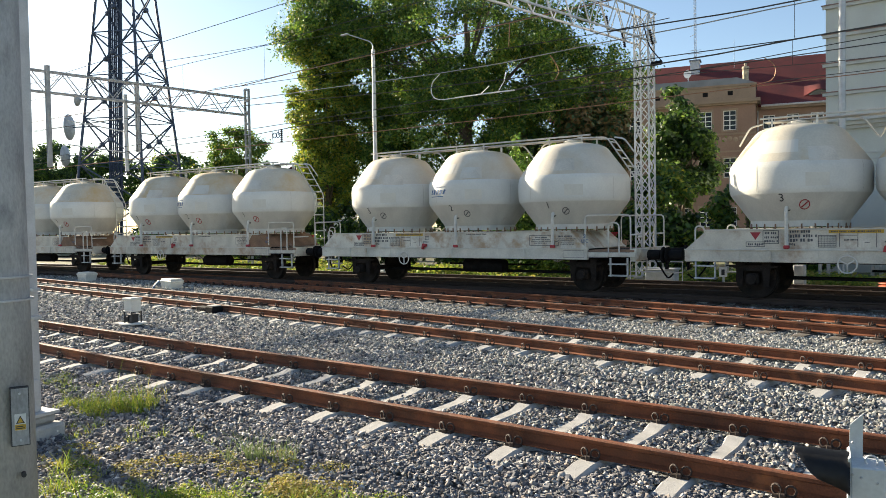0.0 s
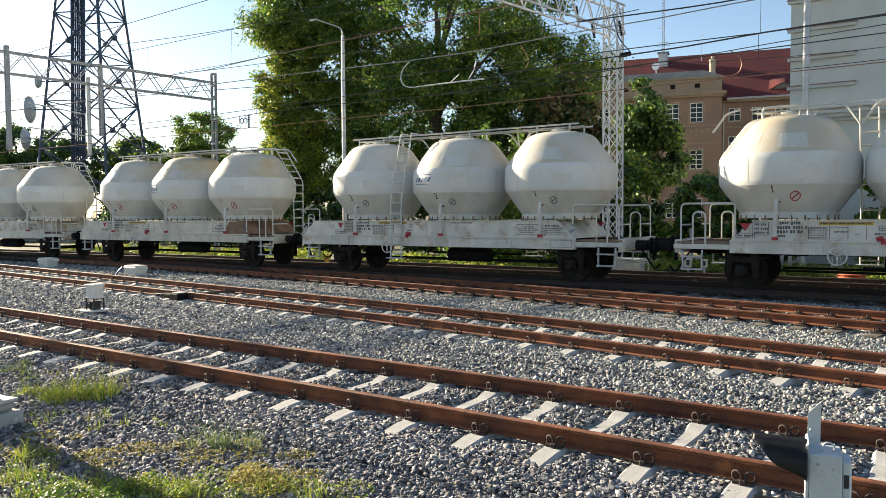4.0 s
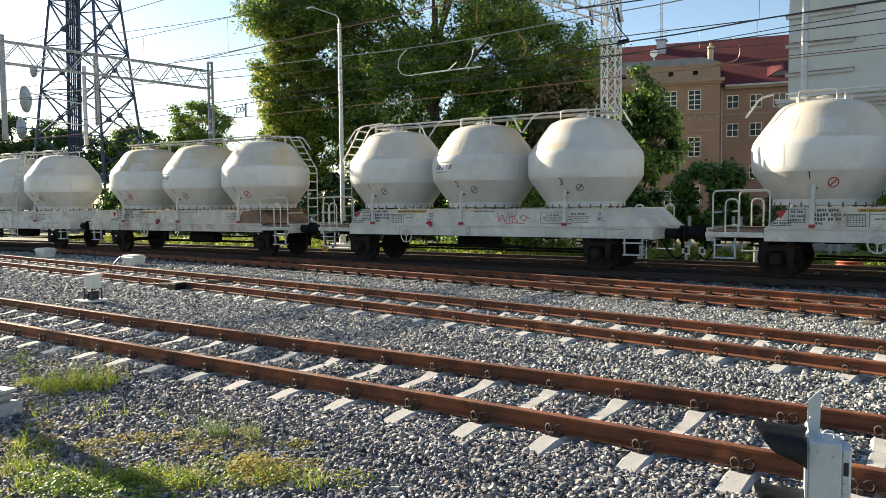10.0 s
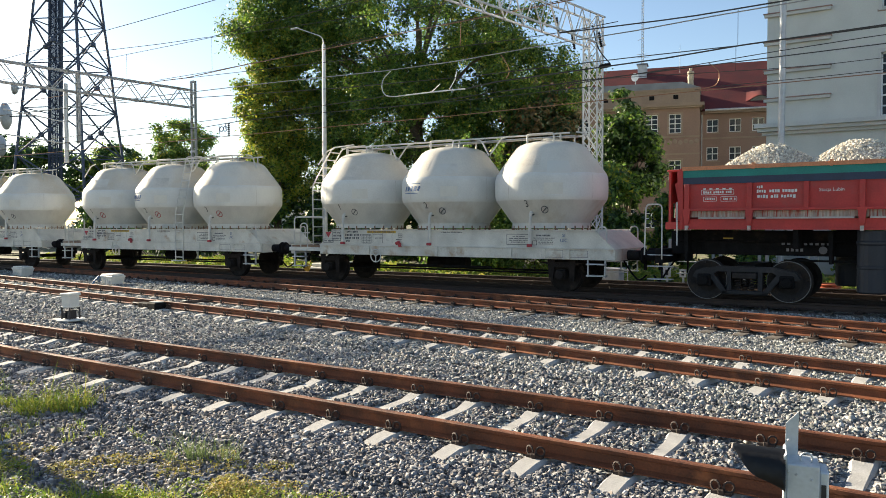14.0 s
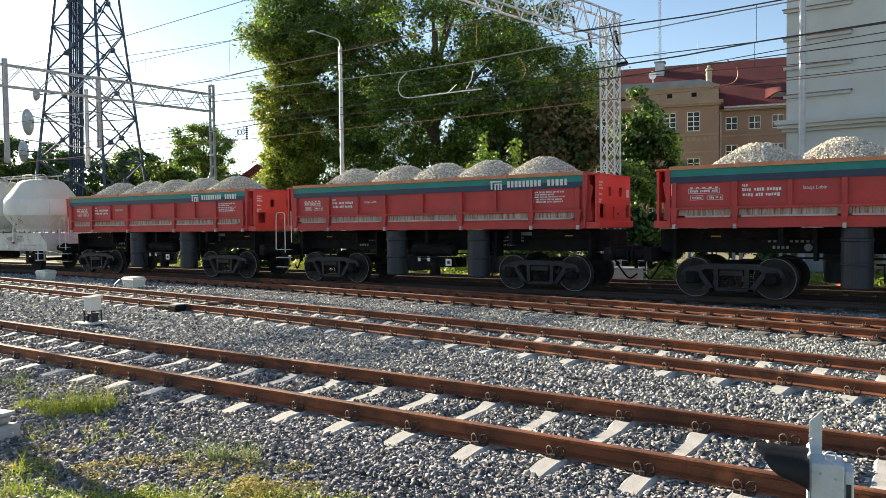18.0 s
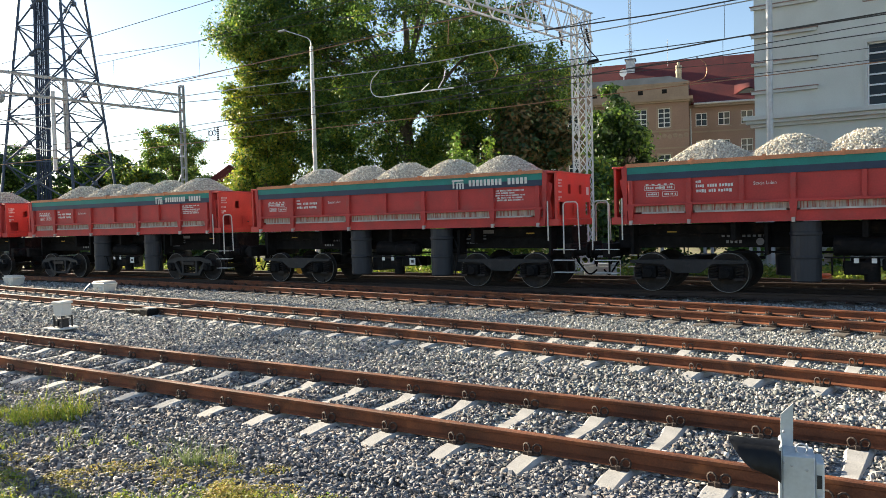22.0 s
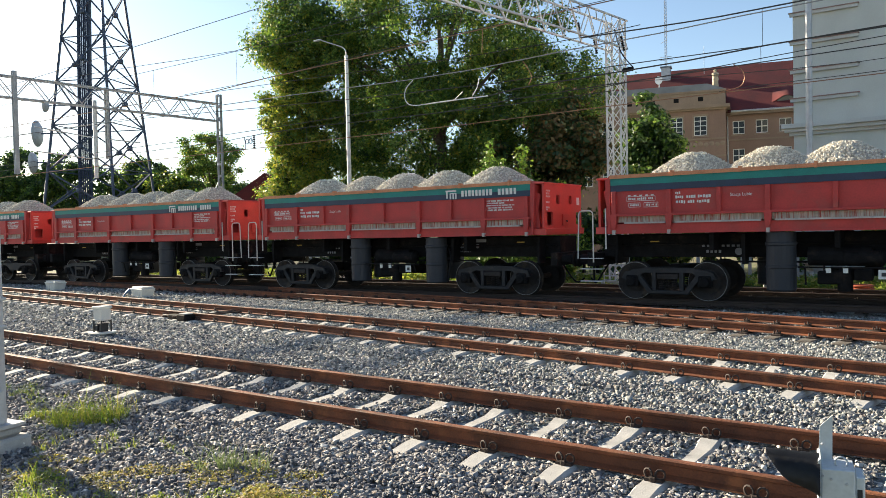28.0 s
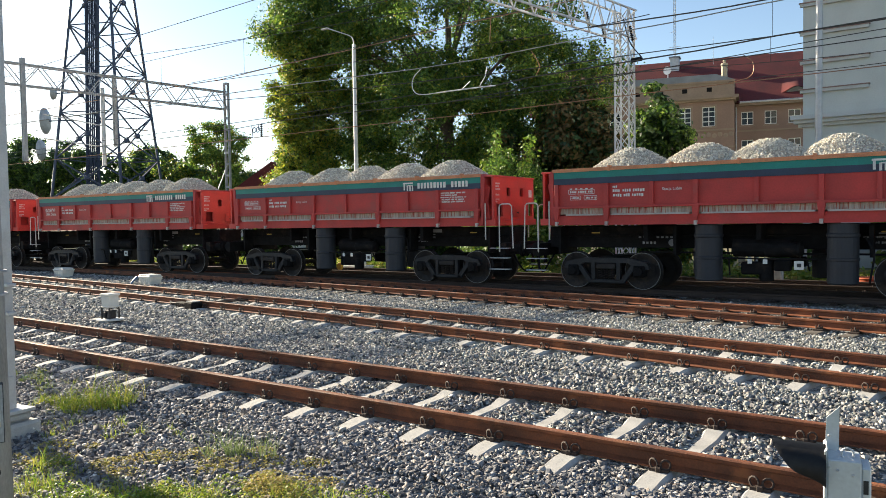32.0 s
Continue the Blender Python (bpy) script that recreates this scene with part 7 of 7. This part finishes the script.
def ground_leaves(name, label, centres, radii, per, size, seed, mat, lift=0.03):
    """Low creeping leaves and moss joined in one object."""
    rs = np.random.RandomState(seed)
    ps = []
    for (cx, cy), r in zip(centres, radii):
        n = int(per * r * r)
        a, d = rs.uniform(0, 2 * np.pi, n), r * np.sqrt(rs.uniform(0, 1, n))
        ps.append(np.column_stack([cx + d * np.cos(a), cy + d * np.sin(a), -0.055 + lift * rs.uniform(0, 1, n) * (1.3 - d / r)]))
    p = np.concatenate(ps)
    n = len(p)
    nrm = rs.normal(size=(n, 3)) * 0.5 + np.array([0, 0, 1.0])
    nrm /= np.linalg.norm(nrm, axis=1)[:, None]
    u = np.cross(nrm, rs.normal(size=(n, 3)))
    u /= np.linalg.norm(u, axis=1)[:, None]
    w = np.cross(nrm, u)
    s = size * rs.uniform(0.5, 1.5, n)[:, None]
    v = np.stack([p - u * s, p + w * s * 0.6, p + u * s, p - w * s * 0.6], 1)
    return tagged(part(name, raw_mesh(name, v.reshape(-1, 3), np.arange(n * 4).reshape(-1, 4)), mat), label, "weeds", kind="stuff")


_rs = random.Random(4)


def clusters(n, ends, wide, sizes):
    """Small patches strewn along a line on the ground."""
    out, rad = [], []
    for _ in range(n):
        u = _rs.random() * (len(ends) - 1)
        i = min(int(u), len(ends) - 2)
        (xa, ya), (xb, yb) = ends[i], ends[i + 1]
        out.append((xa + (xb - xa) * (u - i) + _rs.gauss(0, wide), ya + (yb - ya) * (u - i) + _rs.gauss(0, wide)))
        rad.append(_rs.uniform(*sizes))
    return out, rad


_p, _q = clusters(9, [(-8.15, 4.85), (-8.75, 4.62)], 0.10, (0.12, 0.2))
grass_patch("tall_weeds", "bright yellow-green tuft of weeds in the ballast", _p, _q, 1900, 0.27, 61, GRASS, 0.42)
ground_leaves("tuft_leaves", "small yellow-green leaves in the tuft of weeds", _p, _q, 5200, 0.011, 73, GRASS, 0.26)
_p, _q = clusters(26, [(-8.2, 4.55), (-9.1, 4.55), (-10.3, 4.95), (-11.2, 5.25)], 0.16, (0.06, 0.2))
grass_patch("weed_strip", "thin green weeds beside the side track", _p, _q, 4200, 0.13, 62, GRASS, 0.5)
_p, _q = clusters(46, [(-7.2, 3.3), (-6.3, 3.05), (-5.6, 3.2), (-5.0, 3.45), (-4.6, 3.75), (-4.2, 4.1)], 0.17, (0.05, 0.19))
ground_leaves("ground_weeds", "low creeping green and yellow weeds on the stones", _p, _q, 6000, 0.012, 63, GRASS, 0.09)
_p2, _q2 = clusters(13, [(-6.0, 2.85), (-5.4, 3.0), (-4.7, 3.3)], 0.12, (0.08, 0.2))
ground_leaves("leafy_weeds", "fresh green leafy weeds at the edge of the stones", _p2, _q2, 4600, 0.014, 70, FRESH, 0.11)
_p, _q = clusters(30, [(-7.4, 3.5), (-6.4, 3.5), (-6.0, 4.15), (-5.0, 4.3), (-4.3, 4.25)], 0.18, (0.05, 0.2))
ground_leaves("moss", "yellow-brown moss and dry weeds between the stones", _p, _q, 8000, 0.011, 64, DRY_GRASS, 0.05)
_p, _q = clusters(10, [(-4.75, 3.95), (-4.2, 4.15)], 0.08, (0.08, 0.18))
ground_leaves("golden_moss", "golden moss on the ballast edge", _p, _q, 9000, 0.012, 71, DRY_GRASS, 0.10)
_p, _q = clusters(20, [(-7.0, 3.2), (-5.8, 3.1), (-4.9, 3.5), (-4.3, 3.9)], 0.15, (0.06, 0.16))
grass_patch("grass_tufts", "short grass among low weeds", _p, _q, 3800, 0.17, 65, GRASS, 0.45)
_p, _q = clusters(7, [(-5.75, 4.5), (-5.5, 4.4)], 0.10, (0.05, 0.12))
grass_patch("sparse_weeds", "sparse grey-green weeds in the ballast", _p, _q, 5200, 0.22, 66, PALE_WEED, 0.45)
_p, _q = clusters(16, [(-8.2, 4.2), (-6.9, 4.3), (-6.6, 4.7)], 0.2, (0.03, 0.1))
grass_patch("scattered_blades", "scattered thin blades of grass in the ballast", _p, _q, 4000, 0.12, 72, GRASS, 0.5)
grass_patch("dry_stalks", "dry stalks beside the rail", [(-10.3, 6.0), (-10.0, 5.95), (-8.4, 5.0)], [0.16, 0.12, 0.3], 300, 0.34, 67, DRY_GRASS, 0.25)
_c = [(-46 + 1.0 * k + _rs.uniform(-0.4, 0.4), 26.2 + _rs.uniform(-0.9, 2.2)) for k in range(50)]
grass_patch("verge_grass", "sunlit yellow-green grass beyond the far track", _c, [1.1] * len(_c), 420, 0.30, 68, GRASS, 0.4)
ground_leaves("verge_weeds", "low sunlit green plants on the verge", _c, [1.3] * len(_c), 420, 0.075, 69, GRASS, 0.35)


# ---- beside the tracks ----
def relay_box(label, x, y, w, d, h, yaw):
    """A flared white trackside cabinet with a lid."""
    b = thing("trackside_box", label, "cabinet", "trackside boxes", at=pose(x, y, -0.07, 0, 0, yaw))
    bm = bmesh.new()
    lo = [bm.verts.new((sx * w * 0.36, sy * d * 0.38, 0)) for sx, sy in ((-1, -1), (1, -1), (1, 1), (-1, 1))]
    hi = [bm.verts.new((sx * w * 0.47, sy * d * 0.47, h * 0.72)) for sx, sy in ((-1, -1), (1, -1), (1, 1), (-1, 1))]
    bm.faces.new(hi)
    for k in range(4):
        bm.faces.new((lo[k], lo[(k + 1) % 4], hi[(k + 1) % 4], hi[k]))
    bmesh.ops.recalc_face_normals(bm, faces=bm.faces)
    part("body", bm, WHITE_PLASTIC, b)
    part("lid", boxes((-w / 2, w / 2, -d / 2, d / 2, h * 0.72, h * 0.86), (-w * 0.44, w * 0.44, -d * 0.44, d * 0.44, h * 0.86, h), bevel=0.015), WHITE_PLASTIC, b)
    parts("rib", WHITE_PLASTIC, b, *[(-w * 0.36 + w * 0.18 * k - 0.012, -w * 0.36 + w * 0.18 * k + 0.012, -d * 0.46, -d * 0.38, 0.02, h * 0.70) for k in range(5)])
    return b


_b = relay_box("white trackside relay box with a blue cable", -24.2, 15.6, 0.84, 0.5, 0.38, -6)
part("cable", tubes(0.035, rounded([(-0.35, -0.30, 0.30), (-0.45, -0.42, 0.15), (-0.55, -0.45, 0.0)], 0.1)), MARK_BLUE, _b, "blue cable")
relay_box("white trackside relay box near the far points", -31.4, 16.3, 0.92, 0.5, 0.40, -4)

marker = thing("switch_lantern", "white lantern on black legs above a round plate", "switch signal", at=pose(-15.55, 9.05, -0.02, 0, 0, 8))
part("plate", lathe(bmesh.new(), [(0, 0.02), (0.27, 0.02), (0.285, 0.035), (0.285, 0.05), (0.25, 0.06), (0, 0.06)], 28), WHITE_PLASTIC, marker, "pale round plate")
part("housing", boxes((-0.125, 0.125, -0.125, 0.125, 0.32, 0.555), (-0.15, 0.15, -0.15, 0.15, 0.545, 0.60), (-0.14, 0.14, -0.14, 0.14, 0.30, 0.335), bevel=0.012), WHITE_PLASTIC, marker, "white square lantern housing")
for _x, _y in ((-0.12, -0.12), (0.12, -0.12), (0.12, 0.12), (-0.12, 0.12)):
    part("leg", tubes(0.018, [(_x, _y, 0.05), (_x, _y, 0.31)]), BLACK_HOOD, marker)
part("gearing", boxes((-0.08, 0.08, -0.08, 0.08, 0.06, 0.24), (-0.11, -0.02, -0.12, -0.07, 0.08, 0.2), (0.03, 0.10, -0.12, -0.07, 0.06, 0.17), bevel=0.006), BLACK_HOOD, marker)
part("slab", boxes((-0.55, -0.27, -0.14, 0.12, -0.02, 0.035), bevel=0.012), CONCRETE, marker)

lock = thing("point_lock", "rusty point lock bolted beside the rail", "track switch", at=pose(-16.35, 11.80, 0.0, 0, 0, -7))
part("housing", boxes((-0.55, 0.10, -0.28, -0.10, -0.05, 0.09), (0.08, 0.44, -0.38, -0.08, -0.05, 0.13), bevel=0.02), DARK, lock)
part("lid", boxes((0.10, 0.40, -0.34, -0.12, 0.13, 0.155), bevel=0.008), CONCRETE, lock, "grey steel lid")
bars_of("rod", CLIP, lock, 0.022, [(-0.95, -0.2, 0.04), (0.3, -0.2, 0.04)], [(-0.2, -0.25, 0.03), (-0.2, 1.6, 0.03)], [(0.05, -0.25, 0.03), (0.05, 1.6, 0.03)])
bars_of("bolt", CLIP, lock, 0.02, *[[(-0.25 + 0.1 * k, -0.32, 0.05), (-0.25 + 0.1 * k, -0.26, 0.05)] for k in range(5)])

far_switch = thing("switch_stand", "white switch stand beside the far track", "track switch", at=pose(-23.6, 25.4, -0.05))
part("foot", boxes((-0.85, 0.85, -0.35, 0.35, 0.0, 0.14), (-0.45, 0.45, -0.25, 0.25, 0.14, 0.30), bevel=0.03), WHITE_PLASTIC, far_switch)
part("stem", tubes(0.06, [(0, 0, 0.3), (0, 0, 0.62)]), WHITE_PLASTIC, far_switch)
part("head", boxes((-0.12, 0.3, -0.12, 0.12, 0.55, 0.72), bevel=0.02), WHITE_PLASTIC, far_switch)
lever = thing("points_lever", "yellow points lever beside the rail", "lever", at=pose(-21.6, 22.3, -0.05))
part("weight", lathe(bmesh.new(), [(0, 0), (0.13, 0), (0.15, 0.03), (0.15, 0.09), (0.13, 0.12), (0, 0.12)], 14, Matrix.Translation((0.1, 0, 0.32)) @ Matrix.Rotation(radians(90), 4, "X")), MARK_YELLOW, lever)
part("handle", tubes(0.022, [(-0.1, 0, 0.0), (0.1, 0, 0.32), (0.25, 0, 0.6)], [(-0.1, 0.1, 0), (0.15, 0.1, 0.4)]), MARK_YELLOW, lever)
part("foot", boxes((-0.35, 0.35, -0.15, 0.25, -0.05, 0.06)), CLIP, lever)

cabinet = thing("cable_cabinet", "small white cabinet behind a grey rail by the far track", "cabinet", at=pose(-10.2, 25.2, -0.1))
part("body", boxes((-0.5, 0.5, -0.25, 0.25, 0, 0.5), bevel=0.02), GALV, cabinet)
part("roof", boxes((-0.55, 0.55, -0.3, 0.3, 0.5, 0.56), bevel=0.015), GALV, cabinet)
part("guard_rail", tubes(0.02, [(-0.9, -0.5, 0.0), (-0.9, -0.5, 0.8), (0.9, -0.5, 0.8), (0.9, -0.5, 0.0)], [(-0.9, -0.5, 0.45), (0.9, -0.5, 0.45)]), GALV, cabinet)
post = thing("concrete_post", "short pale concrete post in the grass", "post", at=pose(-5.8, 25.0, -0.1))
part("shaft", boxes((-0.16, 0.16, -0.16, 0.16, 0, 0.75), bevel=0.03), CONCRETE, post)
for _x, _y, _w in ((-8.2, 25.4, 0.26), (-7.7, 25.5, 0.22)):
    _s = thing("number_board", "small white board on a short leg with a dark mark", "sign", "track boards", at=pose(_x, _y, -0.1))
    part("leg", boxes((-0.03, 0.03, -0.03, 0.03, 0, 0.35)), GALV, _s)
    part("board", boxes((-_w / 2, _w / 2, -0.045, -0.03, 0.30, 0.30 + _w * 1.2)), MARK_WHITE, _s)
    part("mark", boxes((-_w * 0.2, _w * 0.2, -0.052, -0.045, 0.36, 0.36 + _w * 0.7)), MARK_BLACK, _s)

coil = thing("cable_coil", "orange-red coil of pipe lying beside the far track", "coil", at=pose(-3.35, 25.0, -0.1))
for _k in range(4):
    part("turn", lathe(bmesh.new(), [(0.36 - 0.012 * _k, 0.02 + 0.075 * _k), (0.42 - 0.012 * _k, 0.05 + 0.075 * _k), (0.36 - 0.012 * _k, 0.085 + 0.075 * _k), (0.30 - 0.012 * _k, 0.05 + 0.075 * _k), (0.36 - 0.012 * _k, 0.02 + 0.075 * _k)], 24), PIPE_ORANGE, coil, smooth=True)

# fence posts behind the far track
for _k in range(9):
    _f = thing("fence_post", "thin grey concrete fence post", "fence post", "fence posts", at=pose(-9.0 + 1.55 * _k - (7.5 if _k > 5 else 0), 28.2, -0.1))
    part("shaft", boxes((-0.05, 0.05, -0.05, 0.05, 0, 1.5), bevel=0.01), CONCRETE, _f)

# ---- near the eye ----
mast = thing("concrete_mast", "round grey spun-concrete mast with a warning plate", "mast")
_m0 = Vector((-5.09, 2.005, 0))
part("shaft", tube(bmesh.new(), [_m0 + Vector((0, 0, -0.2)), _m0 + Vector((0.0, 0, 2.5)), _m0 + Vector((0.0, 0, 9.0))], 0.245, 40, r_end=0.20), POLE_CONCRETE, mast, smooth=True)
_vd = Vector((-_m0.x, -_m0.y, 0)).normalized()
_sd = Vector((-_vd.y, _vd.x, 0))
_face = Matrix.Translation(_m0) @ Matrix(((_sd.x, -_vd.x, 0, 0), (_sd.y, -_vd.y, 0, 0), (0, 0, 1, 0), (0, 0, 0, 1)))
def on_mast(name, mat, rows, label=""):
    bm = boxes(*rows)
    bmesh.ops.transform(bm, matrix=_face, verts=bm.verts)
    return part(name, bm, mat, mast, label)
on_mast("plate", POLE_CONCRETE, [(0.100, 0.190, -0.252, -0.20, 0.76, 1.10)], "grey inspection plate")
on_mast("plate_edge", MARK_BLACK, [(0.095, 0.100, -0.250, -0.20, 0.755, 1.105), (0.190, 0.195, -0.250, -0.20, 0.755, 1.105), (0.100, 0.190, -0.250, -0.20, 1.10, 1.105), (0.100, 0.190, -0.250, -0.20, 0.755, 0.76)])
on_mast("warning_label", MARK_WHITE, [(0.115, 0.175, -0.256, -0.252, 0.850, 0.948)], "white label with a yellow warning triangle")
on_mast("label_foot", MARK_YELLOW, [(0.117, 0.173, -0.258, -0.256, 0.852, 0.886)])
for _mat, _in, _y in ((MARK_BLACK, 0.0, -0.258), (MARK_YELLOW, 0.005, -0.260)):
    _bm = prism(bmesh.new(), [(0.122 + _in * 1.6, 0.892 + _in), (0.168 - _in * 1.6, 0.892 + _in), (0.145, 0.938 - _in * 1.8)], _y, _y + 0.002)
    bmesh.ops.transform(_bm, matrix=_face, verts=_bm.verts)
    part("warning_sign", _bm, _mat, mast)
on_mast("label_line", MARK_BLACK, [(0.121, 0.169, -0.260, -0.258, 0.860, 0.865), (0.121, 0.160, -0.260, -0.258, 0.871, 0.876)])
_bm = tube(bmesh.new(), [(0.155, -0.246, 0.575), (0.155, -0.20, 0.575)], 0.014, 12)
bmesh.ops.transform(_bm, matrix=_face, verts=_bm.verts)
part("cable_hole", _bm, BLACK_HOOD, mast)
for _z in (1.07, 0.79):
    _bm = tubes(0.007, [(0.145, -0.262, _z), (0.145, -0.25, _z)])
    bmesh.ops.transform(_bm, matrix=_face, verts=_bm.verts)
    part("screw", _bm, GALV, mast)
for _z, _r in ((1.62, 0.246), (1.76, 0.245)):
    part("steel_band", lathe(bmesh.new(), [(_r - 0.02, _z - 0.006), (_r + 0.004, _z - 0.006), (_r + 0.004, _z + 0.006), (_r - 0.02, _z + 0.006)], 40, Matrix.Translation(_m0)), GALV, mast, "thin steel band")
part("seam", boxes((_m0.x + 0.20, _m0.x + 0.215, _m0.y - 0.145, _m0.y - 0.12, 1.6, 8.0)), DARK, mast)

anchor = thing("steel_mast", "steel channel mast bolted to a concrete footing", "mast", at=pose(-8.14, 3.54, -0.08, 0, 0, 12))
part("column_web", boxes((-0.078, 0.078, -0.015, 0.015, 0.292, 9.0)), GALV, anchor)
parts("column_flange", GALV, anchor, (-0.10, -0.08, -0.10, 0.10, 0.292, 9.0), (0.08, 0.10, -0.10, 0.10, 0.292, 9.0), bevel=0.004)
part("footing", boxes((-0.26, 0.26, -0.26, 0.26, -0.2, 0.16), (-0.20, 0.20, -0.20, 0.20, 0.16, 0.26), bevel=0.03), CONCRETE, anchor)
part("base_plate", boxes((-0.24, 0.24, -0.20, 0.20, 0.26, 0.29)), GALV, anchor)
for _x in (-0.2, 0.2):
    part("bolt", tubes(0.018, [(_x, -0.16, 0.27), (_x, -0.16, 0.42)]), GALV, anchor)
parts("bracket", GALV, anchor, (0.102, 0.22, -0.05, 0.05, 1.52, 1.55), (0.102, 0.22, -0.05, 0.05, 1.24, 1.27), (0.102, 0.14, -0.05, 0.05, 0.292, 0.62), bevel=0.004)
slab = thing("broken_slab", "white broken concrete slab leaning on the footing", "slab", at=pose(-8.06, 3.74, -0.03, 18, -24, 30))
part("piece", boxes((-0.13, 0.13, -0.08, 0.08, -0.015, 0.02), bevel=0.006), WHITE_PLASTIC, slab)


def dwarf_signal():
    """A grey low shunting signal seen from its side: housing, raised back plate, ring, two black hoods."""
    g = thing("dwarf_signal", "grey steel low railway signal with black hoods", "railway signal", at=pose(-0.557, 3.461, 0, 3.5, 0, 12))
    part("housing", boxes((-0.045, 0.075, -0.055, 0.075, 0.25, 1.06), bevel=0.004), SIGNAL_GREY, g)
    part("cover", boxes((0.075, 0.110, -0.045, 0.070, 0.25, 1.035), bevel=0.006), SIGNAL_GREY, g)
    part("slot", boxes((0.082, 0.100, -0.048, -0.044, 0.93, 0.985)), BLACK_HOOD, g)
    bm = prism(bmesh.new(), [(-0.056, 0.25), (-0.046, 0.25), (-0.046, 1.10), (-0.056, 1.09)], -0.058, 0.085)
    part("back_plate", bm, SIGNAL_GREY, g)
    bm = prism(bmesh.new(), [(-0.050, 1.05), (0.0, 1.05), (0.002, 1.245), (-0.046, 1.195)], 0.060, 0.066)
    part("upper_plate", bm, SIGNAL_GREY, g)
    c = Vector((0.028, -0.01, 1.075))
    part("lifting_ring", tubes(0.0045, [c + Vector((0.022 * math.cos(a), 0.004, 0.022 * math.sin(a))) for a in (k * math.pi / 8 for k in range(17))], seg=6), GALV, g)
    for x, z in ((-0.01, 1.02), (0.045, 1.005), (0.088, 0.90), (0.088, 0.86), (-0.04, 1.03), (-0.04, 1.16)):
        part("rivet", lathe(bmesh.new(), [(0, 0.006), (0.004, 0.005), (0.006, 0.0), (0, 0)], 8, Matrix.Translation((x, -0.057, z)) @ Matrix.Rotation(radians(90), 4, "X")), GALV, g)
    # hoods: half tubes cut slantwise, open below
    for z in (1.02, 0.75):
        bm = bmesh.new()
        n, rows = 18, []
        for i in range(9):
            u = i / 8
            ring = []
            for k in range(n + 1):
                a = math.pi * (-0.16 + 1.32 * k / n)
                low = math.sin(a)
                reach = 0.20 * (0.62 + 0.38 * low) * (1.0 if low > 0 else 1 + low * 1.6)
                r = 0.098 - 0.006 * u
                ring.append(bm.verts.new((-0.05 - u * reach, r * math.cos(a), z - 0.02 + r * math.sin(a) + 0.012 * u)))
            rows.append(ring)
        for a, b in zip(rows, rows[1:]):
            for k in range(n):
                bm.faces.new((a[k], a[k + 1], b[k + 1], b[k]))
        bmesh.ops.solidify(bm, geom=bm.faces[:], thickness=0.004)
        part("hood", bm, BLACK_HOOD, g, "black sun hood", smooth=True)
        part("lens", lathe(bmesh.new(), [(0, 0.012), (0.05, 0.008), (0.08, 0.0), (0, 0)], 20, Matrix.Translation((-0.05, 0, z - 0.02)) @ Matrix.Rotation(radians(-90), 4, "Y")), GLASS, g)
    part("post", tubes(0.045, [(0.02, 0, -0.1), (0.02, 0, 0.26)], seg=10), GALV, g)
    part("foot", boxes((-0.2, 0.24, -0.2, 0.2, -0.15, -0.02), bevel=0.02), CONCRETE, g)
    return g


dwarf_signal()


def place_on_track(x, flip):
    s = math.atan((track_4(x + 0.05) - track_4(x - 0.05)) / 0.1)
    return pose(x, track_4(x), 0, 0, 0, math.degrees(s) + 180 * flip)


def motions():
    """The train rolls along its track; its wheels turn while it passes."""
    times = [float(t) for t in range(33)]
    for wagon, home, flip in TRAIN:
        walk(wagon, [(t, place_on_track(home - run(t), flip)) for t in times])
        inside = [t / 10 for t in range(321) if -50 < home - run(t / 10) < 9]
        if not inside:
            continue
        steps = sorted({0.0, 32.0, *inside})
        for ob in [o for o in wagon.children if o.name.startswith("wheelset")]:
            x, y, z = ob.matrix_basis.translation
            turn = -1 if not flip else 1
            rows = []
            for t in steps:
                u = min(max(t, inside[0]), inside[-1])
                rows.append((t, pose(x, y, z, 0, turn * math.degrees((run(u) - run(inside[0])) / 0.475), 0)))
            walk(ob, rows)


motions()
